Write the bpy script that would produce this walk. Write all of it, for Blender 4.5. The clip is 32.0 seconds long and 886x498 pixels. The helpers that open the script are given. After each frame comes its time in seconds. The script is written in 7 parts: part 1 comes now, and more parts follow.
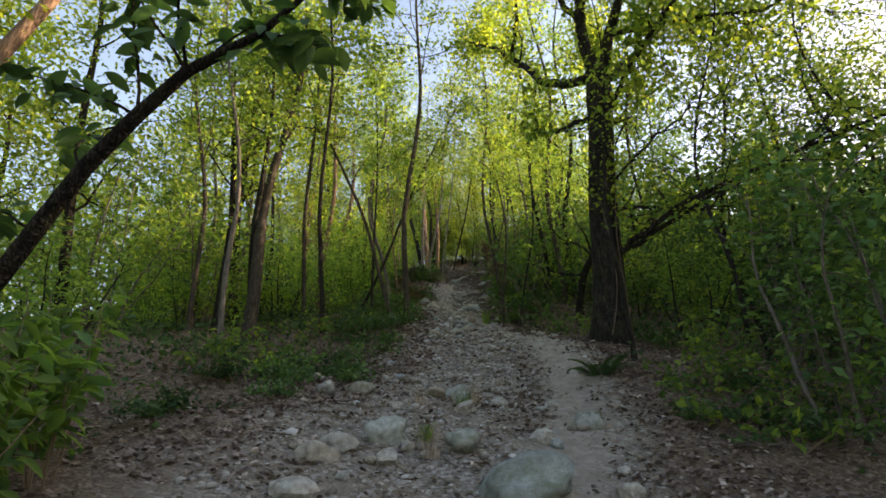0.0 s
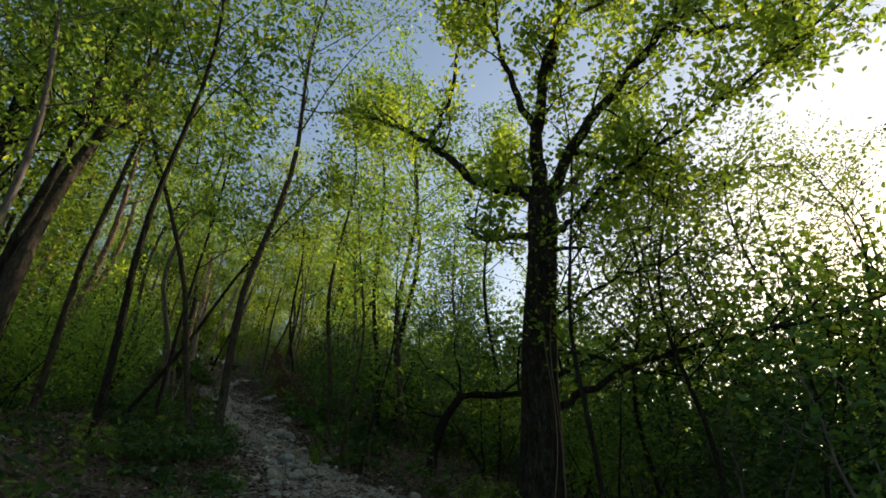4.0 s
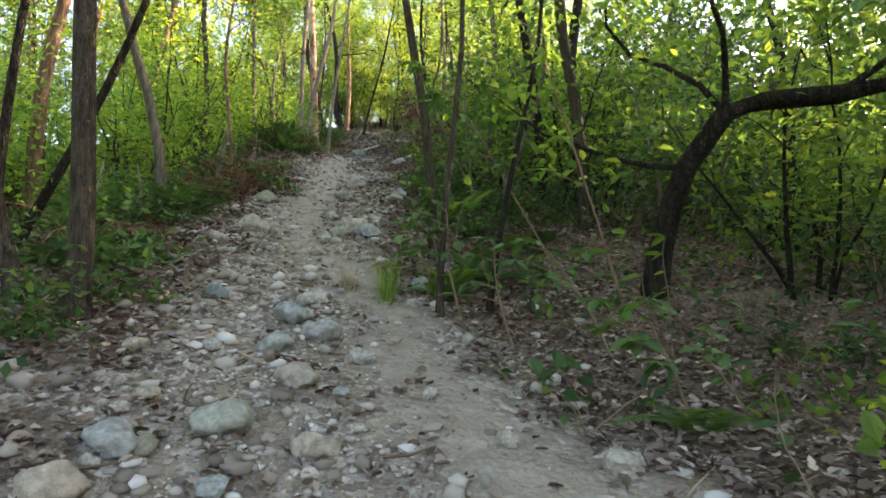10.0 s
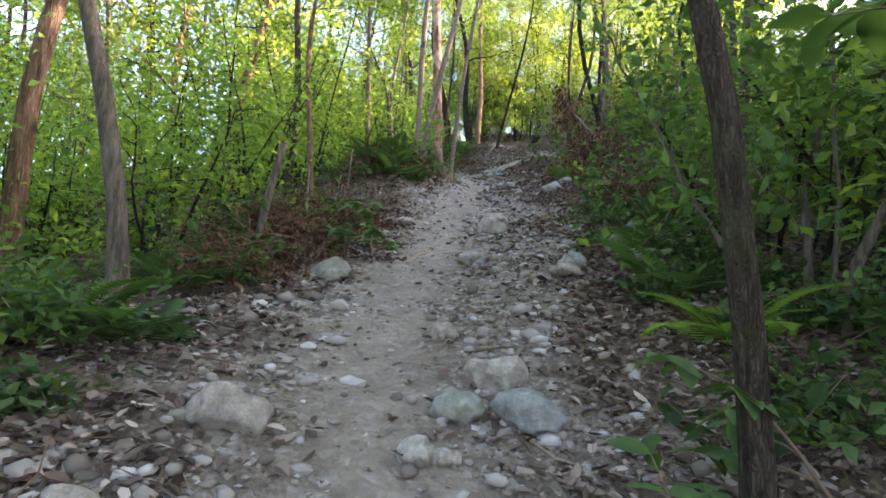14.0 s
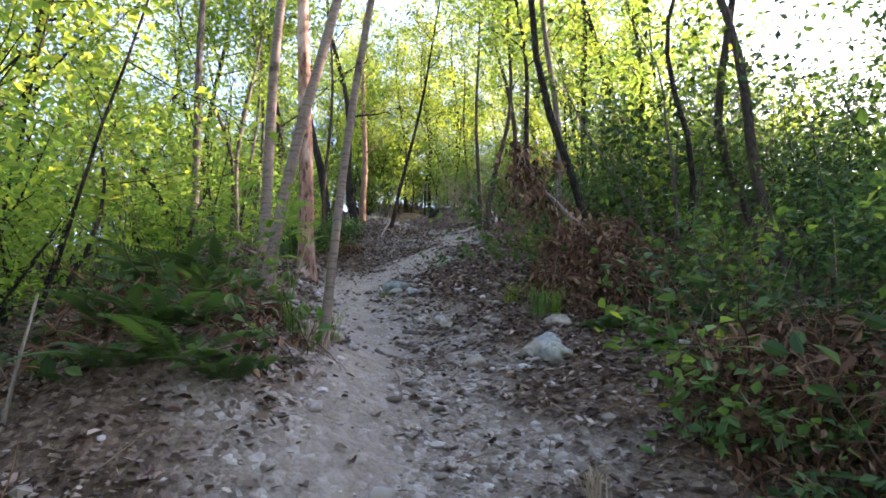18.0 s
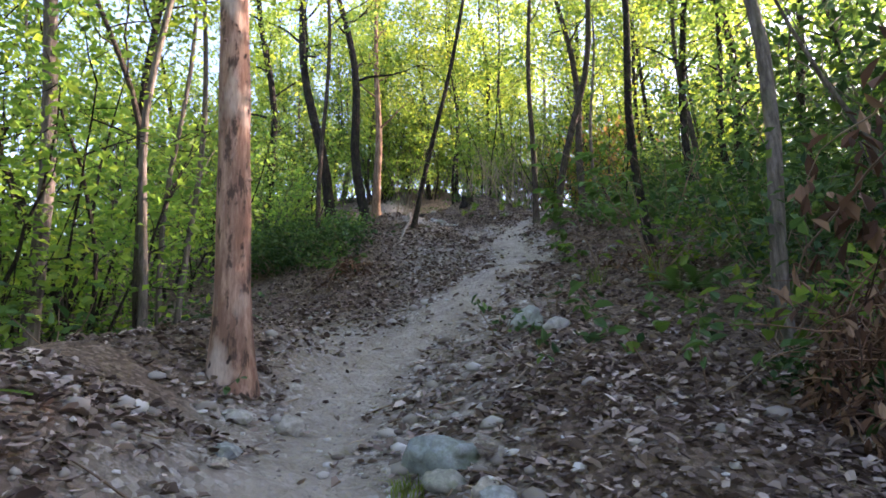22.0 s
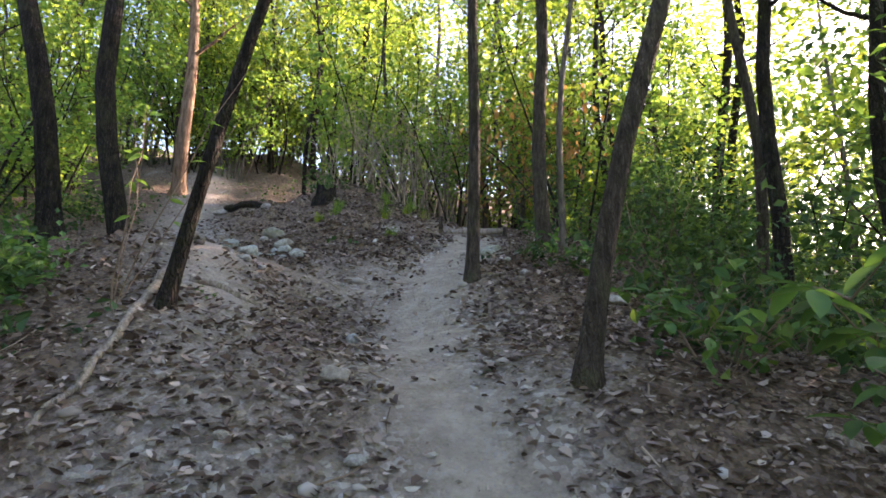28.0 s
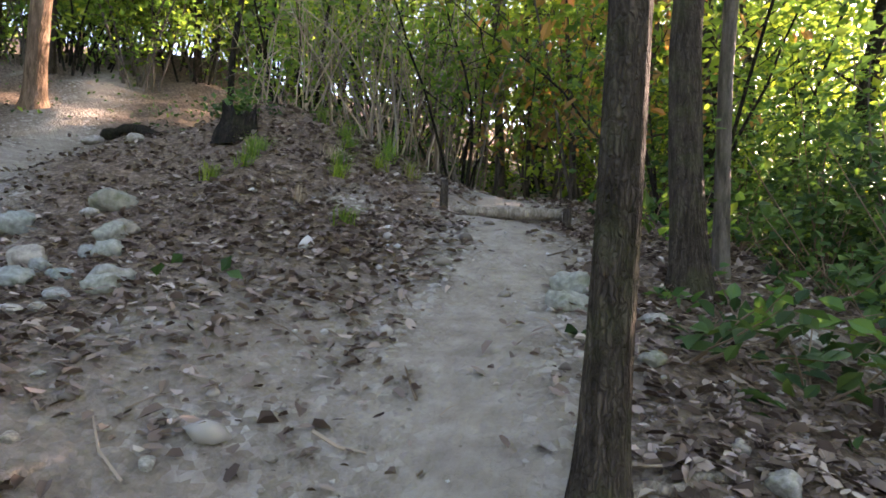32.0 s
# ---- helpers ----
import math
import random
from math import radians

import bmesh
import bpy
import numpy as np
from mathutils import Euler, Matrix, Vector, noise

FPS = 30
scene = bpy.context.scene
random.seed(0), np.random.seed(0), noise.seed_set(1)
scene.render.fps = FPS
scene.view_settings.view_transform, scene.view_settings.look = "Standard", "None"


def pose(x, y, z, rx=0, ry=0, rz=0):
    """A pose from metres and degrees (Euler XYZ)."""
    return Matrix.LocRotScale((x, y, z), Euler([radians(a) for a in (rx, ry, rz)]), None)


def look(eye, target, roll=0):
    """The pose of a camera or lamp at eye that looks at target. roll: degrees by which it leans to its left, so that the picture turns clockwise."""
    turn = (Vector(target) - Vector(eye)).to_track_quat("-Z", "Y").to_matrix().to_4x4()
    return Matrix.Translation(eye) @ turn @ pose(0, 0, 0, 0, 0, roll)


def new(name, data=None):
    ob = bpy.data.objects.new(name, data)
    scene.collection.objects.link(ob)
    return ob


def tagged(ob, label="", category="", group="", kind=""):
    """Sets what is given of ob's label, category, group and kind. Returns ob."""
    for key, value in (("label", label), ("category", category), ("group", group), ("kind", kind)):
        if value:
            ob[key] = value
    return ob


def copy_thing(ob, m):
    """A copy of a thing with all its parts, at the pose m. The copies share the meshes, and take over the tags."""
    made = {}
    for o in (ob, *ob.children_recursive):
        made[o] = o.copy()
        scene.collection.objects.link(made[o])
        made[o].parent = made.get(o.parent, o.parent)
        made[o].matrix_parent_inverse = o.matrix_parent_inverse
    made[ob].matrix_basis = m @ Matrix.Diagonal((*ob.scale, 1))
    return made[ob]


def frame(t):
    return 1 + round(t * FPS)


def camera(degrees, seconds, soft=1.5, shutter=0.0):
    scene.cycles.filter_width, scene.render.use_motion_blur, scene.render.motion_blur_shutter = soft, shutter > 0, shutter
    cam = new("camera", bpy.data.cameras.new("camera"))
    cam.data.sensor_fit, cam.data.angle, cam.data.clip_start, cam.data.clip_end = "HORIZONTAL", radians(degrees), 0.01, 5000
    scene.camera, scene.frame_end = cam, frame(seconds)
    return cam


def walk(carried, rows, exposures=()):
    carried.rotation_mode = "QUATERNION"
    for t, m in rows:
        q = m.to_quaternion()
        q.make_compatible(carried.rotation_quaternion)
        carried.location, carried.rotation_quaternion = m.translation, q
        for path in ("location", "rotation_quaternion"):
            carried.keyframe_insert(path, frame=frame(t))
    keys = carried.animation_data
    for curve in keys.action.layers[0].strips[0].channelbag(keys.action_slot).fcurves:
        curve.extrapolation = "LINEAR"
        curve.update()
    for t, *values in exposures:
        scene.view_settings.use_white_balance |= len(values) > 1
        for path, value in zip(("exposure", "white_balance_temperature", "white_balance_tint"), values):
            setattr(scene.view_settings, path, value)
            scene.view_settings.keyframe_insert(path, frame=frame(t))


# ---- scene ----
from mathutils import Quaternion

# ---------------------------------------------------------------- camera and walk
cam = camera(75.0, 32.0, soft=1.7)
PATH = [
    (0, (5.574, -2.923, -3.121), (4.146, -1.696, -2.445), -1.1),
    (0.5, (5.090, -2.861, -2.973), (3.683, -1.638, -2.249), -1.6),
    (1, (4.602, -2.797, -2.836), (3.244, -1.553, -2.056), -2.0),
    (1.5, (4.088, -2.716, -2.706), (2.801, -1.442, -1.856), -2.1),
    (2, (3.577, -2.605, -2.590), (2.369, -1.288, -1.691), -2.0),
    (2.5, (3.092, -2.483, -2.496), (1.979, -1.110, -1.559), -1.4),
    (3, (2.639, -2.388, -2.415), (1.670, -0.944, -1.426), -0.7),
    (3.5, (2.216, -2.330, -2.315), (1.424, -0.818, -1.273), 0.4),
    (4, (1.831, -2.278, -2.184), (1.192, -0.699, -1.137), 1.4),
    (4.5, (1.494, -2.165, -2.013), (0.993, -0.517, -0.997), 1.1),
    (5, (1.215, -1.962, -1.821), (0.853, -0.273, -0.814), 0.8),
    (5.5, (0.983, -1.660, -1.625), (0.739, 0.056, -0.626), 0.6),
    (6, (0.778, -1.251, -1.440), (0.614, 0.488, -0.467), 0.5),
    (6.5, (0.576, -0.729, -1.281), (0.436, 1.047, -0.372), 0.3),
    (7, (0.348, -0.085, -1.162), (0.159, 1.744, -0.377), -0.1),
    (7.5, (0.083, 0.661, -1.059), (-0.303, 2.534, -0.474), -1.2),
    (8, (-0.192, 1.391, -0.917), (-0.864, 3.230, -0.512), -3.6),
    (8.5, (-0.431, 2.029, -0.760), (-1.418, 3.746, -0.485), -3.6),
    (9, (-0.592, 2.601, -0.604), (-1.713, 4.240, -0.367), -1.6),
    (9.5, (-0.643, 3.134, -0.471), (-1.870, 4.702, -0.280), -1.0),
    (10, (-0.750, 3.623, -0.271), (-2.074, 5.103, -0.037), 0.1),
    (10.5, (-0.930, 4.006, -0.041), (-2.340, 5.397, 0.237), 1.0),
    (11, (-1.111, 4.364, 0.097), (-2.605, 5.659, 0.401), 1.8),
    (11.5, (-1.434, 4.625, 0.285), (-3.017, 5.800, 0.625), 2.3),
    (12, (-1.870, 4.900, 0.505), (-3.473, 6.037, 0.874), 3.4),
    (12.5, (-2.304, 5.200, 0.635), (-3.909, 6.341, 0.984), 3.1),
    (13, (-2.751, 5.473, 0.697), (-4.367, 6.608, 1.012), 2.6),
    (13.5, (-3.240, 5.767, 0.815), (-4.864, 6.900, 1.101), 2.6),
    (14, (-3.746, 5.984, 0.995), (-5.362, 7.132, 1.259), 2.5),
    (14.5, (-4.263, 6.186, 1.206), (-5.859, 7.364, 1.458), 2.3),
    (15, (-4.786, 6.426, 1.439), (-6.354, 7.641, 1.693), 2.3),
    (15.5, (-5.300, 6.735, 1.693), (-6.833, 7.990, 1.967), 2.2),
    (16, (-5.774, 7.133, 1.973), (-7.268, 8.425, 2.286), 1.4),
    (16.5, (-6.227, 7.600, 2.236), (-7.677, 8.930, 2.593), 0.4),
    (17, (-6.693, 8.041, 2.468), (-8.105, 9.398, 2.876), -0.6),
    (17.5, (-7.139, 8.446, 2.654), (-8.511, 9.831, 3.098), -0.9),
    (18, (-7.571, 8.777, 2.902), (-8.892, 10.199, 3.387), -1.2),
    (18.5, (-8.065, 9.041, 3.120), (-9.353, 10.493, 3.605), -2.0),
    (19, (-8.447, 9.344, 3.321), (-9.713, 10.815, 3.804), -2.4),
    (19.5, (-8.719, 9.682, 3.515), (-9.974, 11.167, 3.982), -2.5),
    (20, (-9.023, 10.100, 3.665), (-10.286, 11.593, 4.082), -2.6),
    (20.5, (-9.441, 10.568, 3.837), (-10.748, 12.037, 4.203), -3.0),
    (21, (-9.880, 10.977, 4.090), (-11.228, 12.408, 4.458), -2.3),
    (21.5, (-10.373, 11.307, 4.336), (-11.748, 12.703, 4.736), -1.8),
    (22, (-10.851, 11.633, 4.515), (-12.230, 13.018, 4.939), -1.3),
    (22.5, (-11.356, 11.907, 4.651), (-12.739, 13.292, 5.065), -1.5),
    (23, (-11.852, 12.163, 4.819), (-13.227, 13.554, 5.234), -1.5),
    (23.5, (-12.315, 12.437, 5.005), (-13.674, 13.845, 5.418), -1.3),
    (24, (-12.755, 12.724, 5.207), (-14.082, 14.165, 5.611), -1.4),
    (24.5, (-13.167, 13.089, 5.451), (-14.455, 14.578, 5.802), -0.4),
    (25, (-13.561, 13.523, 5.710), (-14.797, 15.069, 5.995), 0.3),
    (25.5, (-13.917, 13.994, 5.982), (-15.090, 15.583, 6.294), -0.1),
    (26, (-14.215, 14.481, 6.243), (-15.318, 16.117, 6.571), -0.7),
    (26.5, (-14.429, 14.957, 6.464), (-15.490, 16.626, 6.761), -0.7),
    (27, (-14.610, 15.390, 6.643), (-15.640, 17.080, 6.931), -0.4),
    (27.5, (-14.791, 15.797, 6.797), (-15.800, 17.499, 7.090), -0.0),
    (28, (-14.989, 16.199, 6.939), (-15.992, 17.902, 7.244), 0.4),
    (28.5, (-15.212, 16.618, 7.081), (-16.222, 18.315, 7.397), 0.7),
    (29, (-15.464, 17.085, 7.235), (-16.496, 18.769, 7.552), 0.8),
    (29.5, (-15.812, 17.595, 7.349), (-16.854, 19.274, 7.656), 0.6),
    (30, (-16.155, 18.042, 7.517), (-17.197, 19.723, 7.817), 1.0),
    (30.5, (-16.457, 18.396, 7.708), (-17.497, 20.082, 7.979), 1.4),
    (31, (-16.741, 18.776, 7.854), (-17.757, 20.487, 8.059), 2.0),
    (31.5, (-16.992, 19.156, 7.970), (-17.971, 20.897, 8.084), 2.3),
    (32, (-17.188, 19.511, 8.093), (-18.131, 21.274, 8.141), 2.7),
]
EXPOSURES = [(0, 0.25, 7700, 21), (1, 0.22, 7750, 22), (2, 0.1, 7700, 22), (3, -0.4, 7400, 16), (4, -0.9, 7100, 9), (5, -1.2, 6800, 5), (6.5, -1.4, 6700, 3), (7.5, -1.6, 6700, 8),
             (8, -1.5, 6900, 13), (8.5, -0.7, 7100, 15), (9, 0.52, 7600, 17), (9.5, 1.05, 7600, 20), (10, 1.52, 7450, 23), (11, 1.68, 7200, 26), (12, 1.62, 6950, 29), (14, 1.62, 6650, 33),
             (14.8, 1.68, 6450, 36), (16, 1.7, 6300, 38), (19, 1.3, 6350, 38), (23, 1.33, 6300, 36), (26, 1.45, 6450, 36), (29, 1.35, 6550, 34), (32, 1.58, 6900, 34)]
GAIN = 1.7
walk(cam, [(t, look(eye, target, roll)) for t, eye, target, roll in PATH], [(t, e + GAIN, kelvin, tint) for t, e, kelvin, tint in EXPOSURES])

# ---------------------------------------------------------------- sky and sun
SUN_TO = Vector((0.376, 0.885, 0.262)).normalized()
world = bpy.data.worlds.new("sky")
scene.world = world
world.use_nodes = True
wn = world.node_tree
sky = wn.nodes.new("ShaderNodeTexSky")
sky.sky_type = "NISHITA"
sky.sun_disc = False
sky.sun_elevation = math.asin(SUN_TO.z)
sky.sun_rotation = math.atan2(SUN_TO.x, SUN_TO.y)
sky.air_density, sky.dust_density, sky.ozone_density = 1.0, 1.4, 1.0
wn.links.new(sky.outputs[0], wn.nodes["Background"].inputs[0])
wn.nodes["Background"].inputs[1].default_value = 0.15
sun_data = bpy.data.lights.new("sun", "SUN")
sun_data.energy, sun_data.angle, sun_data.color = 5.0, radians(0.6), (1.0, 0.83, 0.62)
sun_ob = new("sun", sun_data)
sun_ob.matrix_world = look((0, 0, 60), Vector((0, 0, 60)) - SUN_TO)


# ---------------------------------------------------------------- materials
def material(name, rough=0.9):
    m = bpy.data.materials.new(name)
    m.use_nodes = True
    b = m.node_tree.nodes["Principled BSDF"]
    b.inputs["Roughness"].default_value = rough
    b.inputs["Specular IOR Level"].default_value = 0.12
    return m, m.node_tree, b


def node(nt, kind, **values):
    n = nt.nodes.new(kind)
    for key, value in values.items():
        n.inputs[key.replace("_", " ")].default_value = value
    return n


def ramp(nt, fac, stops):
    n = nt.nodes.new("ShaderNodeValToRGB")
    el = n.color_ramp.elements
    while len(el) < len(stops):
        el.new(0.5)
    for e, (p, c) in zip(el, stops):
        e.position, e.color = p, (*c, 1)
    nt.links.new(fac, n.inputs[0])
    return n.outputs[0]


def mixed(nt, fac, a, b, mode="MIX"):
    n = nt.nodes.new("ShaderNodeMix")
    n.data_type, n.blend_type = "RGBA", mode
    for socket, v in ((n.inputs[0], fac), (n.inputs[6], a), (n.inputs[7], b)):
        if isinstance(v, (int, float)):
            socket.default_value = v
        elif isinstance(v, tuple):
            socket.default_value = (*v, 1)
        else:
            nt.links.new(v, socket)
    return n.outputs[2]


def grain(nt, scale, detail=5, rough=0.6, stretch=None, space="Object"):
    tc = nt.nodes.new("ShaderNodeTexCoord")
    out = tc.outputs[space]
    if stretch:
        mp = nt.nodes.new("ShaderNodeMapping")
        mp.inputs["Scale"].default_value = stretch
        nt.links.new(out, mp.inputs[0])
        out = mp.outputs[0]
    n = node(nt, "ShaderNodeTexNoise", Scale=scale, Detail=detail, Roughness=rough)
    nt.links.new(out, n.inputs[0])
    return n.outputs[0]


def relief(nt, bsdf, height, strength=0.5, distance=0.02):
    n = node(nt, "ShaderNodeBump", Strength=strength, Distance=distance)
    nt.links.new(height, n.inputs["Height"])
    nt.links.new(n.outputs[0], bsdf.inputs["Normal"])


def bark(name, dark, light, moss=0.0, ridges=16.0, depth=0.03, knots=False, furrows=0.75):
    m, nt, b = material(name, 0.92)
    long_grain = grain(nt, ridges, 6, 0.65, (1, 1, 0.16))
    patches = grain(nt, 2.2, 4)
    c = ramp(nt, long_grain, [(0.40, dark), (0.5, tuple(0.5 * (u + v) for u, v in zip(dark, light))), (0.6, light)])
    c = mixed(nt, ramp(nt, patches, [(0.35, (0, 0, 0)), (0.75, (0.7, 0.7, 0.7))]), c, tuple(0.6 * v for v in light))
    tc = nt.nodes.new("ShaderNodeTexCoord")
    mp = nt.nodes.new("ShaderNodeMapping")
    mp.inputs["Scale"].default_value = (ridges * 1.9, ridges * 1.9, ridges * 0.34)
    bent = nt.nodes.new("ShaderNodeVectorMath")
    bent.operation = "MULTIPLY_ADD"
    bent.inputs[1].default_value = (2.2, 2.2, 2.2)
    wobble = node(nt, "ShaderNodeTexNoise", Scale=ridges * 0.5, Detail=3)
    nt.links.new(tc.outputs["Object"], wobble.inputs[0])
    nt.links.new(tc.outputs["Object"], mp.inputs[0])
    nt.links.new(wobble.outputs["Color"], bent.inputs[0])
    nt.links.new(mp.outputs[0], bent.inputs[2])
    plates = node(nt, "ShaderNodeTexVoronoi", Scale=1.0)
    plates.feature = "DISTANCE_TO_EDGE"
    nt.links.new(bent.outputs[0], plates.inputs["Vector"])
    furrow = ramp(nt, plates.outputs["Distance"], [(0.0, (furrows, furrows, furrows)), (0.3, (0, 0, 0))])
    c = mixed(nt, furrow, c, tuple(0.55 * v for v in dark))
    rise = nt.nodes.new("ShaderNodeMath")
    rise.operation = "SUBTRACT"
    nt.links.new(long_grain, rise.inputs[0])
    nt.links.new(furrow, rise.inputs[1])
    if moss:
        g = ramp(nt, grain(nt, 5.0, 5), [(0.5, (0, 0, 0)), (0.62, (moss, moss, moss))])
        c = mixed(nt, g, c, (0.09, 0.11, 0.04))
    if knots:
        mp2 = nt.nodes.new("ShaderNodeMapping")
        mp2.inputs["Scale"].default_value = (13, 13, 7)
        nt.links.new(tc.outputs["Object"], mp2.inputs[0])
        warp = nt.nodes.new("ShaderNodeVectorMath")
        nt.links.new(mp2.outputs[0], warp.inputs[0])
        nt.links.new(wobble.outputs["Color"], warp.inputs[1])
        vo = node(nt, "ShaderNodeTexVoronoi", Scale=1.0)
        nt.links.new(warp.outputs[0], vo.inputs["Vector"])
        tone = nt.nodes.new("ShaderNodeSeparateColor")
        nt.links.new(vo.outputs["Color"], tone.inputs[0])
        hole = ramp(nt, vo.outputs["Distance"], [(0.12, (1, 1, 1)), (0.24, (0, 0, 0))])
        c = mixed(nt, ramp(nt, grain(nt, 4.0, 6, 0.75, (1.6, 1.6, 0.3)), [(0.42, (0, 0, 0)), (0.56, (0.9, 0.9, 0.9))]), c, (0.15, 0.085, 0.06))
        c = mixed(nt, ramp(nt, grain(nt, 9.0, 6, 0.7, (1.6, 1.6, 0.5)), [(0.53, (0, 0, 0)), (0.6, (0.9, 0.9, 0.9))]), c, (0.055, 0.035, 0.027))
        c = mixed(nt, ramp(nt, grain(nt, 2.5, 4, 0.6, (1, 1, 0.5)), [(0.52, (0, 0, 0)), (0.62, (0.7, 0.7, 0.7))]), c, (0.45, 0.36, 0.29))
        pick = mixed(nt, ramp(nt, tone.outputs[0], [(0.45, (0, 0, 0)), (0.47, (1, 1, 1))]), (0.0, 0.0, 0.0), hole)
        c = mixed(nt, pick, c, (0.03, 0.02, 0.016))
    nt.links.new(c, b.inputs["Base Color"])
    relief(nt, b, rise.outputs[0], 1.0, depth * 1.6)
    return m


def leafy(name, dark, light, glow=0.5, rough=0.5):
    """Leaf: a glossy skin over a translucent body, its green varied leaf by leaf."""
    m, nt, b = material(name, rough)
    geo = nt.nodes.new("ShaderNodeNewGeometry")
    info = nt.nodes.new("ShaderNodeObjectInfo")
    c = ramp(nt, geo.outputs["Random Per Island"], [(0.0, dark), (0.75, light), (1.0, tuple(min(1, v * k) for v, k in zip(light, (1.5, 1.2, 0.9))))])
    c = mixed(nt, 1.0, c, ramp(nt, grain(nt, 0.8, 2), [(0.36, (0.7, 0.78, 0.84)), (0.64, (1.35, 1.3, 1.1))]), "MULTIPLY")
    hue = nt.nodes.new("ShaderNodeHueSaturation")
    shift = nt.nodes.new("ShaderNodeMapRange")
    shift.inputs["To Min"].default_value, shift.inputs["To Max"].default_value = 0.75, 1.25
    nt.links.new(info.outputs["Random"], shift.inputs[0])
    nt.links.new(shift.outputs[0], hue.inputs["Value"])
    nt.links.new(c, hue.inputs["Color"])
    nt.links.new(hue.outputs[0], b.inputs["Base Color"])
    t = nt.nodes.new("ShaderNodeBsdfTranslucent")
    warm = mixed(nt, 1.0, hue.outputs[0], (2.05, 2.08, 0.98), "MULTIPLY")
    nt.links.new(warm, t.inputs[0])
    mx = nt.nodes.new("ShaderNodeMixShader")
    mx.inputs[0].default_value = glow
    nt.links.new(b.outputs[0], mx.inputs[1])
    nt.links.new(t.outputs[0], mx.inputs[2])
    nt.links.new(mx.outputs[0], nt.nodes["Material Output"].inputs[0])
    return m


def dry(name, stops, rough=0.85):
    m, nt, b = material(name, rough)
    geo = nt.nodes.new("ShaderNodeNewGeometry")
    c = ramp(nt, geo.outputs["Random Per Island"], stops)
    nt.links.new(c, b.inputs["Base Color"])
    return m


def stony(name, dark, light, moss=0.25):
    m, nt, b = material(name, 0.85)
    info = nt.nodes.new("ShaderNodeObjectInfo")
    n1 = grain(nt, 6, 6)
    n2 = grain(nt, 45, 4)
    c = ramp(nt, n1, [(0.3, dark), (0.65, light)])
    c = mixed(nt, ramp(nt, n2, [(0.4, (0, 0, 0)), (0.7, (0.5, 0.5, 0.5))]), c, (0.16, 0.14, 0.12))
    tone = ramp(nt, info.outputs["Random"], [(0.0, (0.75, 0.85, 0.92)), (0.4, (1.0, 0.98, 0.94)), (0.7, (0.9, 0.82, 0.72)), (1.0, (1.2, 1.2, 1.18))])
    c = mixed(nt, 1.0, c, tone, "MULTIPLY")
    if moss:
        c = mixed(nt, ramp(nt, grain(nt, 4, 5), [(0.52, (0, 0, 0)), (0.66, (moss, moss, moss))]), c, (0.10, 0.12, 0.06))
    nt.links.new(c, b.inputs["Base Color"])
    relief(nt, b, n2, 0.4, 0.01)
    return m


def cherry(name, dark, light):
    """Smooth bark with rings of level pores and a few dark scars."""
    m, nt, b = material(name, 0.75)
    patches, rings, fine = grain(nt, 3.0, 5), grain(nt, 9.0, 5, 0.65, (1, 1, 7)), grain(nt, 60.0, 4, 0.6, (1, 1, 0.5))
    c = ramp(nt, patches, [(0.3, tuple(0.75 * v for v in light)), (0.65, light)])
    c = mixed(nt, ramp(nt, rings, [(0.5, (0, 0, 0)), (0.62, (0.75, 0.75, 0.75))]), c, dark)
    c = mixed(nt, ramp(nt, grain(nt, 2.6, 3, 0.5, (1, 1, 1.6)), [(0.62, (0, 0, 0)), (0.7, (0.8, 0.8, 0.8))]), c, tuple(0.5 * v for v in dark))
    c = mixed(nt, ramp(nt, fine, [(0.45, (0, 0, 0)), (0.7, (0.35, 0.35, 0.35))]), c, tuple(1.3 * v for v in light))
    nt.links.new(c, b.inputs["Base Color"])
    relief(nt, b, rings, 0.5, 0.012)
    return m


BARK_OAK = bark("oak_bark", (0.014, 0.012, 0.010), (0.085, 0.068, 0.053), 0.2, 17, 0.04)
BARK_BROWN = bark("brown_bark", (0.030, 0.024, 0.018), (0.125, 0.10, 0.078), 0.25, 40, 0.014, False, 0.5)
BARK_DARK = bark("dark_bark", (0.014, 0.012, 0.010), (0.062, 0.05, 0.04), 0.15, 22, 0.02)
BARK_GREY = bark("grey_bark", (0.055, 0.046, 0.038), (0.18, 0.155, 0.13), 0.2, 26, 0.006, False, 0.25)
BARK_PINE = bark("pine_bark", (0.08, 0.05, 0.033), (0.27, 0.18, 0.12), 0.0, 16, 0.02, False, 0.25)
BARK_CHERRY = cherry("cherry_bark", (0.05, 0.04, 0.032), (0.185, 0.148, 0.115))
BARK_DEAD = bark("bare_dead_wood", (0.20, 0.11, 0.075), (0.42, 0.27, 0.195), 0.0, 20, 0.012, True, 0.08)
WOOD_GREY = bark("weathered_wood", (0.17, 0.14, 0.11), (0.38, 0.33, 0.27), 0.1, 30, 0.008, False, 0.35)
LEAF_OAK = leafy("oak_leaf", (0.065, 0.105, 0.026), (0.15, 0.205, 0.045), 0.55)
LEAF_SUN = leafy("yellow_green_leaf", (0.085, 0.13, 0.03), (0.18, 0.24, 0.052), 0.55)
# green raised to stand in for light that misses the left-hand thickets
LEAF_BRIGHTENED = leafy("brightened_green_leaf", (0.07, 0.142, 0.042), (0.16, 0.25, 0.068), 0.58)
LEAF_MID = leafy("green_leaf", (0.05, 0.10, 0.03), (0.125, 0.195, 0.052), 0.55)
# dark green lowered further: the undergrowth's shade sits in the leaf colour
LEAF_SHADED = leafy("dark_shaded_leaf", (0.02, 0.048, 0.022), (0.055, 0.105, 0.042), 0.25)
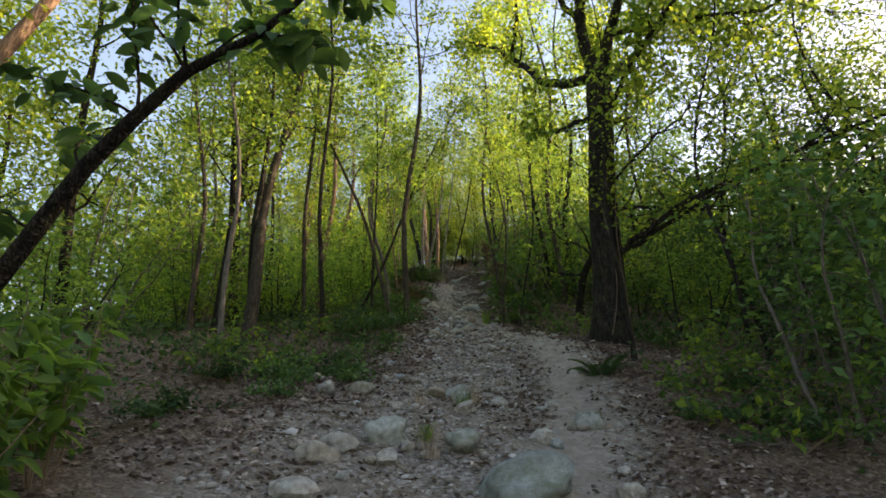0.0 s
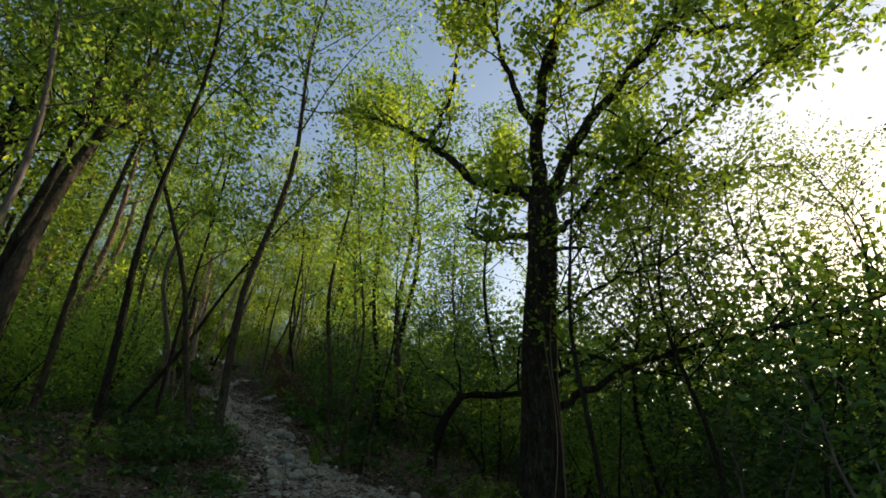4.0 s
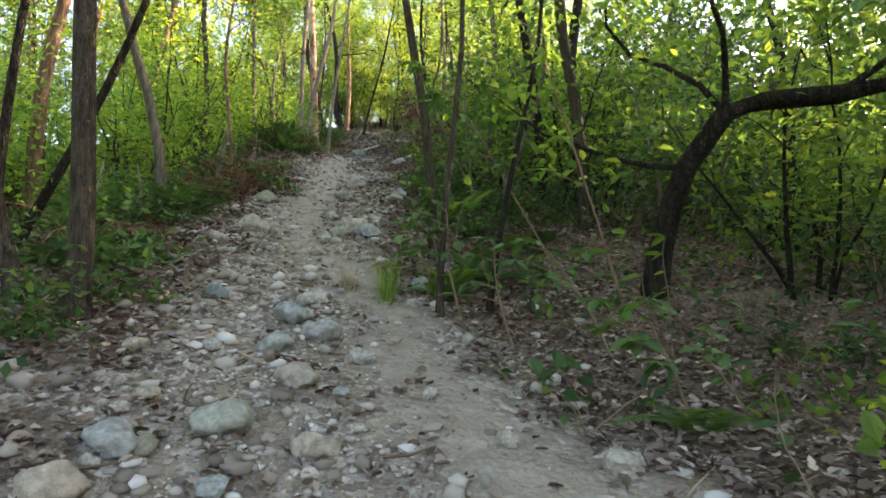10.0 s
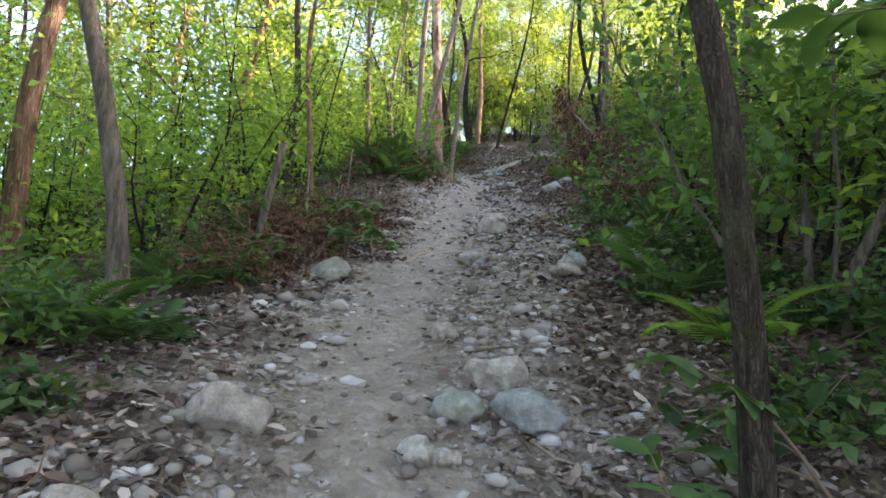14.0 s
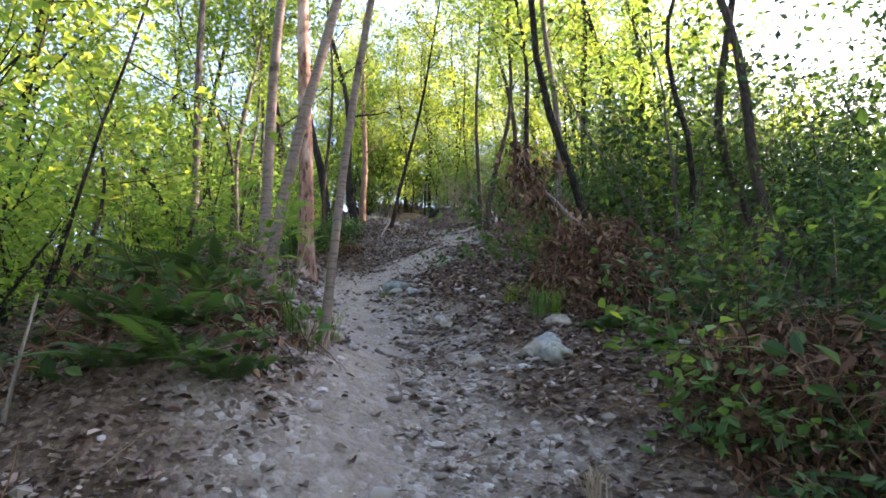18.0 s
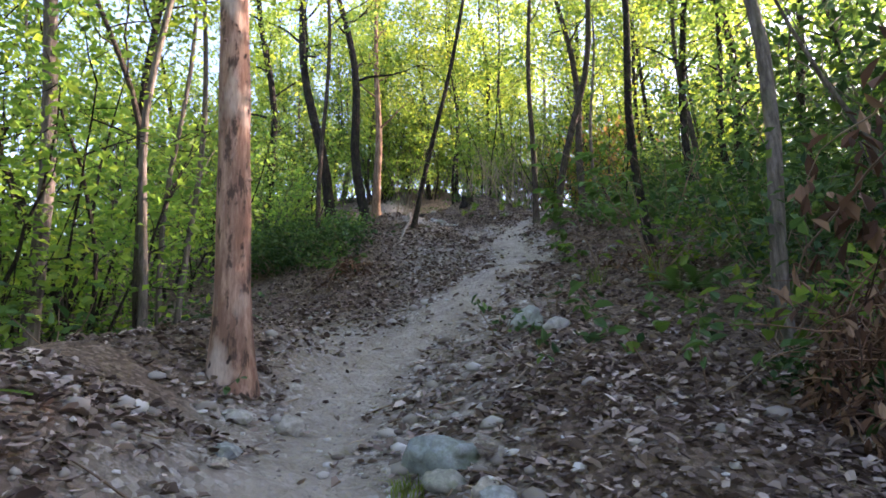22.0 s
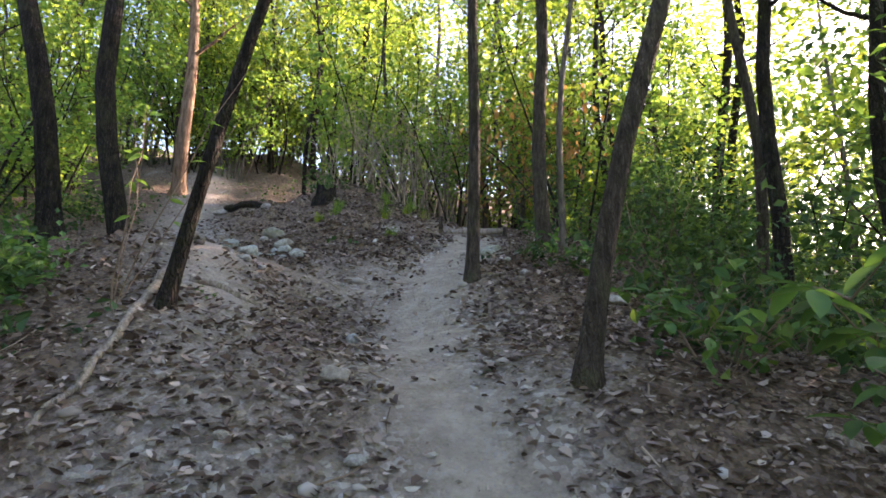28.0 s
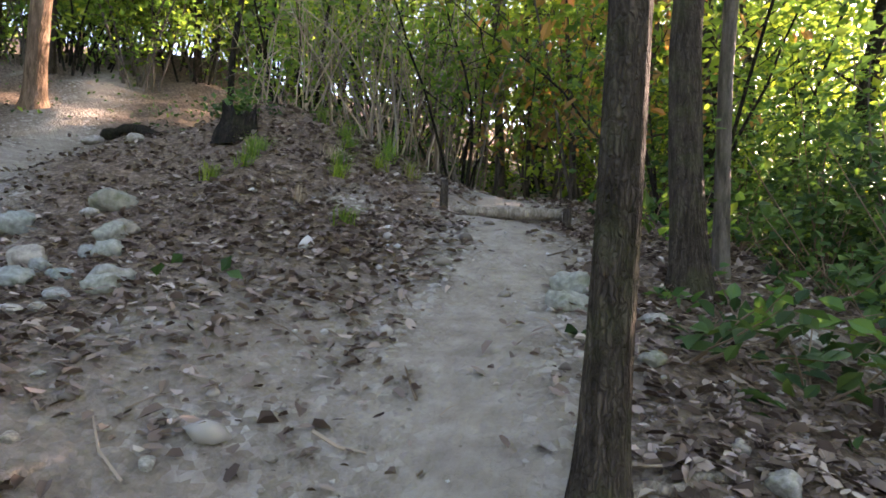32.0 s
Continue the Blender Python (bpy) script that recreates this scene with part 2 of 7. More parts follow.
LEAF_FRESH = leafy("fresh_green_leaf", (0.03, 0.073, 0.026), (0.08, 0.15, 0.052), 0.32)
LEAF_RED = leafy("russet_leaf", (0.16, 0.10, 0.05), (0.32, 0.17, 0.09), 0.45)
DRY_LEAF = dry("dry_leaf", [(0.0, (0.05, 0.034, 0.027)), (0.4, (0.15, 0.112, 0.092)), (0.85, (0.29, 0.23, 0.195)), (1.0, (0.45, 0.38, 0.325))])
DRY_FERN = dry("dry_bracken", [(0.0, (0.035, 0.02, 0.013)), (0.55, (0.11, 0.058, 0.034)), (1.0, (0.25, 0.16, 0.10))])
STRAW = dry("dry_stems", [(0.0, (0.20, 0.15, 0.10)), (1.0, (0.46, 0.37, 0.26))])
STONE = stony("grey_stone", (0.17, 0.165, 0.15), (0.44, 0.425, 0.395), 0.15)
STONE_MOSSY = stony("mossy_stone", (0.15, 0.165, 0.15), (0.36, 0.38, 0.35), 0.6)
PEBBLE = dry("pebble_stone", [(0.0, (0.12, 0.10, 0.085)), (0.4, (0.235, 0.21, 0.18)), (0.8, (0.33, 0.305, 0.275)), (1.0, (0.48, 0.47, 0.45))], 0.85)
TWIG = dry("twig", [(0.0, (0.07, 0.05, 0.035)), (0.6, (0.18, 0.13, 0.09)), (1.0, (0.36, 0.29, 0.22))])


def ground_material():
    m, nt, b = material("forest_soil", 0.95)
    at = nt.nodes.new("ShaderNodeAttribute")
    at.attribute_name = "trodden"
    du = nt.nodes.new("ShaderNodeAttribute")
    du.attribute_name = "dusty"
    big, mid, fine = grain(nt, 0.9, 5), grain(nt, 7, 6), grain(nt, 55, 5)
    humus = ramp(nt, mid, [(0.3, (0.07, 0.051, 0.037)), (0.7, (0.20, 0.15, 0.11))])
    place = nt.nodes.new("ShaderNodeTexCoord")
    shreds = node(nt, "ShaderNodeTexVoronoi", Scale=38.0, Randomness=1.0)
    nt.links.new(place.outputs["Object"], shreds.inputs["Vector"])
    shade = nt.nodes.new("ShaderNodeSeparateColor")
    nt.links.new(shreds.outputs["Color"], shade.inputs[0])
    rotten = ramp(nt, shade.outputs[0], [(0.0, (0.04, 0.028, 0.021)), (0.4, (0.12, 0.082, 0.06)), (0.8, (0.25, 0.18, 0.135)), (1.0, (0.40, 0.31, 0.245))])
    humus = mixed(nt, 0.45, humus, rotten)
    dirt = ramp(nt, fine, [(0.3, (0.11, 0.092, 0.073)), (0.5, (0.225, 0.192, 0.158)), (0.72, (0.37, 0.325, 0.275))])
    tc = nt.nodes.new("ShaderNodeTexCoord")
    cells = node(nt, "ShaderNodeTexVoronoi", Scale=26.0, Randomness=1.0)
    nt.links.new(tc.outputs["Object"], cells.inputs["Vector"])
    split = nt.nodes.new("ShaderNodeSeparateColor")
    nt.links.new(cells.outputs["Color"], split.inputs[0])
    pebbly = ramp(nt, split.outputs[0], [(0.0, (0.08, 0.065, 0.052)), (0.45, (0.19, 0.165, 0.14)), (0.8, (0.37, 0.345, 0.31)), (1.0, (0.55, 0.53, 0.50))])
    dirt = mixed(nt, ramp(nt, mid, [(0.38, (0.0, 0.0, 0.0)), (0.55, (0.75, 0.75, 0.75))]), dirt, pebbly)
    dirt = mixed(nt, ramp(nt, big, [(0.4, (0, 0, 0)), (0.7, (0.5, 0.5, 0.5))]), dirt, (0.20, 0.15, 0.11))
    dust = ramp(nt, mid, [(0.3, (0.22, 0.19, 0.155)), (0.7, (0.37, 0.325, 0.275))])
    c = mixed(nt, at.outputs["Fac"], humus, dirt)
    c = mixed(nt, du.outputs["Fac"], c, dust)
    nt.links.new(c, b.inputs["Base Color"])
    add = nt.nodes.new("ShaderNodeMath")
    nt.links.new(fine, add.inputs[0])
    nt.links.new(mid, add.inputs[1])
    sub = nt.nodes.new("ShaderNodeMath")
    sub.operation = "SUBTRACT"
    nt.links.new(add.outputs[0], sub.inputs[0])
    nt.links.new(cells.outputs["Distance"], sub.inputs[1])
    relief(nt, b, sub.outputs[0], 0.8, 0.03)
    return m


SOIL = ground_material()

# ---------------------------------------------------------------- lie of the land
CENTRE = np.array([(9, -6.5), (5.6, -3.2), (2.2, -0.6), (-0.6, 2.6), (-2.4, 4.7), (-4.2, 6.1), (-5.8, 7.2), (-7.6, 8.8), (-9.4, 10.6), (-11.4, 12.0),
                   (-13.4, 13.3), (-14.9, 16.0), (-16.4, 18.6), (-17.9, 21.0), (-18.9, 23.6), (-20.0, 27.0), (-22.0, 32.0)])
LEFT_FORK = np.array([(-14.4, 15.2), (-16.9, 17.6), (-18.7, 19.1), (-21.6, 21.0), (-23.4, 22.0), (-25.8, 24.0), (-29.0, 27.0)])
OAK_TRACK = np.array([(-2.3, 5.75), (-1.4, 5.3), (-0.65, 4.8), (0.3, 3.9), (1.6, 2.5), (3.2, -0.2)])
# the smooth line that feet have worn between the stones
TRAIL = np.array([(-1.4, 5.3), (-2.04, 5.64), (-2.65, 5.88), (-3.23, 6.16), (-3.98, 6.67), (-5.02, 6.95), (-5.7, 7.1), (-6.4, 7.4), (-7.1, 7.95), (-7.7, 8.5), (-8.4, 9.2), (-9.2, 9.85),
                  (-9.8, 10.35), (-10.4, 11.0), (-11.2, 11.75), (-12.4, 12.55), (-13.2, 13.1), (-14.0, 13.75), (-14.5, 14.4), (-14.75, 15.5), (-14.95, 16.5), (-15.35, 17.5), (-15.83, 18.26),
                  (-16.42, 18.85), (-17.07, 19.45), (-17.6, 20.3), (-17.95, 21.1), (-18.25, 21.9), (-18.45, 22.8), (-19.2, 24.2), (-20.2, 27.0), (-22.4, 29.5)])


def along(p, line):
    """Distance to a line of the plan, signed distance (left positive) and the way along it."""
    best, signed, way, gone = np.full(len(p), 1e9), np.zeros(len(p)), np.zeros(len(p)), 0.0
    for a, b in zip(line[:-1], line[1:]):
        v = b - a
        length = math.hypot(*v)
        t = np.clip(((p - a) @ v) / length**2, 0, 1)
        q = p - a - t[:, None] * v
        d = np.hypot(q[:, 0], q[:, 1])
        nearer = d < best
        best = np.where(nearer, d, best)
        signed = np.where(nearer, np.sign(v[0] * q[:, 1] - v[1] * q[:, 0]) * d, signed)
        way = np.where(nearer, gone + t * length, way)
        gone += length
    return best, signed, way


def ease(x, a, b):
    t = np.clip((x - a) / (b - a), 0, 1)
    return t * t * (3 - 2 * t)


WAVES = np.random.default_rng(5).uniform(-1, 1, (26, 3))


def ripple(p, size):
    """Smooth uneven ground of about unit height, with lumps of that size."""
    out = 0
    for n, (a, b, c) in enumerate(WAVES):
        k = 2 * math.pi / size * (0.6 + 0.06 * n) / math.hypot(a, b)
        out = out + np.sin(k * (a * p[:, 0] + b * p[:, 1]) + 9 * c)
    return out / 5.0


def lump(p, x, y, height, r2):
    return height * np.exp(-((p[:, 0] - x) ** 2 + (p[:, 1] - y) ** 2) / r2)


def heights(p):
    d, signed, way = along(p, CENTRE)
    z = -0.3164 * p[:, 0] + 0.1908 * p[:, 1] - 2.603
    z = np.where(z > 13, 13 + 16 * np.tanh((z - 13) / 16), np.where(z < -6, -6 + 5 * np.tanh((z + 6) / 5), z))
    z = z - 0.3 * np.clip(signed - 11, 0, 70) * (1 - ease(p[:, 1] + 0.25 * p[:, 0], 10, 19))
    left, right = np.maximum(signed - 2.0, 0), np.maximum(-signed - 2.2, 0)
    z = z - 0.22 * ease(way, 12, 20) * left * np.exp(-left / 14)
    z = z + ease(-signed, 0.8, 3.4) * (0.3 * ease(way, 16, 19) + 0.55 * ease(way, 30, 34) * (1 - ease(way, 36, 39))) * (1 - ease(way, 42, 46))
    z = z - 0.32 * ease(way, 35.5, 38.5) * np.clip(-signed - 2.3, 0, 7)
    right = np.maximum(-signed - 4.5, 0)
    z = z - 0.16 * right * np.exp(-right / 14)
    z = z + lump(p, 0.4, 5.0, 0.25, 3) + lump(p, -17.8, 23.2, 0.55, 9) + lump(p, -21.0, 23.9, 0.2, 3) + lump(p, -18.4, 25.1, 0.3, 2.2) 
    z = z - 0.10 * np.exp(-((d / 0.9) ** 2))
    bank = ease(way, 25.0, 26.3) * (1 - ease(way, 31.2, 32.6))
    z = z + bank * (0.45 * np.exp(-(((signed - 1.4) / 0.75) ** 2)) + 0.3 * np.exp(-(((signed + 1.5) / 0.8) ** 2)))
    z = z + lump(p, -19.2, 18.9, 0.42, 2.5) + lump(p, -16.7, 20.7, 0.2, 2.2)
    z = z + lump(p, -10.8, 10.8, 0.26, 0.9) + lump(p, -12.2, 11.4, 0.2, 1.0) + lump(p, -13.3, 12.2, 0.2, 0.8) + lump(p, -14.6, 15.6, 0.2, 3) + lump(p, 5.2, -3.2, 0.28, 3)
    z = z + lump(p, -15.6, 19.5, 0.5, 1.2) + lump(p, -17.4, 21.3, 0.2, 1.0) + lump(p, -17.4, 23.0, 0.15, 1.0) + lump(p, -22.4, 24.5, 0.36, 3.5) - lump(p, -18.0, 19.7, 0.15, 0.5)
    for x, y, height, r2 in ((0.3, 3.0, -0.28, 2), (-2.4, 1.6, -0.29, 2), (-2.9, 8.0, -0.27, 3), (-11.2, 5.6, -0.44, 8), (-7.4, 10.1, 0.12, 2), (-12.8, 13.6, 0.14, 1.5), (-14.2, 13.2, -0.17, 1.2),
                             (-15.1, 14.3, -0.3, 1.5), (-18.7, 14.1, -0.62, 6), (-16.2, 16.2, -0.2, 1.2), (-14.5, 16.6, 0.23, 1.5), (-15.3, 17.2, 0.25, 1), (-17.2, 18.5, 0.19, 1.5), (-18.6, 20.0, -0.27, 1.5),
                             (-20.8, 21.1, -0.27, 1.2), (-16.0, 20.3, 0.08, 1.2), (-22.2, 24.1, 0.26, 2.5), (-27.3, 24.6, 0.34, 6), (-6.3, 7.0, 0.09, 3), (-20.7, 19.3, 0.25, 2)):
        z = z + lump(p, x, y, height, r2)
    z = z + lump(p, -30.0, 29.0, 1.5, 16)
    off = ease(d, 1.0, 4.0)
    z = z + ripple(p, 2.6) * (0.02 + 0.07 * off) + ripple(p[:, ::-1], 0.6) * 0.012
    return z


def ground_at(x, y):
    return float(heights(np.array([[x, y]], float))[0])


def spread_axis(low, high, step, reach):
    far = [step * 1.25**k for k in range(1, 60)]
    out, total = [], 0
    for f in far:
        total += f
        if total > reach:
            break
        out.append(total)
    mid = np.arange(low, high + step / 2, step)
    return np.concatenate([low - np.array(out[::-1]), mid, mid[-1] + np.array(out)])


def mesh_of(name, verts, faces, mat, smooth=True):
    """A mesh from arrays: faces is one array, or a list of arrays, of equal-sided faces."""
    faces = faces if isinstance(faces, list) else [faces]
    me = bpy.data.meshes.new(name)
    me.vertices.add(len(verts))
    me.vertices.foreach_set("co", np.asarray(verts, np.float32).ravel())
    loops = np.concatenate([np.asarray(f).ravel() for f in faces]).astype(np.int32)
    sizes = np.concatenate([np.full(len(f), np.asarray(f).shape[1]) for f in faces]).astype(np.int32)
    me.loops.add(len(loops))
    me.loops.foreach_set("vertex_index", loops)
    me.polygons.add(len(sizes))
    me.polygons.foreach_set("loop_start", np.concatenate([[0], np.cumsum(sizes)[:-1]]).astype(np.int32))
    me.polygons.foreach_set("loop_total", sizes)
    me.polygons.foreach_set("use_smooth", np.full(len(sizes), smooth))
    me.update(calc_edges=True)
    me.materials.append(mat)
    return me


def part(name, me, parent, label=""):
    ob = new(name, me)
    ob.parent = parent
    return tagged(ob, label=label) if label else ob


def worn_width(p, way):
    return 1.7 - 0.6 * ease(way, 9, 14) - 0.25 * ease(way, 24, 30) - 0.35 * ease(way, 32, 35) + 0.3 * ripple(p, 1.7)


def build_ground():
    xs, ys = spread_axis(-29, 7, 0.15, 1500), spread_axis(-5, 28, 0.15, 1500)
    gx, gy = np.meshgrid(xs, ys)
    p = np.c_[gx.ravel(), gy.ravel()]
    v = np.c_[p, heights(p)]
    nx, ny = len(xs), len(ys)
    i = (np.arange(ny - 1)[:, None] * nx + np.arange(nx - 1)).ravel()
    me = mesh_of("ground", v, np.c_[i, i + 1, i + nx + 1, i + nx], SOIL)
    d, signed, way = along(p, CENTRE)
    width = worn_width(p, way)
    worn = 1 - ease(d, width * 0.75, width * 1.25)
    fork, _, _ = along(p, LEFT_FORK)
    worn = np.maximum(worn, 1 - ease(fork, 0.3, 0.8))
    oak, _, _ = along(p, OAK_TRACK)
    worn = np.maximum(worn, 1 - ease(oak, 0.5, 0.85))
    trail, _, _ = along(p, TRAIL)
    worn = np.maximum(worn, 1 - ease(trail, 0.35, 0.8))
    edge = 0.08 * ripple(p, 0.9) + 0.05 * ripple(p[:, ::-1], 0.4)
    dust = (0.95 - 0.2 * ease(way, 17, 19) * (1 - ease(way, 26, 29))) * (1 - ease(trail + edge, 0.12, 0.42))
    dust = np.maximum(dust, 0.9 * (1 - ease(oak + edge, 0.15, 0.5)))
    dust = np.maximum(dust, 0.85 * (1 - ease(fork + edge, 0.1, 0.42)) * ease(p[:, 1], 18.0, 19))
    bare = np.exp(-((p[:, 0] + 18.6) ** 2 + (p[:, 1] - 21.1) ** 2) / 0.9) * (0.75 + 0.25 * ripple(p, 0.8))
    bare = np.maximum(bare, 0.95 * np.exp(-((p[:, 0] + 15.35) ** 2 + (p[:, 1] - 14.75) ** 2) / 0.35))
    worn, dust = np.maximum(worn, bare), np.maximum(dust, 0.7 * bare)
    for name, value in (("trodden", worn), ("dusty", dust)):
        me.attributes.new(name, "FLOAT", "POINT").data.foreach_set("value", value.astype(np.float32))
    return tagged(new("ground", me), "sloping forest floor of brown soil with a trodden stony path", "ground", kind="structure")


build_ground()


# ---------------------------------------------------------------- growing things
def tube(points, radii, sides=7):
    """Verts and quads of a tapering round bar along points."""
    pts, r = np.asarray(points, float), np.asarray(radii, float)
    t = np.gradient(pts, axis=0)
    t /= np.linalg.norm(t, axis=1)[:, None] + 1e-9
    ref = np.array([1.0, 0, 0]) if abs(t[0][0]) < 0.8 else np.array([0, 1.0, 0])
    u = np.cross(t, ref)
    u /= np.linalg.norm(u, axis=1)[:, None] + 1e-9
    w = np.cross(t, u)
    a = np.arange(sides) * 2 * math.pi / sides
    ring = pts[:, None] + r[:, None, None] * (np.cos(a)[None, :, None] * u[:, None] + np.sin(a)[None, :, None] * w[:, None])
    n = len(pts)
    i = (np.arange(n - 1)[:, None] * sides + np.arange(sides)).ravel()
    j = (np.arange(n - 1)[:, None] * sides + (np.arange(sides) + 1) % sides).ravel()
    return ring.reshape(-1, 3), np.c_[i, j, j + sides, i + sides]


def joined(pieces):
    verts, faces, at = [], [], 0
    for v, f in pieces:
        verts.append(v)
        faces.append(f + at)
        at += len(v)
    return np.concatenate(verts), np.concatenate(faces)


def wander(rng, start, way, length, n, wobble, lift=0.0):
    """Points of a bough that sets out one way and wanders."""
    pts, d = [np.array(start, float)], np.array(way, float)
    d /= np.linalg.norm(d)
    for _ in range(n):
        d = d + rng.normal(0, wobble, 3) + np.array([0, 0, lift])
        d /= np.linalg.norm(d)
        pts.append(pts[-1] + d * length / n)
    return np.array(pts)


def leaves(rng, centres, size, broad=0.55, droop=0.3, fine=False):
    """Folded leaves: four-cornered, or six-cornered with a midrib where fine."""
    n = len(centres)
    a = rng.normal(0, 1, (n, 3))
    a[:, 2] = a[:, 2] * 0.5 - droop
    a /= np.linalg.norm(a, axis=1)[:, None]
    up = rng.normal(0, 0.55, (n, 3)) + [0, 0, 1]
    b = np.cross(a, up)
    b /= np.linalg.norm(b, axis=1)[:, None] + 1e-9
    c = np.cross(b, a)
    s = (size * rng.uniform(0.6, 1.3, n))[:, None]
    w = s * broad * 0.5
    if not fine:
        v = np.stack([centres - a * s * 0.5, centres + b * w + c * w * 0.35, centres + a * s * 0.5, centres - b * w + c * w * 0.35], 1)
        return v.reshape(-1, 3), np.arange(4 * n).reshape(-1, 4)
    base, tip = centres - a * s * 0.5, centres + a * s * 0.5 - c * s * 0.12
    lift = c * w * 0.3
    v = np.stack([base, centres - a * s * 0.15 + b * w * 0.85 + lift, centres + a * s * 0.2 + b * w + lift, tip,
                  centres + a * s * 0.2 - b * w + lift, centres - a * s * 0.15 - b * w * 0.85 + lift], 1)
    k = 6 * np.arange(n)[:, None]
    return v.reshape(-1, 3), np.concatenate([k + [0, 1, 2, 3], k + [0, 3, 4, 5]])


def grow(seed, height, diameter, lean=(0, 0), bend=0.15, boughs=14, first=0.4, reach=2.0, count=2500, leaf=0.09, rise=0.5, fine=False, sides=9, clump=0.22):
    """Wood pieces and leaves of one tree that stands at the origin."""
    rng = np.random.default_rng(seed)
    z = np.concatenate([[-0.35, -0.05, 0.08, 0.2, 0.4], np.linspace(0.7, height, 14)])
    ph = rng.uniform(0, 6.28, 4)
    k = np.clip(z, 0, None)
    sway = bend * np.clip(k / 2.5, 0, 1)
    trunk = np.c_[lean[0] * k + sway * np.sin(k * 0.9 + ph[0]) - sway * math.sin(ph[0]) * np.exp(-k), lean[1] * k + sway * np.sin(k * 0.75 + ph[1]) - sway * math.sin(ph[1]) * np.exp(-k), z]
    r = diameter / 2 * (1 - 0.8 * (k / height) ** 1.2) + diameter * 0.42 * np.exp(-np.clip(z + 0.1, 0, None) * 6.5)
    wood = [tube(trunk, r, sides)]
    spots = []
    for i in range(boughs):
        f = first + (0.98 - first) * (i + rng.uniform(0, 0.8)) / boughs
        h = f * height
        start = np.array([np.interp(h, z, trunk[:, 0]), np.interp(h, z, trunk[:, 1]), h])
        az = i * 2.4 + rng.uniform(-0.5, 0.5)
        length = reach * (1.15 - 0.65 * f) * rng.uniform(0.65, 1.25)
        way = (math.cos(az), math.sin(az), rise * rng.uniform(0.5, 1.6))
        pts = wander(rng, start, way, length, 6, 0.16, 0.05)
        r0 = 0.42 * np.interp(h, z, r)
        wood.append(tube(pts, np.linspace(max(r0, 0.008), 0.004, 7), 5 if fine or sides > 7 else 4))
        spots += [pts[3], pts[4], pts[5], pts[6]]
        for _ in range(3):
            j = rng.integers(2, 6)
            sub = wander(rng, pts[j], pts[j] - pts[j - 1] + rng.normal(0, length / 6, 3), length * rng.uniform(0.3, 0.55), 3, 0.25, 0.04)
            wood.append(tube(sub, np.linspace(max(r0 * 0.4, 0.005), 0.003, 4), 3))
            spots += [sub[1], sub[2], sub[3]]
    spots = np.array(spots)
    pick = spots[rng.integers(0, len(spots), count)]
    lv = leaves(rng, pick + rng.normal(0, clump, (count, 3)) * [1, 1, 0.7], leaf, fine=fine)
    return wood, lv


def plant_tree(name, x, y, label, seed, bark_mat, leaf_mat, category="tree", group="", **kw):
    root = tagged(new(name), label, category, group)
    root.location = (x, y, ground_at(x, y))
    wood, lv = grow(seed, **kw)
    part("trunk", mesh_of("trunk", *joined(wood), bark_mat), root)
    part("crown", mesh_of("crown", *lv, leaf_mat, False), root)
    return root


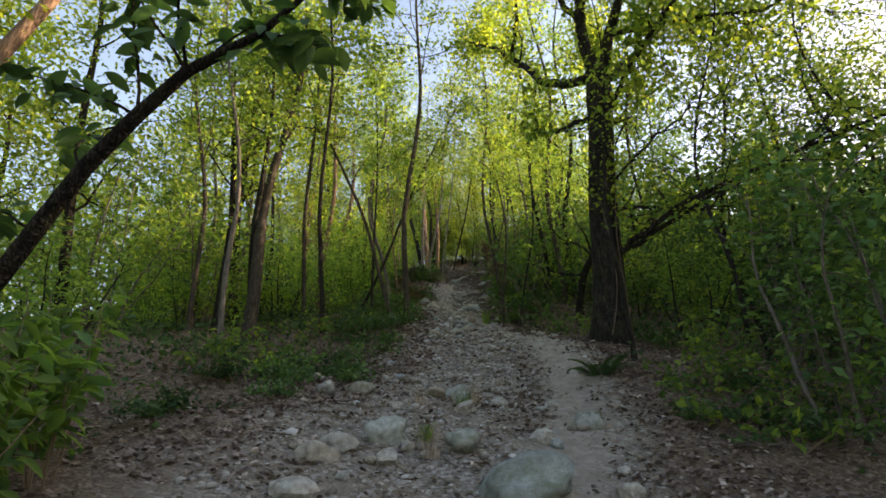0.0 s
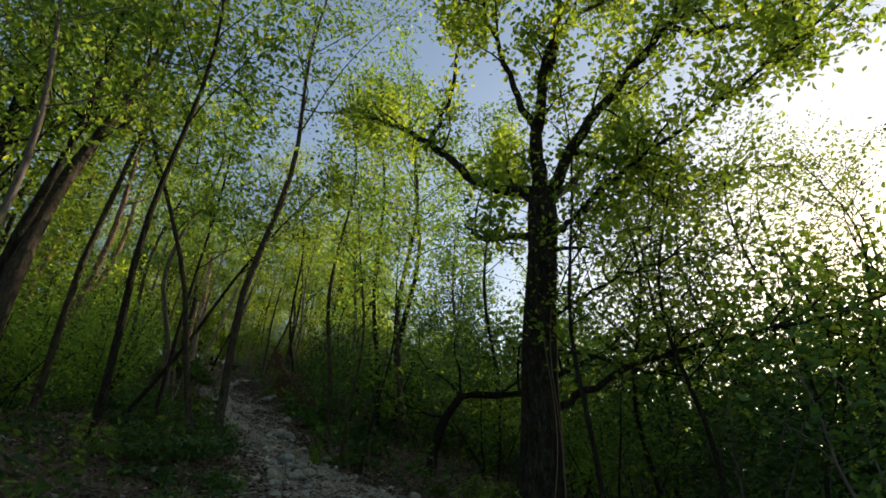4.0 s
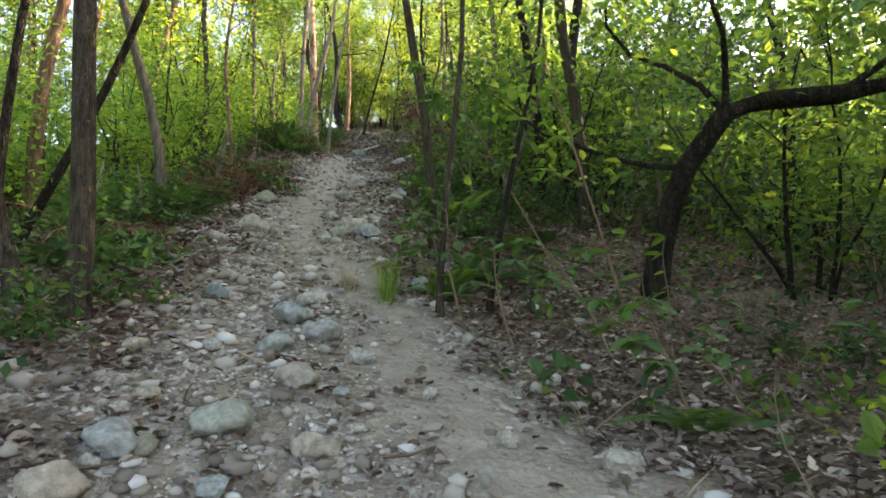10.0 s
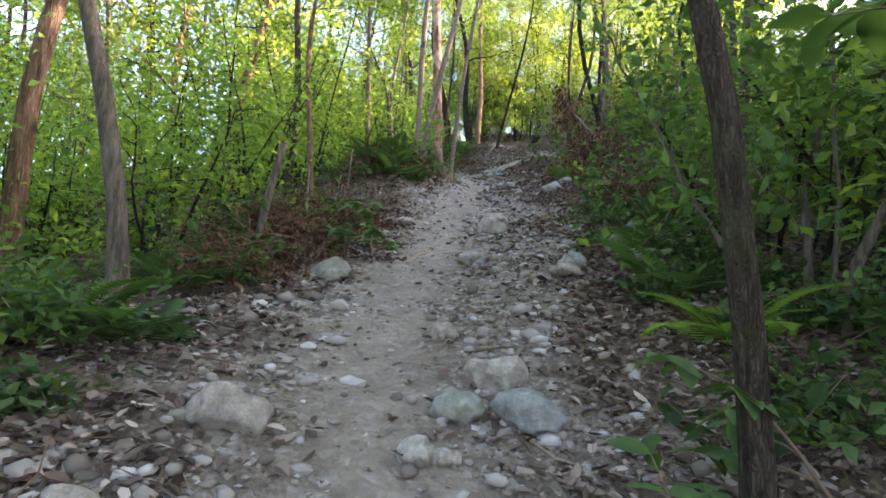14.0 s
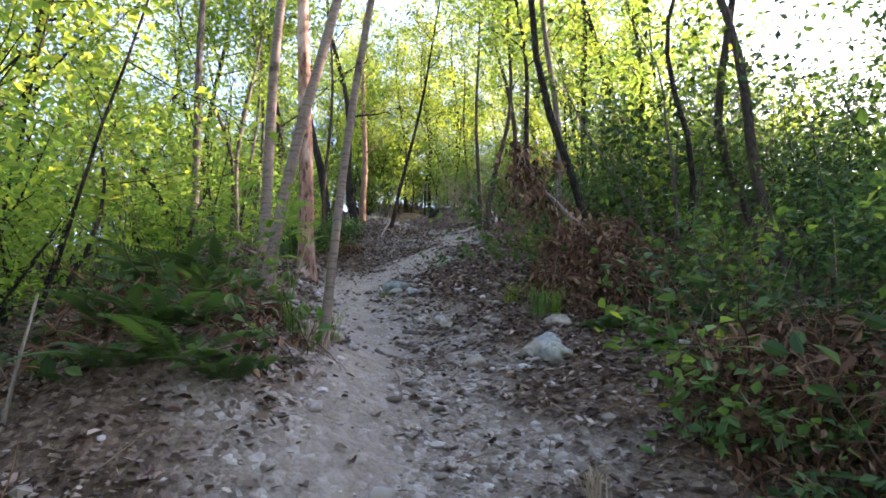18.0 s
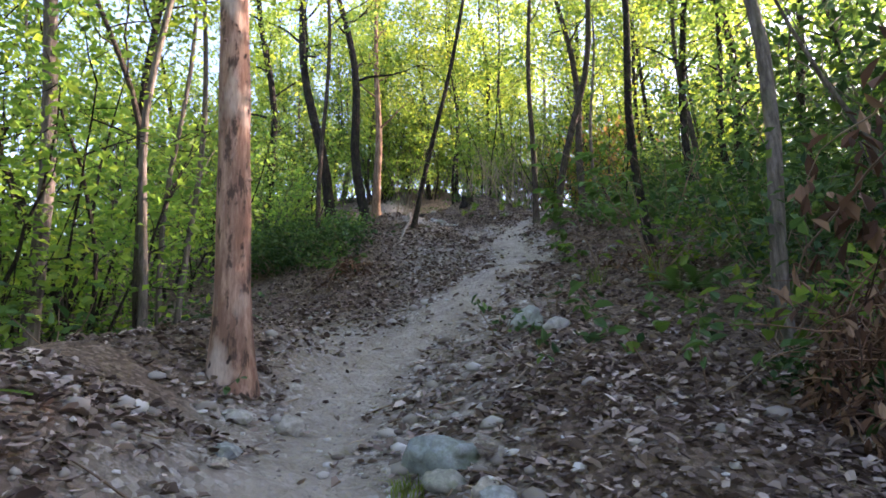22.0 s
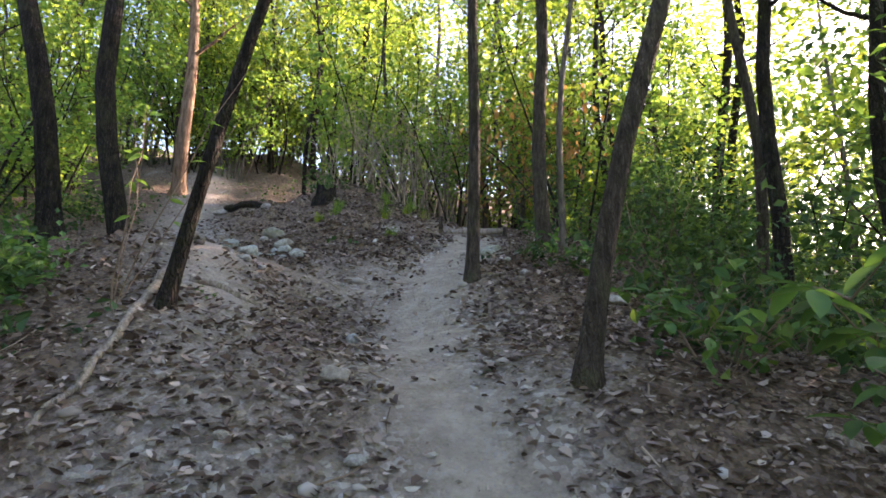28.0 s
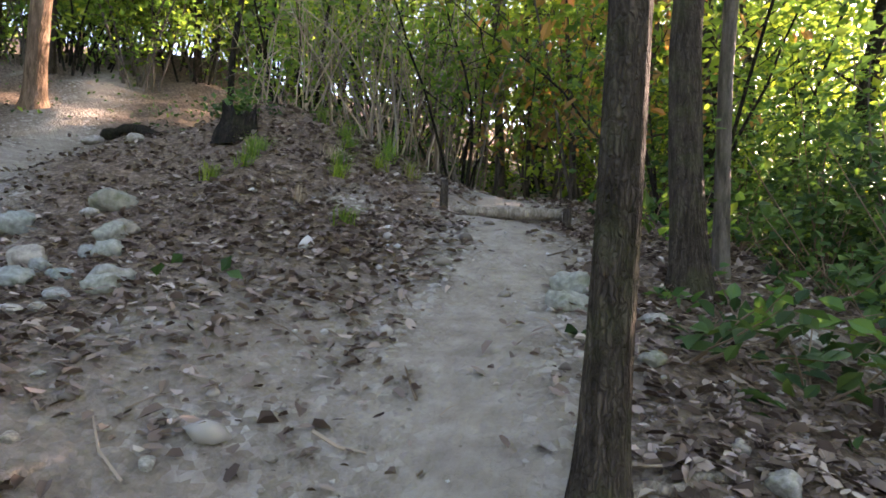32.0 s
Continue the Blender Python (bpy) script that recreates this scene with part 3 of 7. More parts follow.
# ---------------------------------------------------------------- the oak beside the path
def build_oak(x, y):
    root = tagged(new("oak_tree"), "large old oak with dark ridged bark and spreading crooked limbs", "tree")
    root.location = (x, y, ground_at(x, y))
    rng = np.random.default_rng(3)
    z = np.linspace(-0.4, 4.95, 15)
    k = np.clip(z, 0, None)
    trunk = np.c_[0.08 * k + 0.02 * np.sin(k * 2), 0.02 * np.sin(k * 1.4), z]
    r = 0.285 - 0.015 * k + 0.03 * np.exp(-(((z - 4.55) / 0.4) ** 2)) + 0.14 * np.exp(-np.clip(z + 0.2, 0, None) * 3.0)
    part("trunk", mesh_of("trunk", *tube(trunk, r, 20), BARK_OAK), root)
    spots = []
    # each limb: its bends from the trunk outwards, its thickness and how many side branches it bears
    limbs = [
        ([(0.42, 0.0, 4.95), (-0.66, -0.28, 5.31), (-1.25, -0.17, 6.15), (-2.06, 0.06, 7.23), (-3.17, 0.51, 8.31), (-3.83, 0.57, 9.03)], 0.1, 11),
        ([(-1.68, -0.04, 6.8), (-1.07, -0.46, 7.4), (-0.67, -1.11, 8.22), (-0.57, -1.61, 9.35)], 0.05, 7),
        ([(0.39, 0.0, 4.68), (0.41, -0.38, 5.64), (0.68, -0.81, 6.59), (1.13, -1.23, 7.65), (1.44, -1.65, 9.03)], 0.15, 11),
        ([(0.47, -0.49, 5.96), (0.15, -0.91, 7.02), (-0.05, -1.44, 7.97), (-0.12, -1.97, 9.14)], 0.07, 9),
        ([(0.4, 0.0, 4.79), (1.15, -0.49, 5.63), (2.07, -0.91, 6.38), (2.86, -1.13, 6.97), (3.49, -1.55, 7.97)], 0.115, 11),
        ([(2.74, -1.12, 6.89), (3.2, -1.04, 6.62), (3.7, -1.09, 6.54), (4.55, -1.02, 6.91)], 0.055, 8),
        ([(0.35, 0.0, 4.15), (0.75, -0.23, 4.12), (0.96, -0.36, 4.26), (1.8, -0.7, 4.65), (2.88, -1.05, 5.04), (3.72, -1.31, 5.34), (4.97, -1.65, 5.96)], 0.055, 13),
        ([(0.36, 0.0, 4.26), (-0.26, -0.43, 3.99), (-0.54, -0.7, 3.99), (-0.7, -0.86, 4.1)], 0.06, 3),
        ([(0.34, 0.0, 3.99), (0.73, -0.08, 3.86), (1.1, -0.15, 3.73)], 0.05, 2),
        ([(1.01, -0.38, 5.43), (1.91, 0.37, 5.53), (2.97, 1.57, 5.74), (3.91, 2.27, 6.27)], 0.05, 10),
        ([(0.84, -0.91, 6.8), (1.14, -1.02, 7.72), (2.07, -0.59, 8.71), (2.53, -0.17, 9.45)], 0.055, 9),
        ([(0.4, 0.0, 4.79), (-0.22, 1.21, 6.06), (-0.86, 2.06, 7.55), (-1.18, 2.59, 8.82)], 0.09, 11),
        ([(0.4, 0.0, 4.79), (0.94, 1.31, 6.27), (1.47, 2.16, 7.76), (1.79, 2.8, 9.03)], 0.09, 11),
        ([(0.13, 0.0, 1.37), (0.69, 0.02, 1.59), (1.38, 0.2, 1.99), (2.55, 0.5, 2.31), (3.95, 1.0, 2.67), (5.25, 1.5, 3.17)], 0.062, 16),
        ([(0.21, 0.0, 2.32), (0.98, 0.32, 2.18), (1.4, 0.53, 2.05), (2.09, 0.95, 2.0)], 0.035, 7),
        ([(0.23, 0.0, 2.67), (1.08, -0.06, 3.07), (1.57, -0.26, 3.16), (2.29, -0.53, 3.18)], 0.028, 8),
    ]
    for bends, thick, shoots in limbs:
        steps = np.linspace(0, len(bends) - 1, 4 * len(bends))
        pts = np.array([np.interp(steps, np.arange(len(bends)), [q[i] for q in bends]) for i in range(3)]).T
        soft = pts.copy()
        soft[1:-1] = (pts[:-2] + 2 * pts[1:-1] + pts[2:]) / 4
        pts = soft + np.r_[[[0, 0, 0]], rng.normal(0, 0.022, (len(pts) - 1, 3))]
        low = bends[0][2] < 3
        length = np.linalg.norm(np.diff(pts, axis=0), axis=1).sum()
        pieces = [tube(pts, np.linspace(thick, 0.014, len(pts)), 9)]
        for i in range(shoots):
            j = rng.integers(len(pts) // 3, len(pts))
            sub = wander(rng, pts[j], (pts[j] - pts[j - 1]) * 4 + rng.normal(0, 0.5, 3) + [0, 0, 0.15], rng.uniform(0.6, 1.5), 6, 0.24, 0.03)
            pieces.append(tube(sub, np.linspace(min(0.022, thick * 0.4), 0.004, 7), 5))
            spots += list(sub[3:]) if not low else list(sub[5:])
            for _ in range(3):
                twig = wander(rng, sub[rng.integers(2, 6)], rng.normal(0, 1, 3), rng.uniform(0.3, 0.8), 4, 0.3)
                pieces.append(tube(twig, np.linspace(0.007, 0.003, 5), 4))
                spots += list(twig[1:]) if not low else list(twig[4:])
        part("limb", mesh_of("limb", *joined(pieces), BARK_OAK), root)
    for i in range(3):
        zz = np.linspace(0, 2.6 + 0.5 * i, 14)
        a = 0.3 + 0.5 * i + 0.35 * np.sin(zz * 1.6 + i)
        rr = np.interp(zz, z, r) + 0.02
        part("vine", mesh_of("vine", *tube(np.c_[np.interp(zz, z, trunk[:, 0]) + rr * np.cos(a - 1.2), np.interp(zz, z, trunk[:, 1]) + rr * np.sin(a - 1.2), zz], np.full(14, 0.006), 5), TWIG), root, "pale dead vine")
    spots = np.array(spots)
    high = spots[spots[:, 2] > 1.0]
    n = 21000
    c = high[rng.integers(0, len(high), n)] + rng.normal(0, 0.16, (n, 3))
    part("crown", mesh_of("crown", *leaves(rng, c, 0.105, 0.6, fine=True), LEAF_OAK, False), root, "yellow-green lobed oak leaves")
    return root


build_oak(0.05, 5.5)

# ---------------------------------------------------------------- single trees along the path
def slender(x, y, lean, diameter, seed, bark_mat=None, leaf_mat=None, height=8.5, first=0.45, label="", name="slender_tree", **kw):
    kw = {"boughs": 12, "reach": 1.7, "count": 1800, "leaf": 0.10, **kw}
    return plant_tree(name, x, y, label or "slender woodland tree with rough brown bark beside the path", seed, bark_mat or BARK_BROWN, leaf_mat or LEAF_MID,
                      group="trees along the path", lean=lean, height=height, diameter=diameter, first=first, **kw)


# lower slope
slender(-4.7, 1.15, (-0.10, 0.12), 0.26, 11, BARK_BROWN, LEAF_SUN, 9, 0.5, "twisted tree with a sunlit knot and forked dark trunk")
slender(-5.6, 0.9, (-0.02, -0.02), 0.2, 12, BARK_DARK, LEAF_MID, 6)
slender(-3.9, 0.4, (-0.055, -0.045), 0.10, 13, BARK_GREY, LEAF_MID, 8.5)
slender(-5.4, -4.3, (0.19, 0.24), 0.34, 14, BARK_PINE, LEAF_MID, 11, 0.6, "leaning pine with orange bark lit by the sun")
slender(-4.62, 4.72, (0.03, 0.02), 0.14, 16, BARK_BROWN, LEAF_MID, 12.5, 0.5, "twin-stemmed tree with furrowed bark at the path edge", boughs=20, reach=3.4, count=4200, leaf=0.11)
slender(-4.85, 4.5, (-0.22, -0.25), 0.10, 17, BARK_BROWN, LEAF_MID, 8, 0.4)
slender(-7.7, 6.42, (-0.07, -0.06), 0.12, 20, BARK_GREY, LEAF_MID, 9, bend=0.3)
slender(-10.7, 5.78, (0.0, 0.04), 0.22, 21, BARK_PINE, LEAF_MID, 10, 0.55)
slender(-6.9, 4.85, (0.39, 0.29), 0.085, 22, BARK_DARK, LEAF_MID, 6, 0.5)
slender(-15.33, 8.96, (0.05, 0.07), 0.2, 23, BARK_PINE, LEAF_SUN, 11, 0.5)
slender(1.0, 4.6, (-0.01, 0.0), 0.07, 70, BARK_DARK, LEAF_OAK, 7, 0.3, "thin dark tree with fine twigs in front of the oak", boughs=26, reach=1.5, count=700, leaf=0.08)
slender(2.2, 5.6, (0.02, 0.03), 0.07, 71, BARK_DARK, LEAF_OAK, 7.5, 0.3, boughs=28, reach=1.9, count=1700, leaf=0.085, bend=0.3)
slender(3.4, 7.4, (0.05, 0.02), 0.08, 72, BARK_DARK, LEAF_OAK, 8, 0.25, boughs=30, reach=2.2, count=2000, leaf=0.09, bend=0.35)
slender(1.6, 7.9, (-0.03, 0.02), 0.09, 73, BARK_DARK, LEAF_OAK, 8, 0.3, boughs=28, reach=2.0, count=1900, leaf=0.09, bend=0.3)
slender(4.6, 5.6, (0.08, 0.05), 0.06, 74, BARK_DARK, LEAF_OAK, 6.5, 0.25, boughs=28, reach=1.8, count=1700, leaf=0.08, bend=0.4)
slender(4.8, 11.2, (0.02, 0.02), 0.1, 63, BARK_DARK, LEAF_OAK, 11, 0.3, boughs=30, reach=2.6, count=2600, leaf=0.1, bend=0.3)
slender(7.0, 13.0, (0.0, 0.02), 0.1, 64, BARK_DARK, LEAF_OAK, 12, 0.3, boughs=30, reach=2.8, count=2800, leaf=0.11, bend=0.3)
slender(5.2, 8.8, (0.02, 0.02), 0.1, 75, BARK_DARK, LEAF_OAK, 9, 0.25, boughs=30, reach=2.4, count=1300, leaf=0.1, bend=0.35)
slender(2.9, 10.4, (0.0, 0.02), 0.1, 76, BARK_DARK, LEAF_SUN, 9, 0.3, boughs=30, reach=2.2, count=1400, leaf=0.1, bend=0.3)
slender(-4.95, 1.3, (-0.05, 0.0), 0.15, 77, BARK_DARK, LEAF_MID, 8, 0.45, "dark forked tree at the edge of the stony path")
slender(-5.7, 4.5, (0.02, -0.02), 0.07, 78, BARK_DARK, LEAF_MID, 7, 0.4)
slender(-5.0, 0.2, (-0.04, -0.05), 0.1, 79, BARK_BROWN, LEAF_MID, 8, 0.4)
# tall crowns that close the view of the sky
for n, (x, y, h) in enumerate([(-4.2, 2.4, 11.5), (-6.6, 3.2, 12.5), (-9.4, 2.6, 13), (-11.5, 4.2, 12), (-3.9, 9.6, 11.5), (-6.3, 10.9, 12), (-2.2, 11.5, 12), (-13.0, 9.3, 12), (-16.6, 12.6, 11.5), (-20.4, 14.6, 11), (-20.2, 17.6, 11), (-12.0, 16.0, 10.5), (-14.2, 18.9, 9.5), (-15.2, 23.6, 10.5), (-20.6, 27.6, 10), (-24.2, 25.6, 10), (-23.2, 27.4, 11), (-19.3, 30.0, 11), (-17.6, 26.6, 10), (-22.0, 30.0, 12)]):
    slender(x, y, (0.02 * (n % 3 - 1), 0.02 * (n % 4 - 1.5)), 0.10 + 0.012 * (n % 5), 400 + n, (BARK_DARK, BARK_BROWN, BARK_GREY)[n % 3], (LEAF_MID, LEAF_SUN)[n % 2], h, 0.42, "tall slim tree with a high light-green crown", boughs=20, reach=2.8, count=3000, leaf=0.13)
# right bank
slender(-4.66, 7.86, (-0.03, -0.035), 0.10, 30, BARK_BROWN, LEAF_SUN, 10)
slender(-3.74, 6.93, (0.0, 0.0), 0.055, 31, BARK_BROWN, LEAF_MID, 7)
slender(-4.8, 10.2, (-0.045, -0.065), 0.13, 32, BARK_DARK, LEAF_SUN, 11)
slender(-4.85, 11.3, (0.02, 0.03), 0.18, 33, BARK_DARK, LEAF_MID, 12, count=2600, reach=2.5)
slender(-3.55, 7.3, (0.07, 0.1), 0.05, 34, BARK_DARK, LEAF_MID, 6)
slender(-10.5, 14.5, (-0.09, -0.08), 0.1, 35, BARK_DARK, LEAF_SUN, 11)
slender(-10.3, 16.2, (0.14, 0.12), 0.085, 36, BARK_DARK, LEAF_MID, 9, bend=0.35)
slender(-9.3, 17.2, (-0.08, -0.07), 0.16, 37, BARK_BROWN, LEAF_MID, 10)
slender(-9.6, 17.4, (-0.02, 0.06), 0.15, 38, BARK_BROWN, LEAF_MID, 9, bend=0.35)
slender(-14.0, 22.4, (-0.03, -0.03), 0.14, 39, BARK_DARK, LEAF_SUN, 10)
# middle stretch, left
slender(-10.86, 11.1, (0.09, 0.06), 0.066, 40, BARK_CHERRY, LEAF_SUN, 9, 0.5, "grey leaning tree at the path edge", bend=0.05)
slender(-11.96, 11.29, (0.11, 0.09), 0.105, 41, BARK_CHERRY, LEAF_SUN, 10, 0.5, "tree with smooth tan bark lit by the sun")
slender(-12.86, 11.74, (0.03, 0.02), 0.12, 42, BARK_CHERRY, LEAF_MID, 9, bend=0.12)
slender(-17.83, 14.21, (0.01, 0.01), 0.08, 43, BARK_GREY, LEAF_MID, 10)
slender(-17.6, 13.2, (-0.4, -0.34), 0.12, 44, BARK_DARK, LEAF_MID, 5)
slender(-16.9, 13.55, (0.0, 0.0), 0.09, 45, BARK_GREY, LEAF_MID, 8)
slender(-17.1, 13.6, (-0.15, -0.14), 0.09, 46, BARK_BROWN, LEAF_MID, 6, bend=0.25)
slender(-17.5, 13.9, (-0.01, -0.01), 0.065, 47, BARK_GREY, LEAF_MID, 9)
slender(-10.57, 8.75, (-0.01, -0.01), 0.08, 48, BARK_PINE, LEAF_MID, 6)
# upper stretch
slender(-18.51, 18.56, (0.19, 0.12), 0.1, 50, BARK_DARK, LEAF_SUN, 9, 0.5, "thin dark leaning tree above an exposed root", bend=0.05)
slender(-23.4, 20.1, (-0.14, -0.09), 0.3, 51, BARK_DARK, LEAF_SUN, 12, 0.35, "thick dark twin tree at the edge of the bank", count=3000, reach=2.6)
slender(-22.2, 20.4, (-0.11, -0.07), 0.27, 52, BARK_DARK, LEAF_SUN, 12, 0.35, "thick dark twin tree at the edge of the bank", count=3000, reach=2.6)
slender(-26.6, 24.1, (0.0, 0.0), 0.3, 53, BARK_PINE, LEAF_SUN, 11, 0.3, "sunlit tree with orange-tan bark and a mossy foot")
slender(-17.52, 21.05, (0.02, 0.01), 0.125, 54, BARK_BROWN, LEAF_SUN, 9, 0.5, "straight tree with ridged brown bark beside the steps", bend=0.06)
slender(-15.92, 19.3, (0.14, 0.08), 0.125, 55, BARK_BROWN, LEAF_MID, 9, 0.5, "curved tree with furrowed bark and a mossy foot", bend=0.16)
slender(-17.48, 22.9, (-0.04, -0.02), 0.19, 56, BARK_BROWN, LEAF_SUN, 9, 0.45, "tree wound with grey vine stems")
slender(-17.35, 23.2, (0.03, 0.01), 0.09, 57, BARK_GREY, LEAF_MID, 7)
slender(-15.0, 22.5, (0.05, 0.03), 0.17, 58, BARK_DARK, LEAF_MID, 11, 0.3)
slender(-13.9, 22.6, (-0.04, -0.02), 0.2, 59, BARK_DARK, LEAF_MID, 10, 0.3)
slender(-17.3, 27.6, (-0.1, -0.06), 0.16, 60, BARK_DARK, LEAF_SUN, 10)
slender(-15.9, 28.6, (0.03, 0.02), 0.26, 61, BARK_DARK, LEAF_MID, 11)
slender(-12.6, 21.0, (0.0, 0.0), 0.14, 62, BARK_DARK, LEAF_MID, 9, 0.25)


def build_russet_tree(x, y, seed):
    rng = np.random.default_rng(seed)
    root = plant_tree("chestnut_sapling", x, y, "young tree with hanging russet dead leaves among the green", seed, BARK_BROWN, LEAF_SUN, height=4.5, diameter=0.07, boughs=16, first=0.15, reach=1.2, count=700, leaf=0.13)
    c = np.c_[rng.normal(0, 0.5, (220, 2)), rng.uniform(0.7, 2.6, 220)]
    part("dead_leaves", mesh_of("dead_leaves", *leaves(rng, c, 0.15, 0.45, 1.2, fine=True), LEAF_RED, False), root, "withered russet leaves")


build_russet_tree(-19.0, 25.9, 81)
build_russet_tree(-18.2, 25.4, 82)
build_russet_tree(-19.8, 26.6, 83)


def build_bare_shrub(x, y, stems, height, seed):
    rng = np.random.default_rng(seed)
    root = tagged(new("bare_shrub"), "leafless shrub of pale arching stems on the mound", "shrub", "bare shrubs on the mound")
    root.location = (x, y, ground_at(x, y))
    for i in range(stems):
        a, o = rng.uniform(0, 6.28), rng.uniform(0.05, 0.5)
        pts = wander(rng, (o * math.cos(a), o * math.sin(a), -0.1), (0.25 * math.cos(a), 0.25 * math.sin(a), 1), height * rng.uniform(0.6, 1.1), 10, 0.08, -0.025)
        pieces = [tube(pts, np.linspace(rng.uniform(0.009, 0.016), 0.003, 11), 5)]
        for _ in range(4):
            pieces.append(tube(wander(rng, pts[rng.integers(4, 10)], rng.normal(0, 1, 3), height * 0.2, 4, 0.25, -0.05), np.linspace(0.005, 0.002, 5), 3))
        part("stem", mesh_of("stem", *joined(pieces), WOOD_GREY if i % 2 else TWIG), root)


build_bare_shrub(-21.0, 25.4, 16, 2.6, 91)
build_bare_shrub(-20.4, 25.9, 14, 2.4, 92)
build_bare_shrub(-21.8, 25.6, 14, 2.2, 93)


def build_dead_trunk(x, y):
    root = tagged(new("dead_tree"), "dead barkless tree trunk of pale pinkish wood with knot holes", "dead tree")
    root.location = (x, y, ground_at(x, y))
    z = np.linspace(-0.4, 5.2, 40)
    k = np.clip(z, 0, None)
    r = 0.116 - 0.006 * k + 0.075 * np.exp(-np.clip(z + 0.1, 0, None) * 4) + 0.003 * np.sin(z * 7)
    part("trunk", mesh_of("trunk", *tube(np.c_[-0.03 * k, -0.035 * k + 0.01 * np.sin(k), z], r, 18), BARK_DEAD), root)
    rng = np.random.default_rng(15)
    for h, az in ((1.3, 0.6), (1.75, 2.6), (2.3, 5.2), (2.75, 4.2), (3.1, 1.5), (0.7, 4.6), (3.6, 3.4)):
        rr = np.interp(h, z, r)
        d = np.array([math.cos(az), math.sin(az), 0.25])
        base = np.array([-0.03 * h, -0.035 * h + 0.01 * math.sin(h), h]) + d * rr * 0.8
        v, f = tube(np.array([base, base + d * 0.022, base + d * rng.uniform(0.03, 0.045)]), np.array([0.022, 0.014, 0.009]), 8)
        part("knot", mesh_of("knot", v, [f, np.array([[len(v) - 8 + k for k in range(8)]])], BARK_DEAD), root)
    return root


build_dead_trunk(-14.42, 13.31)


def build_arch_tree(x, y):
    root = tagged(new("arching_tree"), "dark tree whose bough bends over in a low arch", "tree")
    root.location = (x, y, ground_at(x, y))
    rng = np.random.default_rng(8)
    pts = np.array([(0, 0, -0.3), (0.0, 0, 0.05), (0.08, -0.05, 0.35), (0.2, -0.1, 0.7), (0.37, -0.19, 1.0), (0.7, -0.25, 1.36), (1.0, -0.2, 1.40), (1.4, -0.13, 1.36), (1.84, -0.06, 1.38), (2.2, -0.06, 1.56), (2.68, 0.1, 1.75), (3.4, 0.5, 2.2), (4.2, 0.9, 2.6)])
    wood, spots = [tube(pts, np.array([0.15, 0.12, 0.10, 0.092, 0.088, 0.08, 0.075, 0.07, 0.065, 0.06, 0.052, 0.035, 0.015]), 10)], []
    for j in (4, 5, 5, 6, 7, 8, 9, 10, 10, 11, 12, 9):
        sub = wander(rng, pts[j], rng.normal(0, 0.7, 3) + [0.2, 0.3, 1.0], 1.8, 6, 0.22, 0.03)
        wood.append(tube(sub, np.linspace(0.03, 0.005, 7), 5))
        spots += list(sub[2:])
    part("trunk", mesh_of("trunk", *joined(wood), BARK_DARK), root)
    spots = np.array(spots)
    c = spots[rng.integers(0, len(spots), 1500)] + rng.normal(0, 0.25, (1500, 3))
    part("crown", mesh_of("crown", *leaves(rng, c, 0.11, fine=True), LEAF_MID, False), root)


build_arch_tree(-2.69, 8.5)


def build_snag(x, y, way, length, seed):
    """A short dead stem, broken off at the top."""
    rng = np.random.default_rng(seed)
    pts = wander(rng, (0, 0, -0.2), way, length, 8, 0.04)
    v, f = tube(pts, np.linspace(0.042, 0.03, 9), 10)
    ob = new("dead_sapling", mesh_of("dead_sapling", v, [f, np.array([[len(v) - 10 + k for k in range(10)]])], BARK_GREY))
    ob.location = (x, y, ground_at(x, y))
    tagged(ob, "short grey dead sapling broken off on the bank", "sapling")


build_snag(-8.75, 7.45, (0.2, 0.26, 1), 1.25, 17)

# ---------------------------------------------------------------- woods on both sides
RNG = np.random.default_rng(77)


def clear_of(x, y):
    """Distance to the nearest trodden way."""
    p = np.array([[x, y]])
    return min(along(p, CENTRE[:15])[0][0], along(p, LEFT_FORK[:5])[0][0], along(p, OAK_TRACK)[0][0] + 0.5)


def standing(x, y, tilt, low=0.85, high=1.2):
    return Matrix.LocRotScale((x, y, ground_at(x, y)), Euler((RNG.normal(0, tilt), RNG.normal(0, tilt), RNG.uniform(0, 6.28))), Vector([RNG.uniform(low, high)] * 3))


GLADE = np.array([(-26.6, 24.1), (-23.0, 32.6), (-17.0, 46.7)])
OAK_VIEW = np.array([(3.4, 0.6), (1.2, 3.4), (0.3, 5.0), (1.6, 5.4), (3.6, 6.3)])
ARCH = np.array([(-0.9, 4.6), (-1.8, 6.8), (-2.4, 8.0), (-1.2, 8.2), (0.2, 8.3)])


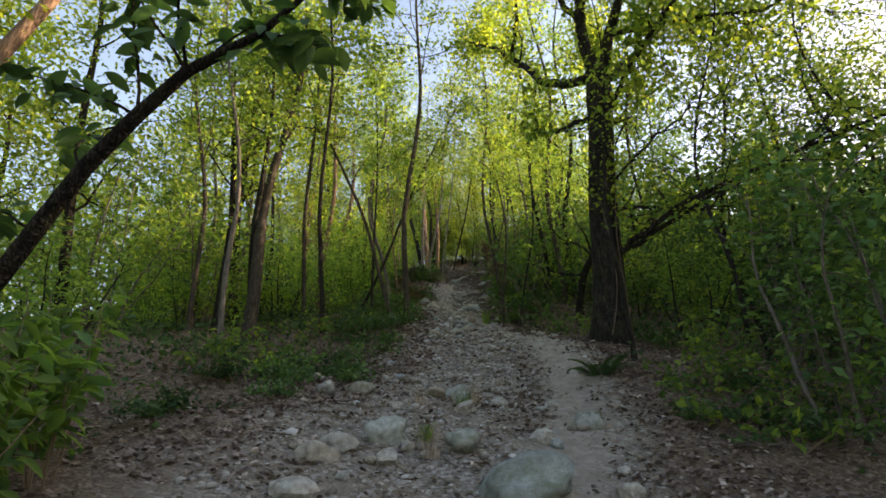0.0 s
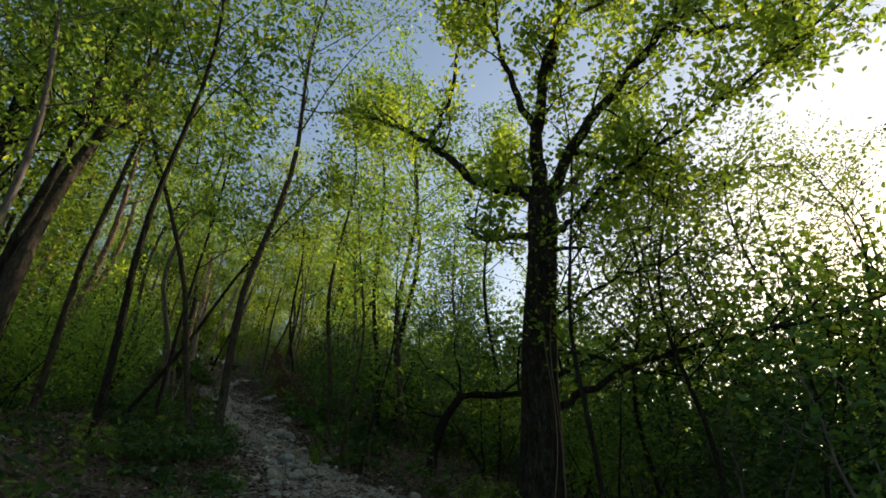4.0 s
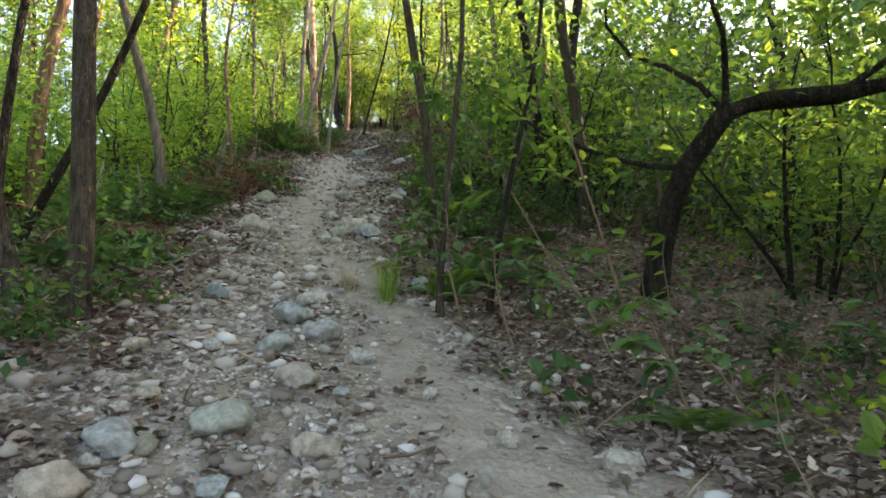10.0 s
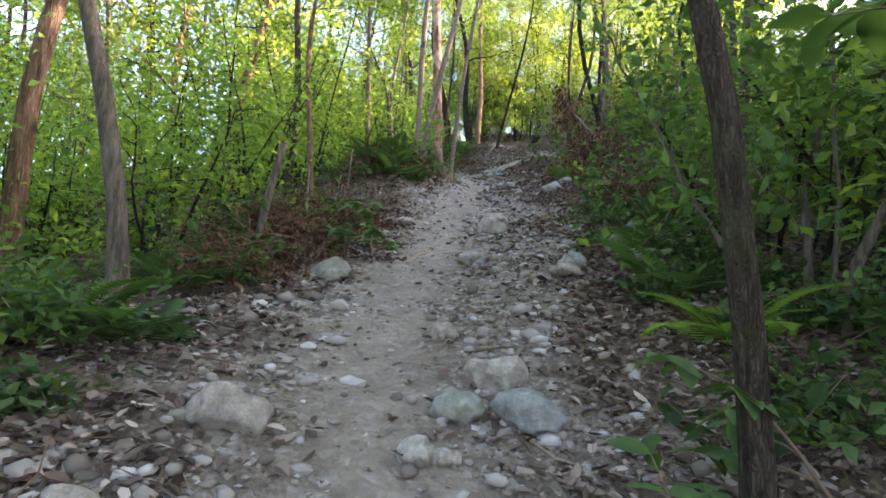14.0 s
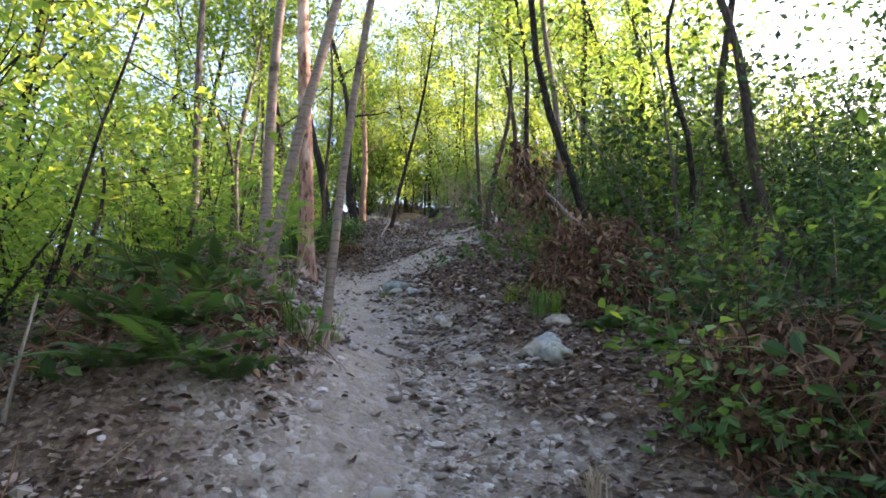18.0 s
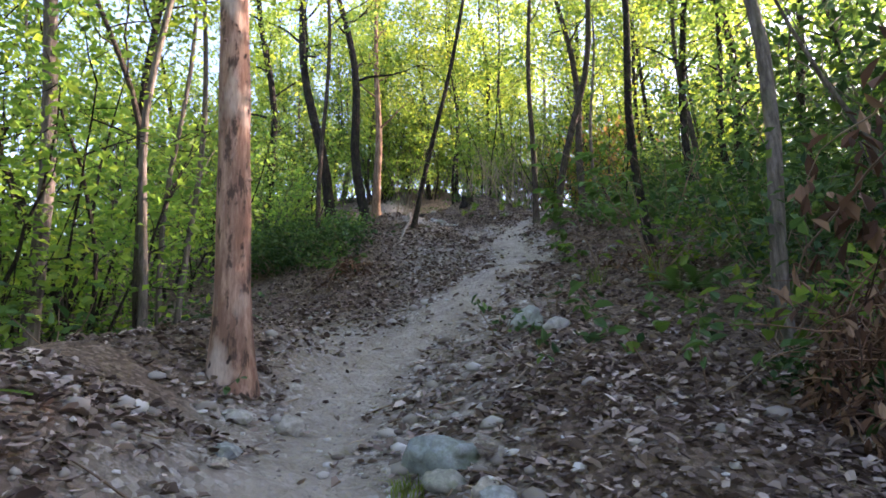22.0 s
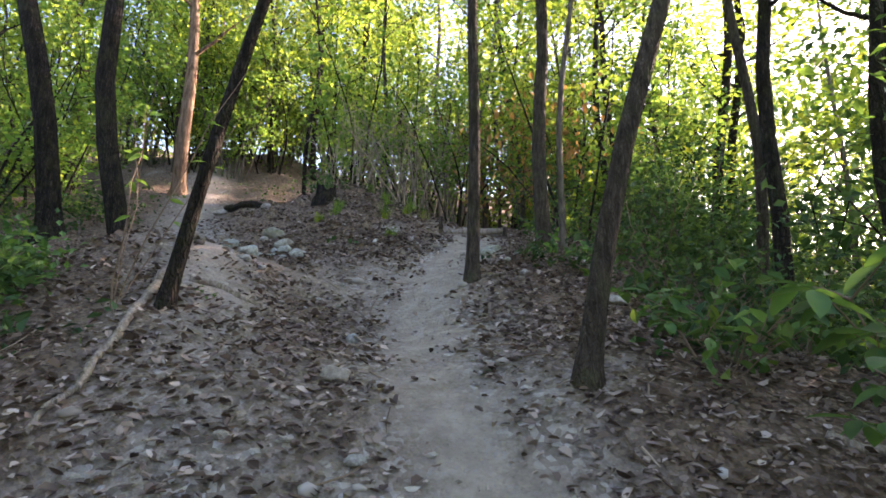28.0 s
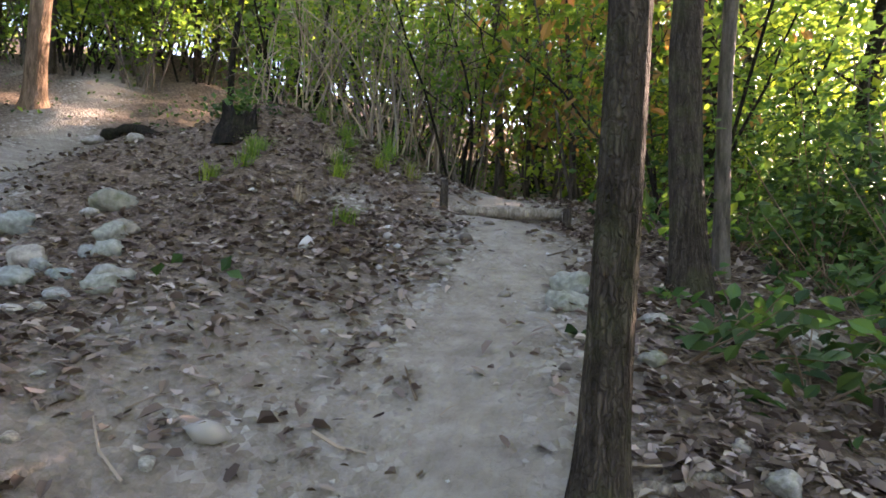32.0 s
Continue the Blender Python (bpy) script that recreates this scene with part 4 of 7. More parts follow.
def sown(kinds, count, nearest, farthest, thin, apart, tilt, box=(-50, 18, -18, 52), keep=None):
    """Plants copies of the kinds at random places off the path."""
    placed, n, tries = [np.array((0.05, 5.5)), np.array((-2.69, 8.5))], 0, 0
    while n < count and tries < 60000:
        tries += 1
        x, y = RNG.uniform(box[0], box[1]), RNG.uniform(box[2], box[3])
        d = clear_of(x, y)
        if d < nearest or d > farthest or RNG.random() < (d - nearest) / thin or (y < -3.5 and x > 0.5 and d < 5) or math.hypot(x - 4.4, y + 1.6) < 4.6 or math.hypot(x + 3.6, y - 8.1) < 1.15 or (keep and not keep(x, y)) or along(np.array([[x, y]]), ARCH)[0][0] < 1.1 or along(np.array([[x, y]]), OAK_VIEW)[0][0] < 0.9 or along(np.array([[x, y]]), GLADE)[0][0] < 1.7:
            continue
        if min(np.hypot(q[0] - x, q[1] - y) for q in placed) < apart:
            continue
        placed.append(np.array((x, y)))
        k = RNG.integers(0, len(kinds))
        if callable(kinds[k]):
            kinds[k] = kinds[k](x, y)
        else:
            copy_thing(kinds[k], standing(x, y, tilt))
        n += 1


def wood_kind(i, h, dia, bk, lf):
    return lambda x, y: plant_tree("woodland_tree", x, y, "slim woodland tree with a light green leafy crown", 200 + i, bk, lf, group="trees of the wood", height=h, diameter=dia,
                                   boughs=18, first=0.2, reach=2.3, count=3300, leaf=0.142, sides=7, clump=0.3)


def side(x, y):
    return along(np.array([[x, y]]), CENTRE)[1][0]


# the wood stands thick up the slope and thins out towards the open, sunny side
sown([wood_kind(0, 10, 0.15, BARK_BROWN, LEAF_MID), wood_kind(1, 12, 0.2, BARK_DARK, LEAF_SUN), wood_kind(2, 9, 0.11, BARK_GREY, LEAF_SUN), wood_kind(3, 13, 0.24, BARK_DARK, LEAF_SUN),
      wood_kind(4, 8, 0.09, BARK_DARK, LEAF_SUN), wood_kind(5, 11, 0.17, BARK_PINE, LEAF_MID)], 120, 4.2, 30, 34, 1.1, 0.06, keep=lambda x, y: side(x, y) > 0 or y > 27)
sown([wood_kind(9, 11, 0.15, BARK_DARK, LEAF_SUN), wood_kind(10, 9, 0.12, BARK_BROWN, LEAF_MID), wood_kind(11, 12, 0.16, BARK_GREY, LEAF_SUN)], 30, 1.6, 30, 60, 1.2, 0.05, box=(-37, -24.5, 24, 37))
sown([wood_kind(6, 8, 0.12, BARK_DARK, LEAF_FRESH), wood_kind(7, 7, 0.09, BARK_DARK, LEAF_MID), wood_kind(8, 9, 0.15, BARK_BROWN, LEAF_FRESH)], 42, 5.0, 26, 60, 1.6, 0.08, keep=lambda x, y: side(x, y) < 0)


def thicket(seed, stems, height, leaf_mat, count, leaf):
    """A clump of thin stems from one stool, leafy from low down."""
    def made(x, y):
        rng = np.random.default_rng(seed)
        root = tagged(new("sapling_clump"), "clump of thin leafy saplings in the undergrowth", "sapling", "saplings of the wood")
        root.location = (x, y, ground_at(x, y))
        spots, pieces = [], []
        for i in range(stems):
            a = i * 2.4 + rng.uniform(-0.4, 0.4)
            o = rng.uniform(0.05, 0.35)
            pts = wander(rng, (o * math.cos(a), o * math.sin(a), -0.15), (0.25 * math.cos(a), 0.25 * math.sin(a), 1), height * rng.uniform(0.6, 1.1), 9, 0.09)
            pieces.append(tube(pts, np.linspace(rng.uniform(0.014, 0.03), 0.005, 10), 5))
            for j in range(3, 10):
                sub = wander(rng, pts[j], rng.normal(0, 1, 3) + [0, 0, 0.4], height * rng.uniform(0.12, 0.25), 3, 0.2)
                pieces.append(tube(sub, np.linspace(0.008, 0.003, 4), 3))
                spots += list(sub[1:])
        part("branchwork", mesh_of("branchwork", *joined(pieces), BARK_DARK if seed % 2 else BARK_GREY), root)["kind"] = "stuff"
        spots = np.array(spots)
        c = spots[rng.integers(0, len(spots), count)] + rng.normal(0, 0.16, (count, 3))
        part("foliage", mesh_of("foliage", *leaves(rng, c, leaf), leaf_mat, False), root)
        return root
    return made


sown([thicket(320, 5, 4.2, LEAF_MID, 1150, 0.115), thicket(321, 4, 5.2, LEAF_SUN, 1150, 0.115), thicket(322, 6, 3.2, LEAF_BRIGHTENED, 1150, 0.115), thicket(323, 4, 2.4, LEAF_BRIGHTENED, 1050, 0.1)], 96, 3.0, 14, 18, 0.9, 0.05, keep=lambda x, y: side(x, y) > 0)
# thickets of the falling side, their shade put into the dark leaf colour
sown([thicket(328, 5, 2.6, LEAF_SHADED, 1050, 0.11), thicket(329, 5, 2.0, LEAF_SHADED, 1050, 0.105), thicket(330, 4, 3.0, LEAF_MID, 700, 0.13)], 60, 2.9, 14, 20, 0.9, 0.05, keep=lambda x, y: side(x, y) < 0)
sown([thicket(324, 7, 3.6, LEAF_SUN, 1150, 0.115), thicket(325, 6, 4.4, LEAF_MID, 1150, 0.115)], 34, 1.5, 12, 40, 0.8, 0.05, box=(-30, -17, 25, 33))
sown([thicket(326, 5, 2.6, LEAF_FRESH, 1050, 0.105), thicket(327, 5, 2.1, LEAF_MID, 1050, 0.105)], 44, 2.2, 9, 40, 0.7, 0.05, box=(-7, 9, 3, 15), keep=lambda x, y: side(x, y) < -1.8 and math.hypot(x - 0.1, y - 5.5) > 1.2)


def bush_kind(seed, count, leaf, height, width, leaf_mat):
    def made(x, y):
        rng = np.random.default_rng(seed)
        root = tagged(new("shrub"), "low leafy green shrub of the undergrowth", "shrub", "undergrowth shrubs")
        root.location = (x, y, ground_at(x, y))
        wood, spots = [], []
        for i in range(12):
            a = rng.uniform(0, 6.28)
            pts = wander(rng, (rng.normal(0, 0.08), rng.normal(0, 0.08), -0.1), (math.cos(a) * width, math.sin(a) * width, height * rng.uniform(0.6, 1.4)), height * rng.uniform(0.7, 1.25), 5, 0.2)
            wood.append(tube(pts[::2], np.linspace(0.008, 0.003, 3), 3))
            spots += list(pts[2:])
        spots = np.array(spots)
        c = spots[rng.integers(0, len(spots), count)] + rng.normal(0, 0.15, (count, 3)) * min(height, 1)
        c[:, 2] = np.abs(c[:, 2]) + 0.02
        part("branchwork", mesh_of("branchwork", *joined(wood), TWIG), root)
        part("foliage", mesh_of("foliage", *leaves(rng, c, leaf, 0.6), leaf_mat, False), root)
        return root
    return made


sown([bush_kind(300, 420, 0.075, 0.5, 0.8, LEAF_SHADED), bush_kind(301, 500, 0.08, 0.8, 0.7, LEAF_MID), bush_kind(302, 380, 0.07, 0.35, 1.0, LEAF_SHADED)], 52, 1.9, 9, 9, 0.5, 0.03)
sown([bush_kind(303, 420, 0.065, 0.4, 0.9, LEAF_SHADED), bush_kind(304, 420, 0.07, 0.55, 0.7, LEAF_FRESH), bush_kind(305, 380, 0.06, 0.3, 1.0, LEAF_SHADED)], 66, 1.3, 2.6, 20, 0.42, 0.03, keep=lambda x, y: 9 < along(np.array([[x, y]]), CENTRE)[2][0] < 25.5)

sown([bush_kind(306, 460, 0.07, 0.6, 0.8, LEAF_SHADED), bush_kind(307, 420, 0.07, 0.45, 0.9, LEAF_SHADED)], 10, 1.2, 4, 40, 0.4, 0.03, box=(-21.5, -18.7, 16.3, 18.4), keep=lambda x, y: along(np.array([[x, y]]), LEFT_FORK)[1][0] > 0.8)
sown([bush_kind(308, 460, 0.08, 0.7, 0.8, LEAF_SHADED), bush_kind(309, 420, 0.08, 0.6, 0.9, LEAF_FRESH)], 16, 3.0, 7, 40, 0.45, 0.03, box=(-17.0, -11.5, 15.5, 24), keep=lambda x, y: side(x, y) < 0)

sown([bush_kind(310, 460, 0.09, 0.8, 0.8, LEAF_SHADED), bush_kind(311, 420, 0.09, 0.7, 0.9, LEAF_MID)], 20, 1.0, 9, 40, 0.5, 0.03, box=(-33, -23, 17, 27), keep=lambda x, y: along(np.array([[x, y]]), LEFT_FORK)[1][0] > 1.0)
sown([thicket(331, 6, 4.2, LEAF_MID, 1200, 0.125), thicket(332, 6, 5.0, LEAF_SUN, 1200, 0.125)], 40, 2.5, 14, 40, 0.8, 0.05, box=(-38, -25, 17, 34))

sown([bush_kind(312, 520, 0.09, 1.1, 0.7, LEAF_SHADED), bush_kind(313, 520, 0.09, 0.9, 0.8, LEAF_MID)], 20, 1.8, 12, 40, 0.5, 0.03, box=(-25, -15, 26.0, 34))

sown([bush_kind(314, 460, 0.08, 0.7, 0.8, LEAF_SHADED), bush_kind(315, 460, 0.08, 0.8, 0.8, LEAF_MID)], 20, 3.2, 12, 40, 0.6, 0.03, box=(-16, -2, -2, 9), keep=lambda x, y: side(x, y) > 0)


# lush leafy growth, its green raised for light on the sunlit side, dark shrubs along the falling side
sown([thicket(333, 6, 3.0, LEAF_BRIGHTENED, 1400, 0.095), thicket(334, 5, 3.8, LEAF_BRIGHTENED, 1400, 0.1), thicket(335, 6, 2.2, LEAF_BRIGHTENED, 1300, 0.09)], 40, 3.4, 11, 22, 0.9, 0.05, box=(-22, -6.5, 0, 17), keep=lambda x, y: side(x, y) > 0)
# the dark leaf colour of these shrubs stands in for shade
sown([bush_kind(316, 620, 0.085, 1.3, 0.7, LEAF_SHADED), bush_kind(317, 620, 0.08, 1.0, 0.8, LEAF_SHADED), bush_kind(318, 560, 0.085, 1.6, 0.6, LEAF_FRESH)], 52, 2.3, 6.5, 12, 0.6, 0.03, box=(-17, 0, 6, 25), keep=lambda x, y: side(x, y) < 0)
sown([bush_kind(319, 560, 0.075, 0.8, 0.8, LEAF_SHADED), bush_kind(340, 520, 0.075, 0.6, 0.9, LEAF_FRESH)], 14, 1.4, 4.5, 40, 0.45, 0.03, box=(-22, -18.8, 16.3, 18.4), keep=lambda x, y: along(np.array([[x, y]]), LEFT_FORK)[1][0] > 0.9)
# shrubs added to keep a patch of low sun off the fork
sown([bush_kind(341, 620, 0.09, 1.5, 0.7, LEAF_SHADED), bush_kind(342, 620, 0.09, 1.8, 0.6, LEAF_FRESH)], 14, 1.2, 6, 40, 0.5, 0.03, box=(-18.4, -14.8, 24.8, 28))

# thickets added towards the sun to shade the right slope and the path
sown([thicket(336, 6, 3.4, LEAF_SHADED, 1300, 0.115), thicket(337, 6, 4.4, LEAF_SHADED, 1300, 0.12), thicket(338, 5, 3.0, LEAF_FRESH, 1200, 0.11)], 46, 3.6, 12, 40, 0.8, 0.05, box=(-16.6, -5, 17, 32), keep=lambda x, y: side(x, y) < -2.6)
sown([thicket(339, 6, 3.6, LEAF_SHADED, 1300, 0.11), thicket(343, 5, 2.8, LEAF_SHADED, 1200, 0.11)], 12, 4.4, 11, 40, 0.9, 0.05, box=(-13.5, -2, 9, 19.5), keep=lambda x, y: side(x, y) < -2.6)


def ground_cover(count):
    """Ivy and seedlings that hide the soil away from the path."""
    p = np.concatenate([CENTRE[RNG.integers(0, 15, 4 * count)] + RNG.normal(0, 5.5, (4 * count, 2))])
    d = np.minimum(along(p, CENTRE[:15])[0], along(p, LEFT_FORK[:5])[0])
    d = np.minimum(d, along(p, OAK_TRACK)[0] + 0.5)
    p = p[RNG.random(len(p)) < ease(d + 0.6 * ripple(p, 2.3), 2.0, 3.6)][:count]
    c = np.c_[p, heights(p) + RNG.uniform(0.02, 0.28, len(p))]
    tagged(new("ground_cover", mesh_of("ground_cover", *leaves(RNG, c, 0.085, 0.65), LEAF_SHADED, False)), "low green seedlings and ivy on the forest floor", "ground cover", kind="stuff")


ground_cover(30000)


def far_woods():
    """The mass of leaves of the wood farther off, too far to tell tree from tree."""
    n = 110000
    a, r = RNG.uniform(0, 2 * math.pi, n), 20 + RNG.exponential(22, n)
    p = np.c_[-6 + r * np.cos(a), 9 + r * np.sin(a)]
    sunny = np.clip((p - [-6, 9]) @ [SUN_TO.x, SUN_TO.y] / (np.linalg.norm(p - [-6, 9], axis=1) * 0.96), 0, 1)
    open_side = (along(p, CENTRE)[1] < 0) | (sunny > 0.75)
    keep = along(p, CENTRE)[0] > np.where(open_side, 24, 15)
    p, sunny = p[keep][:58000], sunny[keep][:58000]
    c = np.c_[p, heights(p) + RNG.uniform(0, 1, len(p)) ** 0.8 * (14 - 10 * ease(sunny, 0.5, 0.85)) * (1 - 0.45 * ease(-p[:, 0] - 0.5 * p[:, 1], 4, 10)) * (0.75 + 0.25 * ripple(p, 14))]
    v, f = leaves(RNG, c, 0.38, 0.7)
    tagged(new("far_woods", mesh_of("far_woods", v, f, LEAF_MID, False)), "green mass of leaves of the distant wood", "woods", kind="stuff")


far_woods()


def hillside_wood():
    """The dark undergrowth that closes the falling slope on the sunny side, shade put into its colour."""
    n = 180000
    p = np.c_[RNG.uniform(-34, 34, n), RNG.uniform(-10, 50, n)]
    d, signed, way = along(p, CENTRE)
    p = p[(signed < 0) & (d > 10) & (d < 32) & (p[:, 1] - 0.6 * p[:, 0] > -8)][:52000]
    # the taller upper end is added to hold low sun off the top
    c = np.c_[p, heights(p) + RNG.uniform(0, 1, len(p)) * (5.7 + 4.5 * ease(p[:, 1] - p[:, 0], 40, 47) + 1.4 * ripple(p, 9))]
    tagged(new("hillside_undergrowth", mesh_of("hillside_undergrowth", *leaves(RNG, c, 0.38, 0.7), LEAF_SHADED, False)), "dark mass of bushes with shade in their leaf colour on the slope below the path", "undergrowth", kind="stuff")


hillside_wood()


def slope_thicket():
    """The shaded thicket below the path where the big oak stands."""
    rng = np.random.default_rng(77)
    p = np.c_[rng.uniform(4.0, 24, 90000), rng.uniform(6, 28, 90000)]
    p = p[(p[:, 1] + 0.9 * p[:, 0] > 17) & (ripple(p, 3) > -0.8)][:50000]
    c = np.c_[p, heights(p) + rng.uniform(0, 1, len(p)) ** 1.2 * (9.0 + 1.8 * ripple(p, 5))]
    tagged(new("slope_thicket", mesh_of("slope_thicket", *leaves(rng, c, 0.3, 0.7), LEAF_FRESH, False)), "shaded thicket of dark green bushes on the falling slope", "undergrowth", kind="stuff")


slope_thicket()

# ---------------------------------------------------------------- stones
def stone_mesh(seed, flat=0.6, mat=None, subdiv=2, blocky=0.3):
    rng = np.random.default_rng(seed)
    bm = bmesh.new()
    bmesh.ops.create_icosphere(bm, subdivisions=subdiv, radius=0.5)
    planes = rng.normal(0, 1, (13, 3))
    planes /= np.linalg.norm(planes, axis=1)[:, None]
    off = Vector(rng.uniform(-20, 20, 3))
    for v in bm.verts:
        c = v.co.copy()
        for n, cut in zip(planes, rng.uniform(0.27, 0.44, 13)):
            over = c.dot(Vector(n)) - cut
            if over > 0:
                c -= Vector(n) * over * (0.4 + blocky)
        c *= 1 + 0.12 * noise.noise(c * 3 + off)
        v.co = (c.x, c.y * 0.8, c.z * flat)
    me = bpy.data.meshes.new("stone")
    bm.to_mesh(me)
    bm.free()
    for p in me.polygons:
        p.use_smooth = subdiv > 2
    me.materials.append(mat or STONE)
    return me


STONES = [stone_mesh(400 + i, 0.5 + 0.08 * (i % 4), STONE, 3 if i < 4 else 2, 0.3 + 0.15 * (i % 3)) for i in range(9)]
MOSSY = [stone_mesh(440 + i, 0.7, STONE_MOSSY, 3, 0.5) for i in range(3)]


def stone(x, y, size, turn=0.0, kind=0, mossy=False, sink=0.36, label="", tall=1.0):
    me = (MOSSY if mossy else STONES)[kind % (3 if mossy else 9)]
    ob = new("stone", me)
    h = size * tall * 0.6
    ob.matrix_basis = Matrix.LocRotScale((x, y, ground_at(x, y) + h * (0.5 - sink)), Euler((RNG.normal(0, 0.15), RNG.normal(0, 0.15), turn)), Vector((size, size, size * tall)))
    return tagged(ob, label or ("mossy grey boulder half sunk in the ground" if mossy else "pale grey stone lying on the path"), "stone", "stones on the path")


stone(-3.82, 5.55, 0.26, 0.6, 0, label="pale squarish stone standing out of the gravel", tall=1.3)
stone(-3.36, 5.40, 0.30, 0.2, 1)
stone(-2.82, 5.14, 0.21, 1.0, 2)
stone(-2.55, 3.62, 0.2, 0.2, 3)
stone(-2.02, 4.56, 0.24, 0.8, 0)
stone(-7.95, 7.9, 0.42, 0.5, 0, True, sink=0.45)
stone(-5.56, 7.75, 0.38, 0.3, 1, label="broad pale blue-grey boulder beside the path")
stone(-5.78, 7.53, 0.28, 0.3, 1, True)
stone(-6.02, 6.65, 0.33, 0.9, 2)
stone(-5.59, 7.22, 0.19, 0.1, 3)
stone(-4.79, 7.25, 0.23, 0.4, 0)
stone(-5.51, 6.82, 0.14, 0.4, 4, tall=1.3)
stone(-8.96, 10.40, 0.38, 0.8, 2, tall=1.2, label="rounded grey boulder in the middle of the path")
stone(-9.69, 9.63, 0.22, 0.8, 5)
stone(-7.70, 11.50, 0.22, 0.2, 6)
stone(-10.19, 13.0, 0.28, 0.1, 0)
stone(-11.25, 11.55, 0.14, 0.4, 1)
stone(-11.49, 10.73, 0.17, 0.9, 2)
stone(-10.35, 12.1, 0.22, 0.2, 3)
stone(-12.34, 13.4, 0.2, 0.6, 6)
stone(-12.14, 13.15, 0.22, 0.3, 0)
stone(-12.75, 13.5, 0.36, 0.4, 2, True)
stone(-13.77, 15.55, 0.34, 0.7, 0, True, tall=1.3)
stone(-13.40, 15.42, 0.26, 1.2, 1, tall=1.3)
stone(-15.45, 14.5, 0.17, 0.2, 4)
stone(-14.94, 14.3, 0.15, 0.2, 5)
stone(-15.76, 14.75, 0.2, 0.9, 1, label="smooth white oval stone")
stone(-17.19, 18.75, 0.19, 0.3, 2)
stone(-17.89, 19.75, 0.12, 0.9, 3, tall=1.2)
stone(-16.28, 21.43, 0.23, 0.5, 0)
stone(-16.36, 21.08, 0.11, 0.2, 4)
stone(-20.88, 21.9, 0.28, 0.2, 1)
stone(-20.07, 21.33, 0.23, 0.8, 2)
stone(-20.91, 21.35, 0.27, 0.5, 3)
stone(-18.03, 22.6, 0.27, 0.3, 0, True)
stone(-17.57, 22.24, 0.15, 0.3, 5)
stone(-20.01, 21.02, 0.15, 0.3, 6)
for x, y, size, kind, mossy in [(1.08, 0.26, 0.43, 0, 1), (1.04, -0.25, 0.35, 1, 0), (1.15, -0.5, 0.32, 2, 0), (0.87, -0.55, 0.13, 3, 0), (1.59, -0.93, 0.35, 4, 0), (2.62, 0.35, 0.83, 0, 1), (1.63, 0.66, 0.37, 1, 1), (0.65, 1.61, 0.3, 5, 0), (1.52, -0.48, 0.12, 6, 0), (3.11, 0.86, 0.19, 7, 0), (1.13, 2.33, 0.18, 8, 0), (1.9, 2.12, 0.34, 2, 1), (2.13, 1.32, 0.13, 3, 0), (-0.26, 1.91, 0.29, 0, 0), (-0.38, 0.88, 0.3, 1, 1), (-0.5, 0.46, 0.26, 2, 0), (1.33, 0.27, 0.15, 3, 0), (1.4, -0.16, 0.15, 5, 0)]:
    stone(x, y, size * 1.15, x * 7 + y, kind, bool(mossy), tall=0.75 if size > 0.5 else 1.0, sink=0.36 if size > 0.3 else 0.28)
for x, y, size, kind, mossy in [(0.56, 2.21, 0.25, 6, 0), (-4.12, 5.89, 0.29, 0, 0), (-3.28, 4.5, 0.23, 1, 0), (-1.48, 0.85, 0.19, 2, 0), (-3.08, 4.25, 0.22, 3, 0), (-4.31, 6.18, 0.25, 4, 0), (-0.19, 3.07, 0.21, 5, 0), (-0.2, 2.25, 0.33, 0, 1), (-1.09, 1.97, 0.16, 6, 0), (-1.98, 2.45, 0.14, 7, 0), (-3.88, 5.92, 0.24, 2, 0), (-2.82, 5.36, 0.09, 4, 0), (-3.52, 4.72, 0.13, 6, 0), (-3.42, 5.89, 0.15, 7, 0), (-3.9, 5.2, 0.15, 8, 0), (-4.64, 5.58, 0.18, 0, 1), (-4.01, 4.84, 0.14, 1, 0), (-3.22, 4.41, 0.08, 2, 0)]:
    stone(x, y, size * 1.15, x * 7 + y, kind, bool(mossy), tall=0.75 if size > 0.5 else 1.0, sink=0.36 if size > 0.3 else 0.28)
for x, y, size, kind, mossy in [(-3.21, 4.59, 0.13, 3, 1), (-3.2, 4.91, 0.25, 1, 1), (-2.86, 4.7, 0.15, 5, 0), (-4.55, 6.66, 0.2, 6, 0), (-5.9, 7.87, 0.3, 7, 0), (-3.33, 4.52, 0.08, 8, 0), (-3.1, 5.49, 0.1, 0, 0), (-3.48, 4.59, 0.1, 1, 0), (-2.84, 5.86, 0.1, 2, 0), (-4.21, 7.2, 0.21, 2, 1), (-9.17, 10.57, 0.4, 1, 0), (-7.66, 9.16, 0.13, 3, 0), (-9.09, 9.0, 0.14, 4, 0), (-8.68, 8.83, 0.11, 5, 0), (-8.97, 8.82, 0.14, 6, 0), (-7.64, 10.27, 0.14, 7, 0), (-7.18, 10.43, 0.22, 0, 1), (-6.73, 10.13, 0.2, 1, 0)]:
    stone(x, y, size * 1.15, x * 7 + y, kind, bool(mossy), tall=0.75 if size > 0.5 else 1.0, sink=0.36 if size > 0.3 else 0.28)
